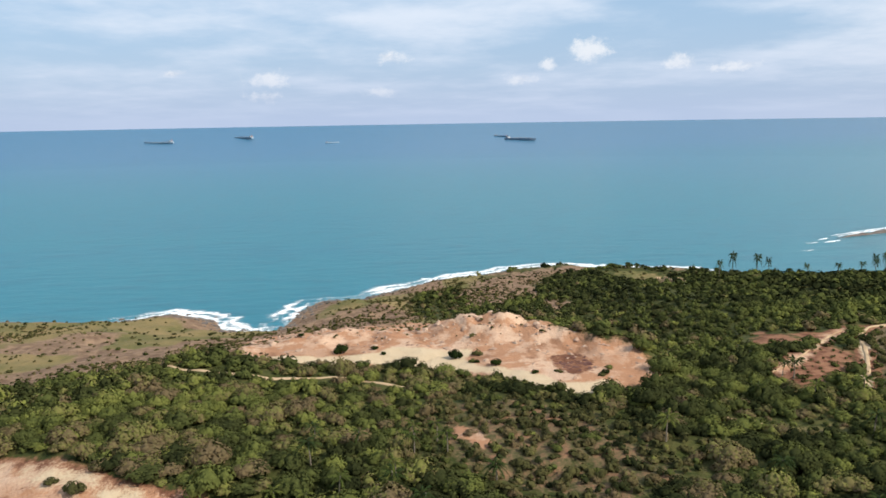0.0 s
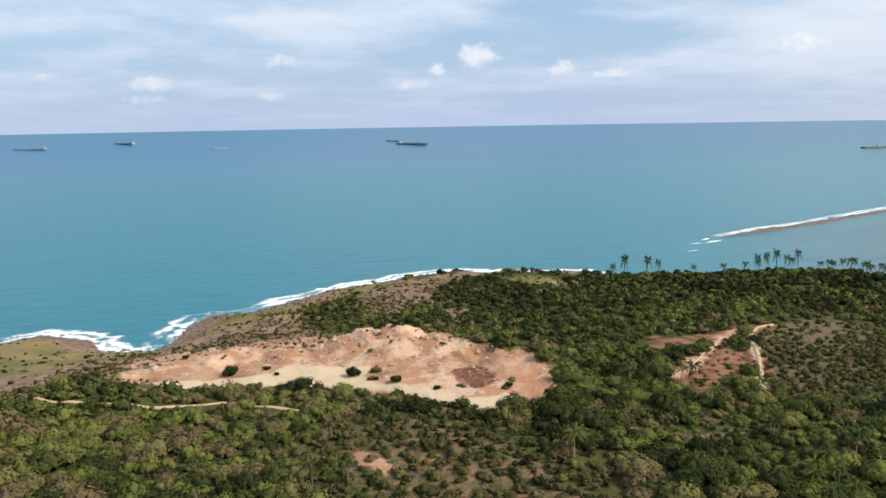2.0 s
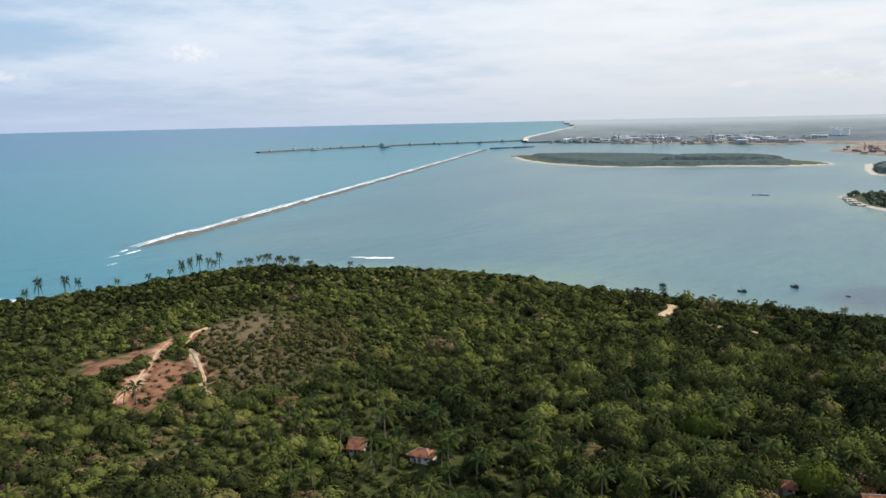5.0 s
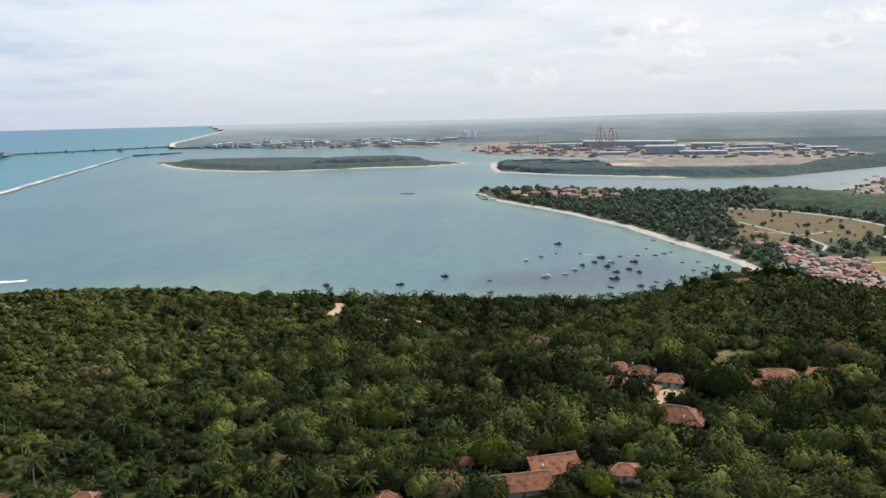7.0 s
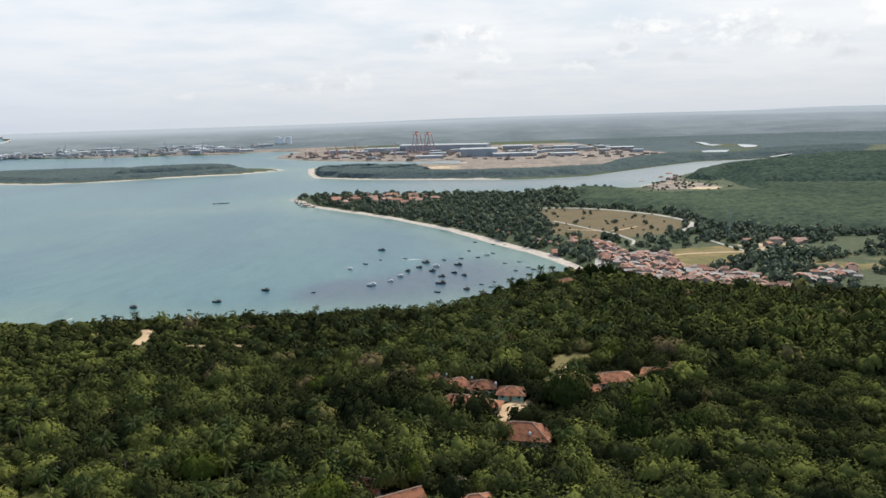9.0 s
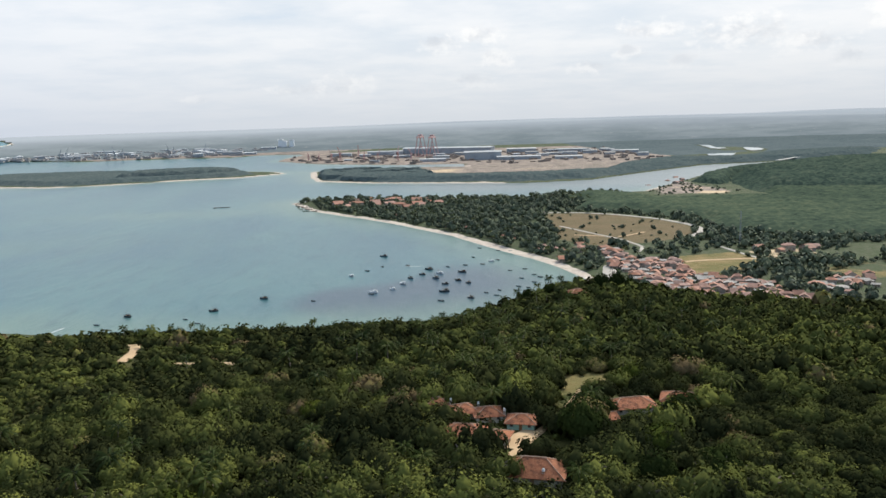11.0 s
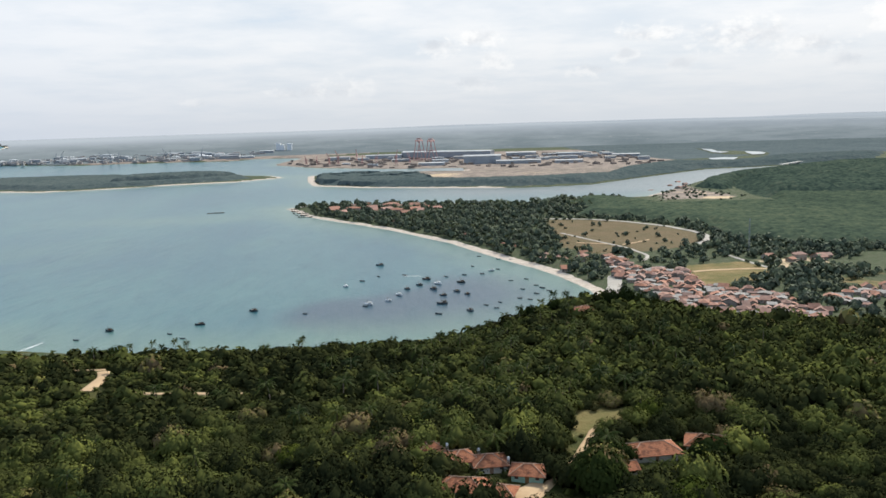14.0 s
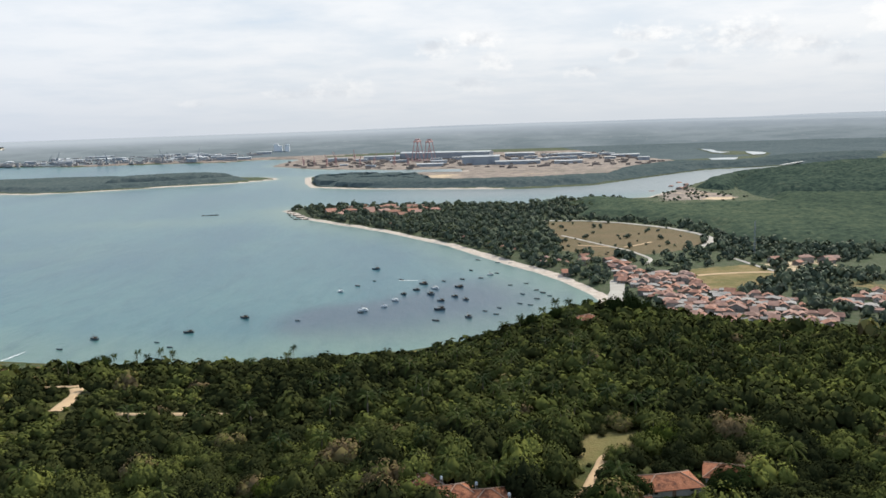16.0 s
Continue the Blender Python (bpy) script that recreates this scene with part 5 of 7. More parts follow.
# ---- boats ----
def boat_model(kind, length):
    t = new("fishing_boat")
    bm = bmesh.new()
    hull(bm, length, length * 0.3, length * 0.13, -0.15, flare=0.5)
    part("hull", bm, M_HULL if kind != "white" else M_HULL_WHITE, t)
    bm = bmesh.new()
    box(bm, -length * 0.42, length * 0.3, -length * 0.11, length * 0.11, length * 0.135, length * 0.15)
    part("deck", bm, M_WOOD, t)
    if kind != "skiff":
        bm = bmesh.new()
        box(bm, -length * 0.34, -length * 0.05, -length * 0.1, length * 0.1, length * 0.14, length * 0.28)
        bmesh.ops.bevel(bm, geom=bm.edges[:], offset=0.08, segments=1, affect="EDGES")
        cab = part("cabin", bm, M_HULL_WHITE if kind == "white" else M_WOOD, t)
        for sgn in (-1, 1):
            bm = bmesh.new()
            box(bm, -length * 0.28, -length * 0.1, sgn * length * 0.1 - 0.03, sgn * length * 0.1 + 0.03, length * 0.2, length * 0.25)
            part("window", bm, M_DARK, cab)
        bm = bmesh.new()
        box(bm, -length * 0.42, length * 0.1, -length * 0.13, length * 0.13, length * 0.3, length * 0.32)
        for a in (-0.4, 0.08):
            for b in (-0.11, 0.11):
                beam(bm, (length * a, length * b, length * 0.14), (length * a, length * b, length * 0.3), 0.05, 5)
        part("canopy", bm, M_HULL_WHITE if kind != "dark" else M_HULL, t)
        bm = bmesh.new()
        beam(bm, (length * 0.12, 0, length * 0.14), (length * 0.13, 0, length * 0.62), 0.07, 5)
        beam(bm, (length * 0.13, 0, length * 0.55), (-length * 0.3, 0, length * 0.36), 0.03, 4)
        part("mast", bm, M_WOOD, t)
    return t


BOATS_A = [(-256, 593), (-190, 604), (-158, 645), (-92, 734), (-68, 843), (-34, 715), (-10, 712), (-1, 684), (-2, 652), (16, 739), (20, 686), (-23, 732), (11, 699), (20, 624), (-17, 758)]
BOATS_B = [(-270, 568), (-205, 578), (-191, 564), (-113, 630), (-79, 759), (-65, 780), (-39, 782), (-5, 616), (20, 775), (38, 778), (34, 642), (42, 631), (63, 740), (73, 854), (72, 658), (80, 680), (64, 664), (-64, 656), (-48, 668), (-66, 650), (46, 651), (88, 703), (48, 792), (2, 769), (30, 820), (55, 800), (84, 715), (92, 690), (78, 745), (60, 860), (40, 880), (70, 700), (-40, 690), (-6, 735)]
rnd = random.Random(11)
models = {}
for kind, ln, lb in (("dark", 9.5, "dark wooden fishing boat with canopy and mast"), ("white", 8.0, "white motor boat with a small cabin"), ("skiff", 6.0, "small open wooden rowing boat")):
    models[kind] = (boat_model(kind, ln), lb)
    tagged(models[kind][0], lb + " at anchor", "boat", "boats in the bay")
used = set()
for i, (x, y) in enumerate(BOATS_A + BOATS_B):
    kind = ("white" if i in (3,) else "dark") if i < len(BOATS_A) else rnd.choice(["skiff", "skiff", "white", "skiff"])
    m = put_at(x, y, 155 + rnd.uniform(-28, 28), 0.05, rnd.uniform(0.68, 0.98))
    src = models[kind][0]
    if kind not in used:
        src.matrix_basis = m
        used.add(kind)
    else:
        c2 = copy_thing(src, Matrix.Identity(4))
        c2.matrix_basis = m


# ---- houses ----
HOUSE_SPOTS = []


def house_model(name, w_, d_, h_, roof, wall_mat=M_WALL, rise=None, openings=3, ridge=True, roof_mat=M_TILE):
    """A one-storey house: walls, tiled roof with eaves, door, windows. Front faces -y."""
    t = new(name)
    bm = bmesh.new()
    box(bm, -w_ / 2, w_ / 2, -d_ / 2, d_ / 2, -1.0, h_)
    if roof == "gable":
        r_ = rise or d_ * 0.24
        faces_of(bm, [(-w_ / 2, -d_ / 2, h_), (-w_ / 2, d_ / 2, h_), (-w_ / 2, 0, h_ + r_ * 0.92), (w_ / 2, -d_ / 2, h_), (w_ / 2, d_ / 2, h_), (w_ / 2, 0, h_ + r_ * 0.92)], [(0, 2, 1), (3, 4, 5)])
    part("wall", bm, wall_mat, t)
    o, th = 0.85, 0.16
    r_ = rise or (d_ * 0.24 if roof == "gable" else d_ * 0.26)
    bm = bmesh.new()
    hx, hy, dr = w_ / 2 + o, d_ / 2 + o, -0.1
    in_ = 0.0 if roof == "gable" else min(hy * 0.95, hx * 0.9)
    for z in (0, -th):
        faces_of(bm, [(-hx, -hy, h_ + dr + z), (hx, -hy, h_ + dr + z), (hx - in_, 0, h_ + r_ + z), (-hx + in_, 0, h_ + r_ + z), (hx, hy, h_ + dr + z), (-hx, hy, h_ + dr + z)], [(0, 1, 2, 3), (3, 2, 4, 5)] + ([] if roof == "gable" else [(0, 3, 5), (1, 4, 2)]))
    bm.verts.ensure_lookup_table()
    for a, b in ((0, 1), (4, 5), (5, 3), (3, 0), (1, 2), (2, 4)) if roof == "gable" else ((0, 1), (1, 4), (4, 5), (5, 0)):
        bm.faces.new((bm.verts[a], bm.verts[b], bm.verts[b + 6], bm.verts[a + 6]))
    rf = part("roof", bm, roof_mat, t, "weathered clay-tiled roof" if roof_mat is not M_GREY_ROOF else "grey sheet roof")
    if ridge:
        bm = bmesh.new()
        beam(bm, (-hx + in_, 0, h_ + r_ + 0.02), (hx - in_, 0, h_ + r_ + 0.02), 0.16, 6)
        if roof != "gable":
            for sx in (-1, 1):
                for sy in (-1, 1):
                    beam(bm, (sx * hx, sy * hy, h_ + dr + 0.03), (sx * (hx - in_), 0, h_ + r_ + 0.03), 0.13, 5)
        part("ridge", bm, M_MORTAR, rf)
    for k in range(openings):
        cx = (k + 0.5) / openings * w_ - w_ / 2
        door = k == openings // 2
        bm = bmesh.new()
        z0, z1 = (0.0, 2.1) if door else (1.0, 2.1)
        box(bm, cx - 0.5, cx + 0.5, -d_ / 2 - 0.05, -d_ / 2 + 0.1, z0, z1)
        ob = part("door" if door else "window", bm, M_WOOD if door else M_DARK, t)
        if not door:
            bm = bmesh.new()
            box(bm, cx - 0.62, cx + 0.62, -d_ / 2 - 0.12, -d_ / 2 + 0.02, z0 - 0.12, z0)
            part("sill", bm, M_CONCRETE, ob)
    for sgn in (-1, 1):
        bm = bmesh.new()
        box(bm, sgn * w_ / 2 - 0.05, sgn * w_ / 2 + 0.05, -0.6, 0.6, 1.0, 2.1)
        part("window", bm, M_DARK, t)
    return t


def near_house(x, y, w_, d_, turn, roof="hip", wall_mat=M_WALL, h_=2.25, label="small one-storey house under a clay-tiled roof", openings=3, rise=None, roof_mat=M_TILE_NEAR):
    s_ = 0.968  # plan point of the roof brought down to its walls
    x, y = x * s_, y * s_ - 0.0
    t = house_model("house", w_, d_, h_, roof, wall_mat, rise, openings, roof_mat=roof_mat)
    tagged(t, label, "house", "houses on the hill")
    z = min(float(height(x + a, y + b)) for a in (-w_ / 3, w_ / 3) for b in (-d_ / 3, d_ / 3))
    t.matrix_basis = Matrix.LocRotScale((x, y, z + 0.15), Euler((0, 0, radians(turn))), (1, 1, 1))
    HOUSE_SPOTS.append((x, y, max(w_, d_) * 0.5 + (1.5 if x > -100 else 0.2)))
    return t


near_house(-5, 219, 7.5, 6.5, 8, label="small red-roofed house among dark trees")
near_house(3.5, 211, 7.5, 7, 12)
near_house(11, 208, 8, 7, 6)
near_house(21, 202, 8, 6.5, -12, "hip", M_WALL_GREEN, label="small green-walled house with a clay-tiled roof")
near_house(3, 193, 11.5, 7.5, -10, "hip", label="long low house under a broad clay roof")
near_house(13, 190, 6, 5, -20, "hip", label="lean red-roofed shed beside the houses")
near_house(58, 217, 14, 8, 8, "hip", label="long red-roofed house between tall trees")
near_house(77, 223, 13, 8, -18, "hip", label="red-roofed house half hidden by trees")
near_house(47, 205, 6, 5, 10, "gable", label="pale gabled hut at the wood's edge")
near_house(21, 168, 15, 10, -14, "hip", rise=3.2, label="broad house with a steep clay-tiled roof")
near_house(-14, 129, 12, 8.5, 28, "gable", rise=3.0, label="large white-gabled house with a worn tiled roof")
near_house(-21.5, 119.5, 14, 8, 24, "gable", rise=2.6, label="long house with a pale wall and worn tiles")
near_house(-40, 131, 6.5, 4, 15, "gable", label="low shed with a grey-edged tiled roof")
near_house(-21, 139, 6, 6, -25, "gable", rise=2.2, label="small steep-roofed red cottage")
near_house(5, 128, 8, 6, 5, "hip", label="small brown-roofed house behind bushes")
near_house(-55, 110, 6, 6, 30, "hip", label="small orange-roofed house among palms")
near_house(-206, 107, 6, 4, 35, "gable", rise=1.6, label="orange-roofed open shelter among palms")
near_house(-156, 92, 4, 6.5, 25, "gable", rise=2.0, label="red-roofed cottage in a palm grove")
near_house(-135, 98, 6.5, 4.5, 10, "hip", rise=1.4, label="low brown-roofed house in a palm grove")
near_house(77, 432, 9, 7, 10, "hip", label="red-roofed house on the wooded spur")


def water_tank(x, y, z, r, mat):
    t = thing("water_tank", "round roof water tank on a post stand", "water tank", "water tanks")
    bm = bmesh.new()
    bmesh.ops.create_cone(bm, cap_ends=True, segments=14, radius1=r, radius2=r * 0.9, depth=r * 1.5, matrix=Matrix.Translation((0, 0, r * 0.75)))
    part("drum", bm, mat, t)
    bm = bmesh.new()
    bmesh.ops.create_cone(bm, cap_ends=True, segments=14, radius1=r * 0.95, radius2=r * 0.3, depth=0.25, matrix=Matrix.Translation((0, 0, r * 1.5 + 0.12)))
    part("lid", bm, mat, t)
    for a in (0.8, 2.4, 3.9, 5.5):
        bm = bmesh.new()
        beam(bm, (math.cos(a) * r * 0.8, math.sin(a) * r * 0.8, -4.6), (math.cos(a) * r * 0.8, math.sin(a) * r * 0.8, 0.02), 0.1, 5)
        part("post", bm, M_CONCRETE, t)
    t.location = (x, y, z)


for i, (x, y) in enumerate(((8, 205), (15.5, 199), (-0.5, 209), (-15.5, 121), (-30, 114.5), (22, 158))):
    water_tank(x, y, float(height(x, y)) + 3.5, 0.38, M_TANK)

# village by the beach
VILLAGE = [(166, 818), (188, 822), (192, 760), (210, 764), (232, 745), (222, 684), (250, 655), (276, 634), (272, 594), (284, 576), (268, 545), (246, 547), (222, 566), (190, 560), (178, 580), (166, 590), (176, 632), (168, 640), (164, 690), (158, 724)]
HAMLETS = [[(300, 626), (328, 630), (326, 582), (302, 584)], [(330, 640), (376, 660), (352, 600), (328, 606)]]
rnd = random.Random(21)
kinds = [(8, 11, 3.0, "gable"), (7, 9, 2.9, "gable"), (10, 7, 3.2, "gable"), (8, 14, 3.4, "gable"), (11, 8, 5.6, "hip"), (6, 7, 2.8, "gable"), (9, 12, 3.6, "gable"), (7, 10, 3.0, "gable")]
village = []
for k, (a, b, c_, r_) in enumerate(kinds):
    src = house_model("village_house", a, b, c_, r_, M_WALL_DULL, rise=None if k < 6 else 1.0, openings=3, ridge=False, roof_mat=M_TILE if k < 6 else M_GREY_ROOF)
    tagged(src, ("two-storey" if c_ > 5 else "low") + " village house with a " + ("red tiled" if k < 6 else "grey sheet") + " roof", "house", "village houses")
    village.append([src, False])
n_made = 0
for gx in np.arange(130, 400, 7.6):
    for gy in np.arange(545, 830, 8.4):
        x, y = gx + rnd.uniform(-2.5, 2.5), gy + rnd.uniform(-2.5, 2.5)
        d = max([float(inside(VILLAGE, x, y))] + [float(inside(h_, x, y)) - 1.5 for h_ in HAMLETS])
        if d < 1 or rnd.random() < 0.14 or float(inside(HILL, x, y)) > 25:
            continue
        HOUSE_SPOTS.append((x, y, 7.0))
        src = village[rnd.randrange(8)]
        m = Matrix.LocRotScale((x, y, float(height(x, y)) + 0.3), Euler((0, 0, radians(-20 + rnd.choice([0, 90]) + rnd.uniform(-12, 12)))), (rnd.uniform(0.6, 0.95), rnd.uniform(0.55, 0.85), rnd.uniform(0.6, 0.9)))
        if not src[1]:
            src[0].matrix_basis, src[1] = m, True
        else:
            copy_thing(src[0], Matrix.Identity(4)).matrix_basis = m
        n_made += 1
SCATTER = [(392, 615, -10), (405, 590, 15), (330, 800, 10), (345, 782, 30), (358, 792, 0), (376, 788, 20), (366, 768, 50), (388, 798, 5), (120, 775, 0), (105, 830, 20), (145, 820, 60), (150, 845, 10), (172, 830, 30), (-159, 1440, 8), (-136, 1452, 15), (-105, 1436, 4), (-87, 1405, 12), (-48, 1400, 8), (-29, 1425, 10), (-60, 1300, 20), (-38, 1322, 5), (-115, 1345, 12), (-150, 1352, 15), (-120, 1375, 10), (-95, 1362, 40), (-70, 1392, 5), (-45, 1345, 10), (-30, 1380, 70), (-75, 1310, 12), (-185, 1372, 20), (-165, 1330, 80), (-10, 1355, 30)]
SCATTER += [(425, 1620, 5), (471, 1700, 30), (490, 1712, 60), (533, 1800, 10), (500, 1640, 80), (526, 1725, 20), (483, 1626, 50), (559, 1625, 0), (576, 1630, 15)]
for i, (x, y, tn) in enumerate(SCATTER):
    big = 1.9 if y > 1250 and y < 1420 else 1.05
    src = village[(i * 5 + 2) % 6]
    ob = copy_thing(src[0], Matrix.Identity(4))
    ob.matrix_basis = Matrix.LocRotScale((x, y, float(height(x, y)) + 0.3), Euler((0, 0, radians(tn))), (big, big, 1.0 + 0.3 * (big > 1.5)))
    HOUSE_SPOTS.append((x, y, 8 * big))

# thatched shelters on the beach
hut = new("beach_shelter")
tagged(hut, "small reddish thatched shelter on the beach", "beach shelter", "beach shelters")
bm = bmesh.new()
bmesh.ops.create_cone(bm, cap_ends=True, segments=10, radius1=3.2, radius2=0.2, depth=1.9, matrix=Matrix.Translation((0, 0, 3.1)))
part("roof", bm, M_TILE, hut)
for a in range(4):
    bm = bmesh.new()
    u = a * 1.571 + 0.78
    beam(bm, (2.1 * math.cos(u), 2.1 * math.sin(u), -0.3), (2.1 * math.cos(u), 2.1 * math.sin(u), 2.3), 0.12, 5)
    part("post", bm, M_WOOD, hut)
first = True
for x, y in ((137, 812), (122, 838), (112, 858), (98, 892), (84, 918), (72, 942), (60, 968), (46, 996), (30, 1030), (10, 1064), (-12, 1098), (-40, 1138), (-72, 1190), (-110, 1240), (150, 790), (128, 826)):
    m = Matrix.LocRotScale((x, y, float(height(x, y))), Euler((0, 0, x * 0.37)), (1, 1, 1))
    if first:
        hut.matrix_basis, first = m, False
    else:
        copy_thing(hut, Matrix.Identity(4)).matrix_basis = m

# radio mast by the village
t = thing("radio_mast", "slim steel lattice radio mast", "mast")
for a in range(3):
    bm = bmesh.new()
    u = a * 2.094
    beam(bm, (1.2 * math.cos(u), 1.2 * math.sin(u), 0), (0.4 * math.cos(u), 0.4 * math.sin(u), 38), 0.14, 4)
    part("leg", bm, M_STEEL, t)
bm = bmesh.new()
for k in range(18):
    r_ = 1.2 - 0.8 * k / 18
    u = k * 2.094
    beam(bm, (r_ * math.cos(u), r_ * math.sin(u), k * 2.1), (r_ * math.cos(u + 2.094), r_ * math.sin(u + 2.094), k * 2.1 + 2.1), 0.09, 4)
part("lattice", bm, M_STEEL, t)
settle(t, 321, 828)

# ruined wall on the cape
t = thing("ruined_fort", "broken pale stone walls of a ruin on the cape", "ruin")
for (a, b, h_) in (((-536, 122), (-530, 134), 4.5), ((-530, 134), (-524, 145), 3.0), ((-536, 122), (-545, 130), 3.5), ((-545, 130), (-538, 142), 5.0)):
    bm = bmesh.new()
    d = Vector((b[0] - a[0], b[1] - a[1], 0))
    m = Matrix.Translation((a[0], a[1], float(height(*a)) - 0.5)) @ Matrix.Rotation(math.atan2(d.y, d.x), 4, "Z")
    for k in range(5):
        x0 = k * d.length / 5
        box(bm, x0, x0 + d.length / 5, -0.5, 0.5, 0, h_ * 0.5 + 1.6 + 1.3 * math.sin(k * 2.3 + h_), m)
    part("wall", bm, M_SAND, t)


# ---- plants ----
CORE_V = np.array([(0.8, 0.6, 0), (-0.6, 0.8, 0), (-0.8, -0.6, 0), (0.6, -0.8, 0), (0, 0, 1), (0, 0, -1)], float)
CORE_F = np.array([(a, (a + 1) % 4, 4) for a in range(4)] + [((a + 1) % 4, a, 5) for a in range(4)])


def crown_shape(seed, lobes, leaves, leaf, flat=0.75):
    """Crown of about unit radius: rounded boughs of leaf clumps; origin at its foot. Triangles."""
    rg = np.random.default_rng(seed)
    cen, rad = [], []
    for k in range(lobes):
        a = rg.uniform(0, 6.283) if k else 0
        rr = 0 if k == 0 else rg.uniform(0.4, 0.66)
        cen.append((rr * math.cos(a), rr * math.sin(a), rg.uniform(0.3, 0.62) * flat + (0.12 * flat if k == 0 else 0)))
        rad.append(rg.uniform(0.32, 0.46) if k else 0.66)
    cen, rad = np.array(cen), np.array(rad)
    V, F, N, n0 = [], [], [], 0
    for c_, r_ in zip(cen, rad):
        N.append(CORE_V)
        v = CORE_V * r_ * rg.uniform(0.7, 0.9, (len(CORE_V), 1)) * (1, 1, 0.85) + c_
        V.append(v)
        F.append(CORE_F + n0)
        n0 += len(v)
    made = 0
    while made < leaves:
        k = rg.integers(0, lobes)
        d = rg.normal(size=3)
        d[2] = abs(d[2]) - 0.15
        d /= np.linalg.norm(d)
        p = cen[k] + d * rad[k] * rg.uniform(0.88, 1.12) * (1, 1, 0.9)
        gap = np.linalg.norm((p - cen) / (1, 1, 0.9), axis=1) / rad
        if gap.min() < 0.8:
            continue
        nrm = d + rg.normal(size=3) * 0.14 + (0, 0, 0.2)
        nrm /= np.linalg.norm(nrm)
        u = np.cross(nrm, (0.3, 0.2, 1.0))
        u /= np.linalg.norm(u)
        v = np.cross(nrm, u)
        ang = rg.uniform(0, 6.28)
        u, v = u * math.cos(ang) + v * math.sin(ang), v * math.cos(ang) - u * math.sin(ang)
        s = leaf * rg.uniform(0.6, 1.3)
        dip = -nrm * s * 0.35
        bough = d * 1.0 + (p - (0, 0, 0.35 * flat)) * 0.25 + rg.normal(size=3) * 0.16
        N.append(np.tile(bough / np.linalg.norm(bough), (4, 1)))
        V.append(np.array([p + u * s + dip, p + v * s * 0.62, p - u * s * rg.uniform(0.7, 1) + dip, p - v * s * 0.62]))
        F.append(np.array([[0, 1, 3], [1, 2, 3]]) + n0)
        n0 += 4
        made += 1
    return np.concatenate(V), np.concatenate(F), np.concatenate(N)


def palm_shape(seed, fronds=13, leaflets=8):
    """Palm of height 1: trunk and arching fronds, as two sets of triangles."""
    rg = np.random.default_rng(seed)
    bend, az = rg.uniform(0.03, 0.14), rg.uniform(0, 6.28)
    hx, hy = bend * math.cos(az), bend * math.sin(az)
    V, F = [], []
    levels = 5
    for i in range(levels + 1):
        u = i / levels
        r_ = 0.026 - 0.011 * u + (0.012 if i == 0 else 0)
        for k in range(5):
            a = k * 1.2566
            V.append((hx * u * u + r_ * math.cos(a), hy * u * u + r_ * math.sin(a), u))
    for i in range(levels):
        for k in range(5):
            a, b = i * 5 + k, i * 5 + (k + 1) % 5
            F += [(a, b, b + 5), (a, b + 5, a + 5)]
    trunk = np.array(V), np.array(F)
    V, F = [], []
    for k in range(fronds):
        a = k * 2.399 + rg.uniform(-0.2, 0.2)
        up = 1.25 - 1.75 * (k + 0.5) / fronds + rg.uniform(-0.15, 0.15)
        ln = rg.uniform(0.44, 0.56)
        ca, sa = math.cos(a), math.sin(a)

        def rib(u):
            out = ln * u * (1 - 0.12 * max(up, 0)) * (1 - 0.2 * u)
            return Vector((hx + ca * out, hy + sa * out, 1.0 + ln * (up * u - (0.42 + 0.42 * abs(up)) * u * u)))

        for i in range(leaflets):
            u0, u1 = 0.1 + 0.88 * i / leaflets, 0.1 + 0.88 * (i + 1.15) / leaflets
            p0, p1, mid_u = rib(u0), rib(u1), (u0 + u1) / 2
            wd = 0.072 * math.sin(min(1.0, mid_u * 0.8 + 0.2) * math.pi) + 0.02
            for sd in (-1, 1):
                tip = p1 + Vector((-sa * sd * 0.75, ca * sd * 0.75, -0.85 + 0.3 * rg.random())) * wd + Vector((ca, sa, -0.2)) * wd * 0.55
                n0 = len(V)
                V += [tuple(p0), tuple(p1), tuple(tip)]
                F.append((n0, n0 + 1, n0 + 2))
    return trunk, (np.array(V), np.array(F))


def scatter_mesh(name, shapes, which, pos, size, turn, tone, mat, label, category, kind="stuff"):
    """Many plants of a few shapes, joined."""
    V, F, T, N, n0 = [], [], [], [], 0
    for k, (v, f, *bough) in enumerate(shapes):
        sel = np.nonzero(which == k)[0]
        if not len(sel):
            continue
        c_, s_ = np.cos(turn[sel])[:, None], np.sin(turn[sel])[:, None]
        sx, sz = size[sel, 0][:, None], size[sel, 1][:, None]
        x = (v[None, :, 0] * c_ - v[None, :, 1] * s_) * sx + pos[sel, 0][:, None]
        y = (v[None, :, 0] * s_ + v[None, :, 1] * c_) * sx + pos[sel, 1][:, None]
        z = v[None, :, 2] * sz + pos[sel, 2][:, None]
        V.append(np.stack([x, y, z], -1).reshape(-1, 3))
        F.append((f[None] + (np.arange(len(sel)) * len(v))[:, None, None] + n0).reshape(-1, 3))
        T.append(np.repeat(tone[sel], len(v)))
        if bough:
            b = bough[0]
            N.append(np.stack([b[None, :, 0] * c_ - b[None, :, 1] * s_, b[None, :, 0] * s_ + b[None, :, 1] * c_, b[None, :, 2] + 0 * c_], -1).reshape(-1, 3))
        n0 += len(sel) * len(v)
    me = mesh_arrays(name, np.concatenate(V), np.concatenate(F), mat, {"tone": np.concatenate(T)}, smooth_faces=False, normals=np.concatenate(N) if N else None)
    return tagged(new(name, me), label, category, kind=kind)


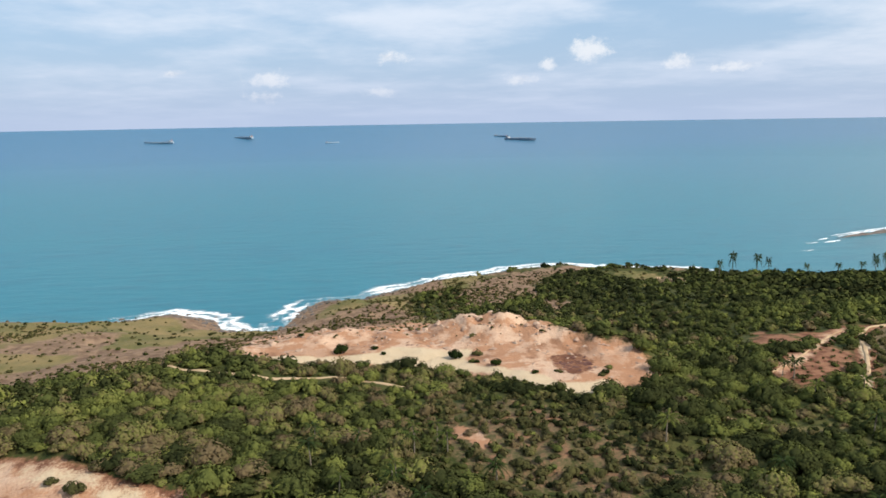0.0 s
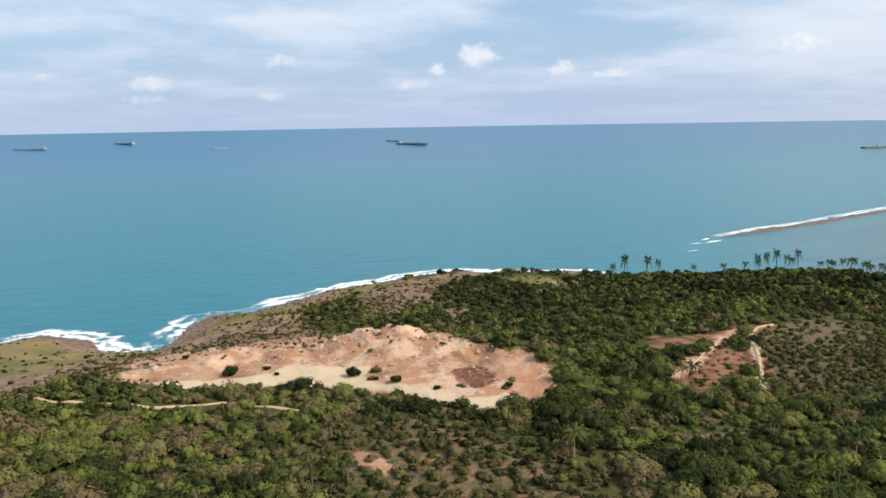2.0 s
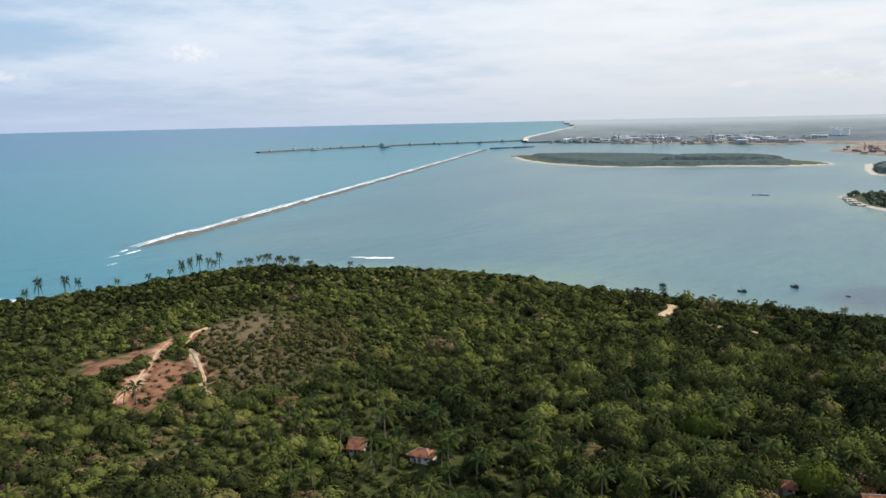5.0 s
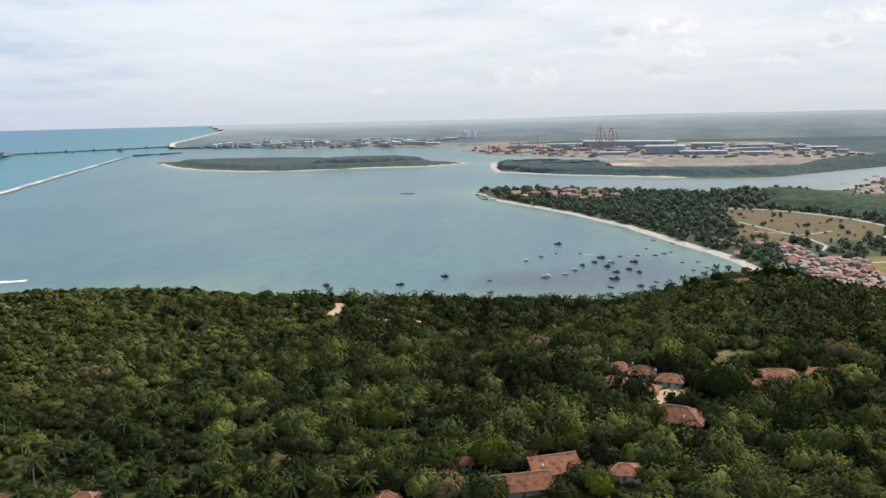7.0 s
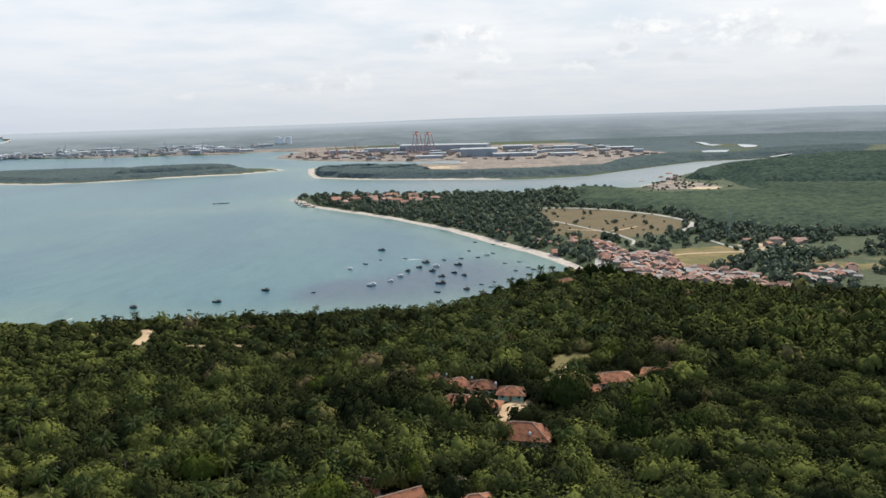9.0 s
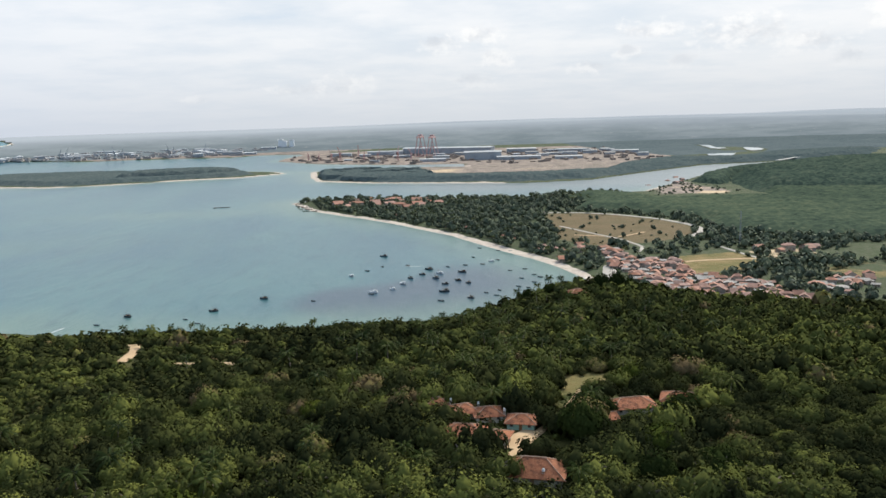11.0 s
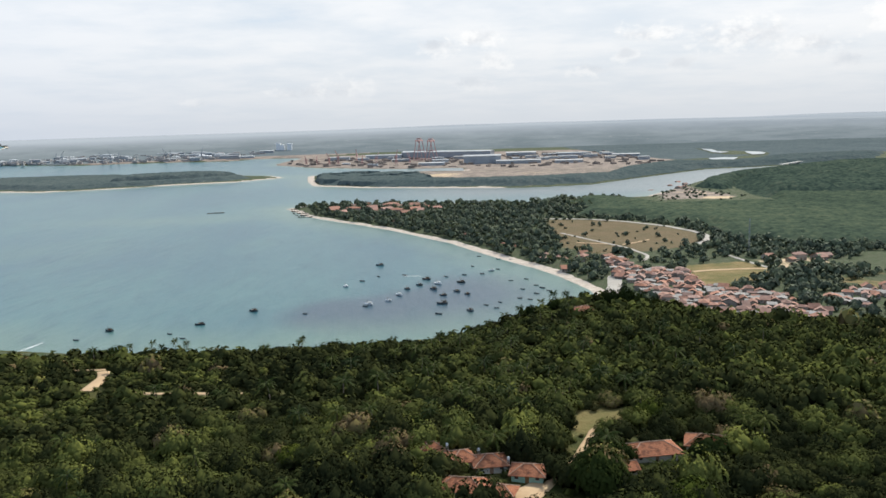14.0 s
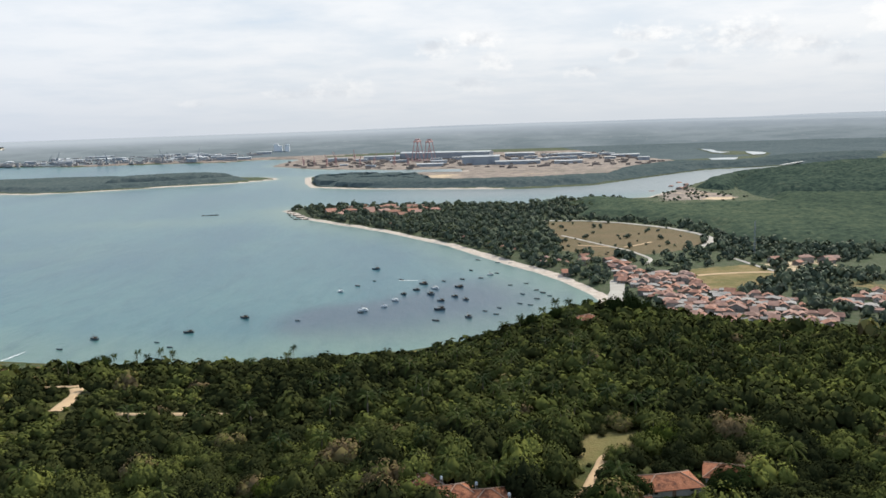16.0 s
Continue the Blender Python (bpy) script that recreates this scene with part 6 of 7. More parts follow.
def line_distance(points, x, y):
    d2 = np.full(np.shape(x), 1e18)
    for (ax, ay), (bx, by) in zip(points, points[1:]):
        ex, ey = bx - ax, by - ay
        u = np.clip(((x - ax) * ex + (y - ay) * ey) / (ex * ex + ey * ey + 1e-9), 0, 1)
        d2 = np.minimum(d2, (x - ax - u * ex) ** 2 + (y - ay - u * ey) ** 2)
    return np.sqrt(d2)


rg = np.random.default_rng(3)
CLEARINGS = [(24, 189, 6), (28, 181, 4)]


def jittered(x0, x1, y0, y1, cell):
    gx, gy = np.meshgrid(np.arange(x0, x1, cell), np.arange(y0, y1, cell))
    return (gx + rg.uniform(-0.45, 0.45, gx.shape) * cell).ravel(), (gy + rg.uniform(-0.45, 0.45, gy.shape) * cell).ravel()


def open_ground(x, y, margin=1.5, y_front=True):
    """True where no track, house or bare floor is."""
    ok = np.ones(x.shape, bool)
    for _, pts, wd, _, _ in TRACKS + ROADS:
        ok &= line_distance(pts, x, y) > wd / 2 + margin
        if y_front:
            ok &= line_distance(pts, CX + (x - CX) * 1.02, CY + (y - CY) * 1.02) > wd / 2 + 0.5
    if y_front:
        for k in (1.035, 1.05):
            ok &= line_distance(CREST_TRACK, CX + (x - CX) * k, CY + (y - CY) * k) > 3.0
        ok &= line_distance(LANE, CX + (x - CX) * 1.035, CY + (y - CY) * 1.035) > 1.6
    for hx, hy, hr in HOUSE_SPOTS + CLEARINGS + [(a, b, c_ * 0.6) for a, b, c_, _, _ in HERO_TREES]:
        ok &= np.hypot(x - hx, y - hy) > hr - (0.0 if y_front else 1.2)
        if y_front and hy < 450 and hx > -60:
            ok &= np.hypot((x - hx * 0.95) / 1.0, (y - hy * 0.95) / 1.2) > hr * 0.9
    return ok


def sector(x, y):
    az = np.degrees(np.arctan2(-(x - CX), y - CY))
    return (az > -37) & (az < 134)


# east, north, crown radius, height factor, look
HERO_TREES = [(-216, 508, 8.2, 9.5, 0), (-223, 511, 5.0, 6.0, 0), (37, 186, 8.6, 12.5, 0), (57, 178, 7.6, 9.0, 3), (52, 162, 6.0, 7.0, 0), (68, 164, 6.5, 8.0, 0), (-30, 127, 6.2, 10.2, 3), (-1, 114, 3.9, 6.2, 1), (-38, 110, 5.8, 6.6, 2), (-131, 157, 5.2, 4.6, 1), (-66, 148, 6.6, 8.5, 3), (-11, 138, 4.6, 6.8, 3), (45, 202, 5.2, 7.2, 0), (25, 212, 4.8, 6.0, 0), (64, 238, 6.0, 6.6, 3), (-44, 214, 5.0, 5.6, 3), (72, 210, 6.4, 6.0, 0), (-36, 372, 4.6, 5.2, 0), (-158, 362, 4.0, 4.6, 0), (91, 432, 5.6, 12.0, 0), (99, 432, 6.2, 13.0, 0), (107, 432, 6.0, 11.5, 0), (113, 428, 5.4, 10.0, 0), (61, 434, 4.4, 8.0, 0), (48, 430, 3.6, 7.5, 0), (118, 442, 5.0, 7.0, 0), (-90, 120, 5.0, 4.6, 2), (15, 232, 5.6, 6.0, 0), (-12, 232, 5.4, 6.2, 0)]
BIG_SHAPES = [crown_shape(600 + i, 13, 1100, 0.07, 0.85) for i in range(3)]
M_DARK_TREE = leaf_material("dark_tree", [(0.0, (0.012, 0.019, 0.007)), (1.0, (0.032, 0.044, 0.012))], per_object=True)
M_BRIGHT_TREE = leaf_material("bright_tree", [(0.0, (0.11, 0.125, 0.018)), (1.0, (0.2, 0.19, 0.026))], per_object=True)
M_ROUND_TREE = leaf_material("round_tree", [(0.0, (0.042, 0.056, 0.012)), (1.0, (0.075, 0.09, 0.017))], per_object=True)
M_BROWN_TREE = leaf_material("brown_tree", [(0.0, (0.10, 0.082, 0.034)), (1.0, (0.17, 0.125, 0.06))], per_object=True)

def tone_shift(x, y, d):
    """Offset to leaf tone by place; each area's brightness is put into the colour."""
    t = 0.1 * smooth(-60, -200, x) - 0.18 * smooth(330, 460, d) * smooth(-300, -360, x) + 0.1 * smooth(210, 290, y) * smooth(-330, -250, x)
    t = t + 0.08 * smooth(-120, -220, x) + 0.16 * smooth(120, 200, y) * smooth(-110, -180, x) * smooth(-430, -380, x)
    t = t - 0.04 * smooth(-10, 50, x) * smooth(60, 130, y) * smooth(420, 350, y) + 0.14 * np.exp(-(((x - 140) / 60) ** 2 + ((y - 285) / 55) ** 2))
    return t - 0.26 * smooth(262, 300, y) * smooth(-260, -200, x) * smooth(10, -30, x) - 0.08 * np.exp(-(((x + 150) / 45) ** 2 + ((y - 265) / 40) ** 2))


# the wooded headland
x, y = jittered(-740, 420, -420, 575, 5.9)
dist = np.hypot(x - CX, y - CY)
dm, dh = inside(MAINLAND, x, y), inside(HILL, x, y)
h = height(x, y)
keep = sector(x, y) & (dist > 150) & (dh > 4) & (dm > 9) & (h > 2) & open_ground(x, y)
keep &= (dist < 420) | (rg.random(x.shape) < 0.8)
keep &= (h > 20) | (rg.random(x.shape) < 0.5) | (x < -300)
x, y, dist, dm, dh, h = (v[keep] for v in (x, y, dist, dm, dh, h))
size = 2.6 + 1.6 * wave_noise(x, y, 38, 21) + 1.0 * rg.random(x.shape) ** 2 + np.where(rg.random(x.shape) < 0.13, 2.2, 0) * smooth(-360, -230, x) + 0.5 * smooth(380, 460, dist)
tall = np.full(x.shape, 1.0)
big = smooth(90, 20, np.hypot(x - 25, y - 185)) + smooth(70, 25, np.hypot(x - 100, y - 455)) + 0.6 * smooth(120, 40, np.hypot(x + 60, y - 150)) + 0.7 * smooth(140, 60, np.hypot(x - 150, y - 330))
size *= 1 + 0.38 * np.clip(big, 0, 1)
tall *= 1 + 0.4 * np.clip(big, 0, 1)
tall *= 1 - 0.4 * np.exp(-(((x - 60) / 28) ** 2 + ((y - 440) / 45) ** 2))
drop = np.zeros(x.shape, bool)
scrubby = np.zeros(x.shape)
south = smooth(-5, -60, y + 0.12 * (x + 420) + 70 * (wave_noise(x, y, 42, 18) - 0.5))
slope = np.where((x < -330) & (y < 60), smooth(320, 240, dm) * south * smooth(14, -10, inside(MEADOW, x, y)), 0)
for poly, thin, sc in ((QUARRY, 0.93, 0.55), (CLAY_SLOPE, 0.93, 0.55), (RED_SLOPE, 0.88, 0.4), (RED_BANK, 0.88, 0.4), (BROWN_SLOPE, 0.45, 0.4), (SAND_FLOOR, 0.99, 0.4), (ROCK_CAPE, 0.75, 0.45), (ROCK_KNOLL, 0.85, 0.45), (OPEN_CAPE, 0.6, 0.45), (MEADOW, 0.1, 0.72), (CLAY_PATCH, 0.7, 0.45), (SCRUB_FLAT, 0.1, 0.6), (BARE_CAPE, 0.75, 0.5), (SCRUB_HILL, 0.06, 0.58), (GRASS_PATCH, 0.8, 0.4), (GLADE, 0.85, 0.5), (DRY_HEAD, 0.8, 0.45), (SAND_LEFT, 0.97, 0.5)):
    d = inside(poly, x, y)
    drop |= (d > 0) & (rg.random(x.shape) < thin)
    scrubby = np.where(d > -1, np.maximum(scrubby, 1 - sc), scrubby)
drop |= rg.random(x.shape) < slope * 0.35
drop |= (x < -300) & (y < 330) & (dm < 34 + 26 * smooth(-580, -640, x)) & (rg.random(x.shape) < 0.9)
drop |= (y > 300) & (dm < 25) & (rg.random(x.shape) < 0.4)
scrubby = np.maximum(scrubby, slope * 0.66)
scrubby = np.maximum(scrubby, 0.2 * smooth(140, 60, np.hypot((x + 440) * 0.7, y - 60)))
size = np.minimum(size, 6.3) * (1 - scrubby) * 1.18
tone = np.clip(-0.02 + 0.74 * rg.random(x.shape) ** 1.5 + 0.6 * (wave_noise(x, y, 24, 31) - 0.5) + 0.5 * (wave_noise(x, y, 70, 33) - 0.5), 0, 0.92)
grove_at = np.exp(-(((x + 120) / 80) ** 2 + ((y - 105) / 60) ** 2))
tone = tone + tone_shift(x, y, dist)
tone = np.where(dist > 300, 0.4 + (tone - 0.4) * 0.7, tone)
tone = np.where(rg.random(x.shape) < 0.09, np.where(dist > 300, 0.66, 0.8) + 0.12 * rg.random(x.shape), tone)
brown = np.maximum(smooth(0.62, 0.74, wave_noise(x, y, 26, 77)), 1.6 * smooth(0.48, 0.68, wave_noise(x, y, 22, 78)) * smooth(75, 30, y)) * smooth(-120, -180, x) * smooth(-420, -340, x)
tone = np.where(rg.random(x.shape) < 0.35 * brown, 1.0 + 0.35 * rg.random(x.shape), tone)
tone = np.where(rg.random(x.shape) < np.where(y < 70, 0.08, 0.02), 1.2, np.clip(tone, 0, 1.3))
size = size * (1 - 0.3 * grove_at)
drop |= rg.random(x.shape) < 0.3 * grove_at
ok = ~drop
x, y, dist, h, size, tall, tone, scrubby = (v[ok] for v in (x, y, dist, h, size, tall, tone, scrubby))
pos = np.stack([x, y, h - 0.25], 1)
sz = np.stack([size, size * (0.52 + 0.72 * rg.random(x.shape) ** 1.5) * tall], 1)
turn = rg.uniform(0, 6.283, x.shape)

NEAR_SHAPES = [crown_shape(100 + i, 7 + i % 4, 230, 0.112, 0.7 + 0.1 * (i % 3)) for i in range(9)]
LARGE_SHAPES = [crown_shape(150 + i, 11, 420, 0.08, 0.8) for i in range(4)]
MID_SHAPES = [crown_shape(200 + i, 5, 80, 0.175, 0.75) for i in range(6)]
FAR_SHAPES = [crown_shape(300 + i, 2, 18, 0.38, 0.75) for i in range(4)]
dry = (scrubby > 0.3) & (rg.random(x.shape) < 0.7)
single = (np.abs(x + 15) < 105) & (y > 100) & (y < 232) & (size > 3.6) & ~dry
idx = np.nonzero(single)[0][:300]
single[:] = False
single[idx] = True
for nm, lo, hi, shapes, lb in (("tall_woodland", 0, 300, LARGE_SHAPES, "large round-crowned trees on the headland"), ("near_woodland", 0, 300, NEAR_SHAPES, "dense green broadleaf trees and shrubs on the headland"), ("hillside_woodland", 300, 450, MID_SHAPES, "dark green woodland towards the crest"), ("cape_woodland", 450, 2000, FAR_SHAPES, "windswept low woodland on the cape")):
    for is_dry in (False, True):
        s_ = (dist >= lo) & (dist < hi) & ~single & (dry == is_dry)
        if hi == 300:
            s_ &= (size > 4.3) == (nm == "tall_woodland")
        if s_.sum() > 2:
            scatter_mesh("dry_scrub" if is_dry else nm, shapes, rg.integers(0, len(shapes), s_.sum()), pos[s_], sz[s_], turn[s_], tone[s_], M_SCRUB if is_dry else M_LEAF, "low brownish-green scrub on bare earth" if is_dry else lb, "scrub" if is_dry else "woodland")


# the wood goes on below the camera
x, y = jittered(-150, 170, -190, 112, 8.5)
s_ = np.hypot(x - CX, y - CY) < 151
x, y = x[s_], y[s_]
ws = 4.2 + 1.6 * rg.random(x.shape)
scatter_mesh("woodland", MID_SHAPES, rg.integers(0, 6, x.shape), np.stack([x, y, height(x, y) - 0.3], 1), np.stack([ws, ws * 0.9], 1), rg.uniform(0, 6.283, x.shape), 0.1 + 0.6 * rg.random(x.shape), M_LEAF, "dense green trees on the flat hilltop", "woodland")

# low shrubs that close the gaps between the crowns
SHRUB_SHAPES = [crown_shape(500 + i, 1, 16, 0.36, 0.8) for i in range(5)]
ux, uy = jittered(-480, 330, -330, 430, 4.4)
ud = np.hypot(ux - CX, uy - CY)
uk = sector(ux, uy) & (ud > 150) & (ud < 400) & (inside(HILL, ux, uy) > 25) & (inside(MAINLAND, ux, uy) > 40) & open_ground(ux, uy, 1.0, False)
for poly in (QUARRY, CLAY_SLOPE, RED_SLOPE, RED_BANK, SAND_FLOOR, CLAY_PATCH, GLADE, DRY_HEAD, SAND_LEFT):
    uk &= inside(poly, ux, uy) < -1
uk &= rg.random(ux.shape) < smooth(400, 330, ud) + 0.25
steep = (ux < -330) & (uy < 60) & (inside(MAINLAND, ux, uy) < 290)
uk &= ~(steep & (rg.random(ux.shape) < smooth(-5, -60, uy + 0.12 * (ux + 420) + 70 * (wave_noise(ux, uy, 42, 18) - 0.5)) * 0.7))
ux, uy = ux[uk], uy[uk]
brown = (np.maximum(inside(SCRUB_FLAT, ux, uy), inside(SCRUB_HILL, ux, uy)) > -3) & (rg.random(ux.shape) < 0.75)
us = 1.3 + 0.9 * rg.random(ux.shape)
us *= np.where(brown, 1.1, 1.0)
upos = np.stack([ux, uy, height(ux, uy) - 0.2], 1)
usz, ut, uw = np.stack([us, us * rg.uniform(0.8, 1.3, us.shape)], 1), rg.uniform(0, 6.28, us.shape), rg.integers(0, 5, us.shape)
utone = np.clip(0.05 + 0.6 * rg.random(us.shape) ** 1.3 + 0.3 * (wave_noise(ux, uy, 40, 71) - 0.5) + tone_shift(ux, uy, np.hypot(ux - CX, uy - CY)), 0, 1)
for sel, nm, mt, lb in ((~brown, "shrubs", M_LEAF, "low green shrubs between the trees"), (brown, "dry_shrubs", M_SCRUB, "low brownish shrubs on a dry slope")):
    scatter_mesh(nm, SHRUB_SHAPES, uw[sel], upos[sel], usz[sel], ut[sel], utone[sel], mt, lb, "shrubs")
# tufts on the stony slope towards the sea
TUFTS = [crown_shape(540 + i, 1, 6, 0.55, 0.8) for i in range(4)]
vx, vy = jittered(-680, -225, -340, 160, 3.0)
vd = inside(MAINLAND, vx, vy)
on_red = (np.maximum(inside(RED_SLOPE, vx, vy), inside(BROWN_SLOPE, vx, vy)) > 0) & (rg.random(vx.shape) < 0.42)
vk = (vd > 12) & (vd < 340) & (vx < -290) & (vy < 90) & ((inside(QUARRY, vx, vy) < 0) | ((inside(QUARRY, vx, vy) < 26) & (vx + 333 - 0.32 * (vy + 50) < 22) & (rg.random(vx.shape) < 0.6))) & (inside(SAND_FLOOR, vx, vy) < 0) & open_ground(vx, vy, 0.5, False)
vk &= rg.random(vx.shape) < np.clip(2.2 * (wave_noise(vx, vy, 24, 81) * 0.6 + wave_noise(vx, vy, 9, 82) * 0.4 - 0.36), 0.04, 0.85) * smooth(8, 60, vd) * np.where(inside(DRY_HEAD, vx, vy) > 0, 0.12, 1.0) * np.where(inside(CLAY_SLOPE, vx, vy) > 0, 0.6, 1.0) + 0.8 * np.exp(-(((vx + 555) / 75) ** 2 + ((vy + 28) / 32) ** 2)) + 0.6 * np.exp(-(((vx + 400) / 70) ** 2 + ((vy + 178) / 16) ** 2))
vk |= on_red & open_ground(vx, vy, 0.5, False)
vx, vy = vx[vk], vy[vk]
vs = rg.uniform(0.5, 1.5, vx.shape) + np.where(rg.random(vx.shape) < 0.1, 0.9, 0)
scatter_mesh("slope_tufts", TUFTS, rg.integers(0, 4, vx.shape), np.stack([vx, vy, height(vx, vy) - 0.1], 1), np.stack([vs, vs * 0.8], 1), rg.uniform(0, 6.28, vx.shape), rg.random(vx.shape), M_SCRUB, "low olive tufts on the stony sea slope", "shrubs")


# single trees round the houses
def tree_meshes(k):
    v, f, b = (NEAR_SHAPES + LARGE_SHAPES)[k]
    me = mesh_arrays("crown", v, f, M_LEAF_OB, normals=b)
    bm = bmesh.new()
    rn = random.Random(k)
    beam(bm, (0, 0, -0.1), (0.03, 0.02, 0.45), 0.09, 7, 0.055)
    for a in range(4):
        u = a * 1.57 + rn.uniform(-0.4, 0.4)
        beam(bm, (0.03, 0.02, 0.4), (0.4 * math.cos(u), 0.4 * math.sin(u), 0.62), 0.045, 5, 0.02)
    tm = bpy.data.meshes.new("trunk")
    bm.to_mesh(tm)
    bm.free()
    tm.materials.append(M_BARK)
    return me, tm


TREES = [tree_meshes(k) for k in range(len(NEAR_SHAPES) + len(LARGE_SHAPES))]
for i in idx:
    crown, trunk = TREES[int(rg.integers(0, 9)) if size[i] < 4.3 else 9 + int(rg.integers(0, 4))]
    t = new("tree")
    tagged(t, ("tall dark-leaved" if tone[i] < 0.4 else "bright yellow-green" if tone[i] > 0.7 else "rounded green") + " broadleaf tree on the hillside", "tree", "trees on the headland")
    new("crown", crown).parent = t
    new("trunk", trunk).parent = t
    t.matrix_basis = Matrix.LocRotScale(pos[i], Euler((0, 0, turn[i])), (sz[i, 0], sz[i, 0], sz[i, 1]))

# the tall single trees that stand out
HERO_CROWNS = {}
for hx, hy, hr, hh, tn in HERO_TREES:
    k = int(rg.integers(0, len(TREES)))
    t = new("tree")
    tagged(t, ("tall dark round-crowned" if tn == 0 else "large dome-shaped green" if tn == 3 else "bright yellow-green leafy" if tn == 1 else "half-bare brownish") + " tree near the houses", "tree", "trees on the headland")
    if (k % 3, tn) not in HERO_CROWNS:
        HERO_CROWNS[k % 3, tn] = mesh_arrays("crown", *BIG_SHAPES[k % 3][:2], (M_DARK_TREE, M_BRIGHT_TREE, M_BROWN_TREE, M_ROUND_TREE)[tn], normals=BIG_SHAPES[k % 3][2])
    me = HERO_CROWNS[k % 3, tn]
    new("crown", me).parent = t
    new("trunk", TREES[k][1]).parent = t
    t.matrix_basis = Matrix.LocRotScale((hx, hy, float(height(hx, hy)) - 0.2), Euler((0, 0, rg.uniform(0, 6.28))), (hr, hr, hh))

# dark bushes left standing on the quarry floor
for hx, hy, hr, hh in ((-306, -99, 3.6, 4.4), (-308, -84, 1.9, 1.8), (-300, -80, 1.3, 1.5), (-291, -50, 3.2, 4.2), (-276, -35, 2.6, 2.8), (-262, -22, 1.7, 1.6), (-256, 4, 1.9, 2.2), (-283, -42, 1.3, 1.4), (-330, -118, 1.8, 1.6)):
    k = int(rg.integers(0, 3))
    t = new("bush")
    tagged(t, "dark green rounded bush on bare quarry earth", "bush", "bushes in the quarry")
    new("crown", HERO_CROWNS[min(j for j, q in HERO_CROWNS if q == 0), 0]).parent = t
    new("trunk", TREES[k][1]).parent = t
    t.matrix_basis = Matrix.LocRotScale((hx, hy, float(height(hx, hy)) - 0.15), Euler((0, 0, k * 1.9 + hx)), (hr, hr, hh))

# coconut palms
PALMS = [palm_shape(400 + i, 17 + i % 4, 9) for i in range(7)]
px_, py_ = jittered(-300, 330, -200, 470, 7.5)
dp = np.hypot(px_ - CX, py_ - CY)
grove = 0.3 * np.exp(-(((px_ + 178) / 30) ** 2 + ((py_ + 95) / 40) ** 2)) + 0.62 * np.exp(-(((px_ + 120) / 80) ** 2 + ((py_ - 105) / 60) ** 2)) + 0.36 * np.exp(-(((px_ - 25) / 60) ** 2 + ((py_ - 275) / 80) ** 2)) + 0.16 * np.exp(-(((px_ + 30) / 60) ** 2 + ((py_ - 150) / 60) ** 2)) + 0.09 * np.exp(-(((px_ - 120) / 90) ** 2 + ((py_ - 350) / 90) ** 2))
keep = sector(px_, py_) & (dp > 160) & open_ground(px_, py_, 0.5) & (rg.random(px_.shape) < grove) & (inside(HILL, px_, py_) > 10)
px_, py_ = px_[keep], py_[keep]
# east, north, height of the palms that stand out against the water
SKY_PALMS = [(-520, 165, 13.0), (-575, 200, 21.0), (-590, 228, 21.0), (-545, 215, 15.0), (-560, 255, 12.0), (-505, 246, 9.0), (-502, 262, 9.5), (-498, 270, 11.0), (-486, 262, 13.5), (-485, 268, 14.5), (-484, 276, 16.0), (-482, 282, 13.0), (-480, 290, 16.0), (-476, 282, 11.0), (-470, 300, 8.5), (-459, 299, 9.0), (-455, 307, 10.0), (-454, 311, 11.0), (-453, 315, 11.5), (-450, 319, 9.0), (-451, 323, 10.5), (-452, 329, 9.0), (-448, 333, 10.5), (-446, 337, 9.5), (-436, 326, 9.0), (-428, 334, 8.0), (-398, 345, 8.5), (-468, 310, 9.0), (-440, 316, 8.5), (-418, 322, 8.0), (-95, 515, 10.0), (-195, 515, 10.0), (-171, 515, 9.5), (-179, 514, 11.0), (-210, 515, 8.5), (-217, 516, 7.5), (-188, 513, 8.0), (-3, 388, 8.0), (22, 400, 8.5), (61, 442, 10.5), (54, 441, 7.5), (68, 440, 9.0), (79, 444, 8.0), (-160, 352, 8.0), (-70, 372, 7.5), (-330, 318, 7.5), (40, 418, 9.0), (104, 440, 10.0), (30, 380, 8.0)]
px_ = np.concatenate([px_, [p[0] for p in SKY_PALMS]])
py_ = np.concatenate([py_, [p[1] for p in SKY_PALMS]])
# palms among the low land and the beach
bx, by = jittered(-260, 330, 640, 1440, 13)
db = inside(MAINLAND, bx, by)
kb = (db > 12) & (db < 95 + 60 * (by > 1100)) & (inside(HILL, bx, by) < -10) & open_ground(bx, by, 0.5) & (rg.random(bx.shape) < 0.28) & (inside(FIELD_RING, bx, by) < 0) & (inside(FIELD_GREEN, bx, by) < 0)
hill_n = len(px_)
px_, py_ = np.concatenate([px_, bx[kb]]), np.concatenate([py_, by[kb]])
ph = height(px_, py_)
psz = rg.uniform(6.6, 10.2, px_.shape)
psz[hill_n - len(SKY_PALMS):hill_n] = [p[2] for p in SKY_PALMS]
pwhich, pturn, ptone = rg.integers(0, 7, px_.shape), rg.uniform(0, 6.283, px_.shape), rg.random(px_.shape)
ppos = np.stack([px_, py_, ph - 0.2], 1)
order = np.argsort(np.hypot(px_ + 40, py_ - 140))
lone = np.zeros(px_.shape, bool)
wide = np.full(px_.shape, 1.1)
wide[hill_n - len(SKY_PALMS):hill_n] = np.clip(7.5 / psz[hill_n - len(SKY_PALMS):hill_n], 0.5, 0.9)
lone[order[:230]] = True
lone[hill_n - len(SKY_PALMS):hill_n] = True
PALM_MESH = [(mesh_arrays("trunk", *a, M_BARK), mesh_arrays("fronds", *b, M_PALM_OB, smooth_faces=False)) for a, b in PALMS]
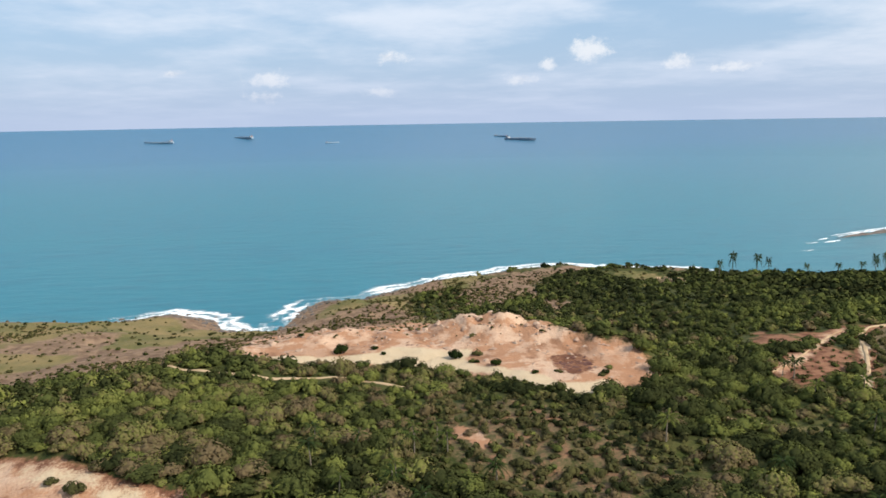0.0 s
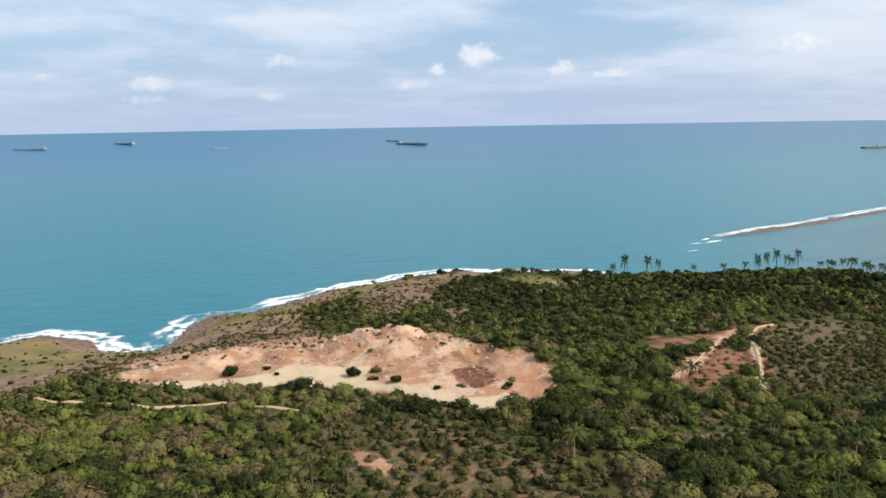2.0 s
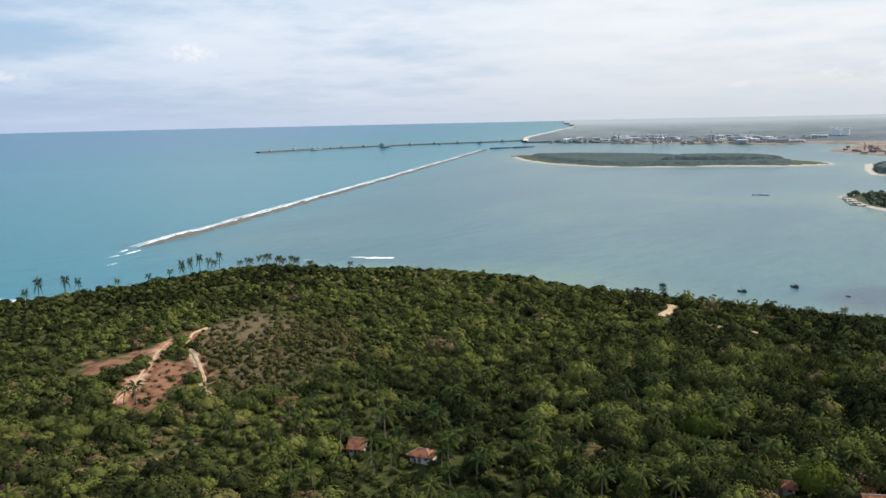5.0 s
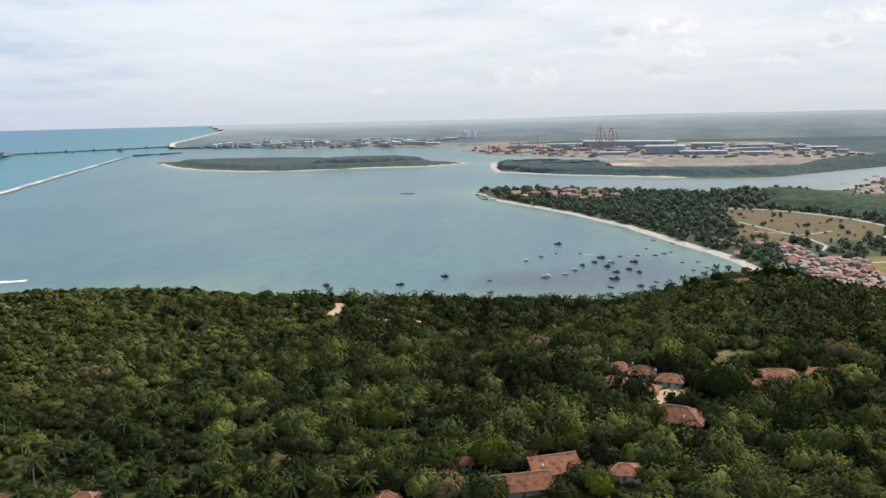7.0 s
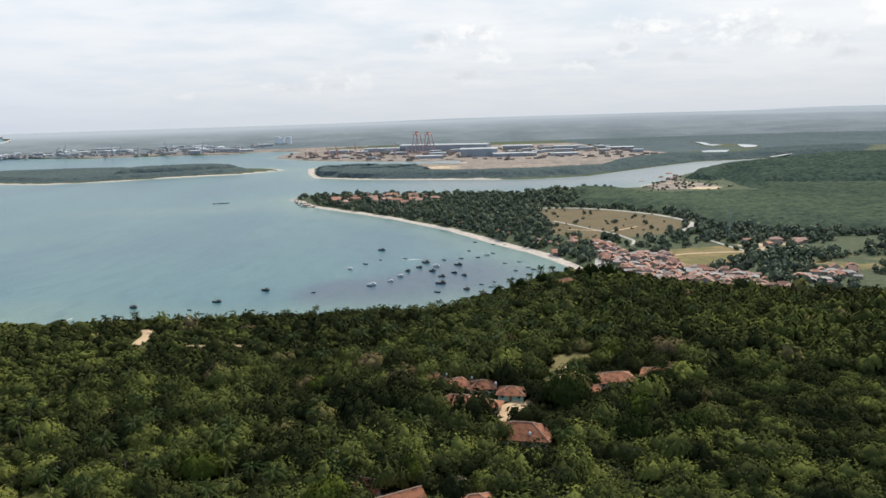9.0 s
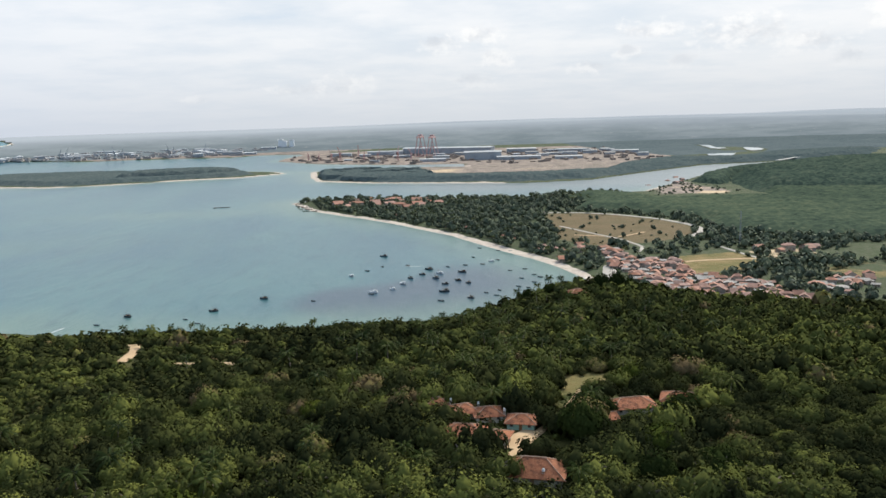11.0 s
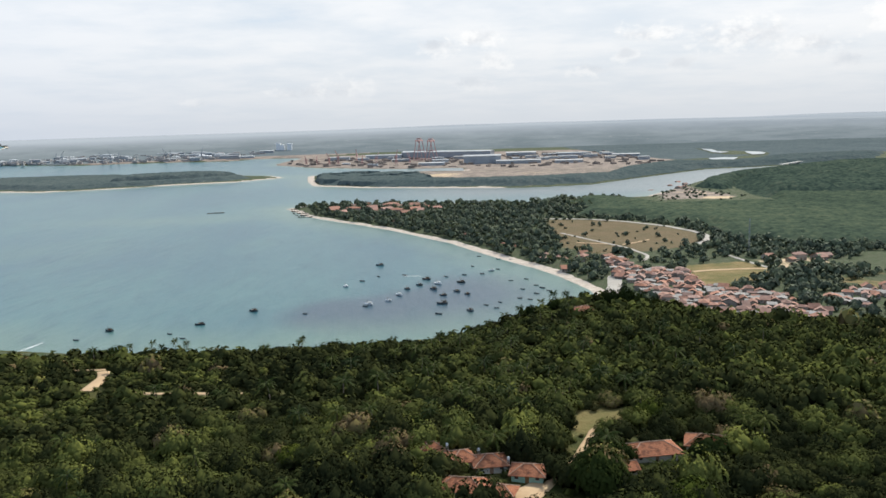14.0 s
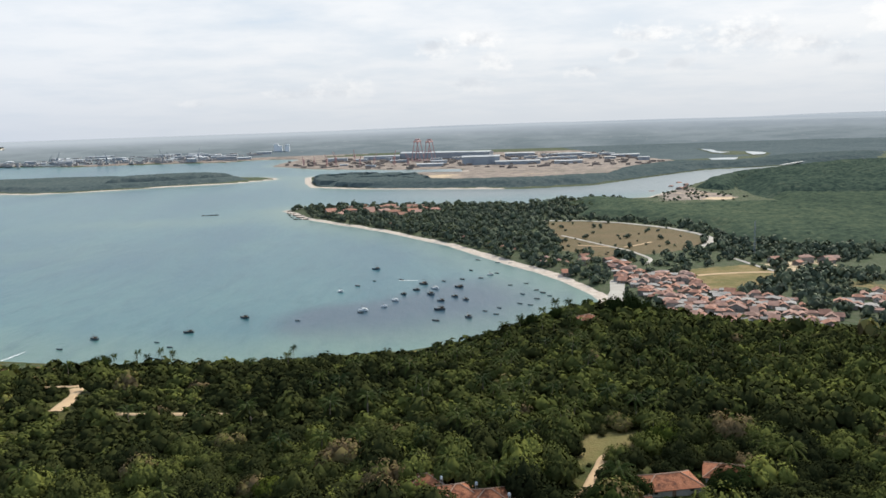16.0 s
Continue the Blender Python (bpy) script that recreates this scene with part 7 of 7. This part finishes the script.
for i in np.nonzero(lone)[0]:
    t = new("coconut_palm")
    tagged(t, "slender coconut palm with " + ("yellowing" if ptone[i] > 0.6 else "green") + " drooping fronds", "palm", "coconut palms")
    for me in PALM_MESH[pwhich[i]]:
        new(me.name.split(".")[0], me).parent = t
    t.matrix_basis = Matrix.LocRotScale(ppos[i], Euler((0, 0, pturn[i])), (psz[i] * wide[i], psz[i] * wide[i], psz[i] * (0.8 if wide[i] > 1 else 1.0)))
s_ = ~lone
one = np.stack([psz[s_] * 1.05, psz[s_] * 0.85], 1)
scatter_mesh("palm_grove", [palm_shape(420 + i, 11, 4)[1] for i in range(7)], pwhich[s_], ppos[s_], one, pturn[s_], ptone[s_], M_PALM, "coconut palms along the beach and village", "palms")
scatter_mesh("palm_trunks", [a for a, _ in PALMS], pwhich[s_], ppos[s_], one, pturn[s_], ptone[s_], M_BARK, "grey trunks of the beach palms", "palms")

# trees of the low land: sand spit, village edge, hedges and field bushes
tx_, ty_ = jittered(-280, 620, 560, 1500, 7.8)
dl = inside(MAINLAND, tx_, ty_)
ring, green = inside(FIELD_RING, tx_, ty_), inside(FIELD_GREEN, tx_, ty_)
k_ = (dl > 13) & ~((tx_ > 330) & (ty_ > 1270)) & (inside(HILL, tx_, ty_) < -4) & (inside(MANGROVE, tx_, ty_) < 6) & open_ground(tx_, ty_, 1.0) & sector(tx_, ty_)
chance = np.where(ring > 0, 0.07, np.where(green > 0, 0.02, 0.56 + 0.5 * (wave_noise(tx_, ty_, 60, 41) - 0.4)))
chance = np.where((ring < 0) & (ty_ > 770) & (ty_ < 900) & (tx_ > 110) & (tx_ < 300), 0.5 * chance, chance)
chance = np.where(inside(VILLAGE, tx_, ty_) > 0, 0.22, chance)
chance = np.where((tx_ > 330) & (ty_ < 850), 0.72 * (wave_noise(tx_, ty_, 45, 42) > 0.36), chance)
k_ &= rg.random(tx_.shape) < chance
tx_, ty_, ring = tx_[k_], ty_[k_], ring[k_]
th = height(tx_, ty_)
ts = (3.0 + 5.6 * rg.random(tx_.shape) ** 1.6) * np.where(ring > 0, 0.6, 1.0)
scatter_mesh("lowland_trees", FAR_SHAPES, rg.integers(0, 4, tx_.shape), np.stack([tx_, ty_, th - 0.2], 1), np.stack([ts, ts * rg.uniform(0.95, 1.5, ts.shape)], 1), rg.uniform(0, 6.28, tx_.shape), np.clip(0.1 + 0.6 * rg.random(tx_.shape), 0, 1), M_HAZED_GROVE, "dark green trees behind the beach and village", "trees")
cx_, cy_ = jittered(380, 560, 1380, 1740, 11)
ck = (np.maximum(inside(FISH_CAMP, cx_, cy_), inside(MAINLAND, cx_, cy_) - 20) > 0) & (inside(CAMP_SAND, cx_, cy_) < 0) & (inside(MAINLAND, cx_, cy_) > 4) & (inside(FISH_CAMP, cx_, cy_) > -12) & open_ground(cx_, cy_, 1.0) & (rg.random(cx_.shape) < 0.22)
cx_, cy_ = cx_[ck], cy_[ck]
cs = rg.uniform(2.0, 5.0, cx_.shape)
scatter_mesh("camp_bushes", FAR_SHAPES, rg.integers(0, 4, cx_.shape), np.stack([cx_, cy_, height(cx_, cy_) - 0.2], 1), np.stack([cs, cs], 1), rg.uniform(0, 6.28, cx_.shape), 0.1 + 0.5 * rg.random(cx_.shape), M_HAZED_GROVE, "dark bushes and small trees on a sandy river bank", "trees")
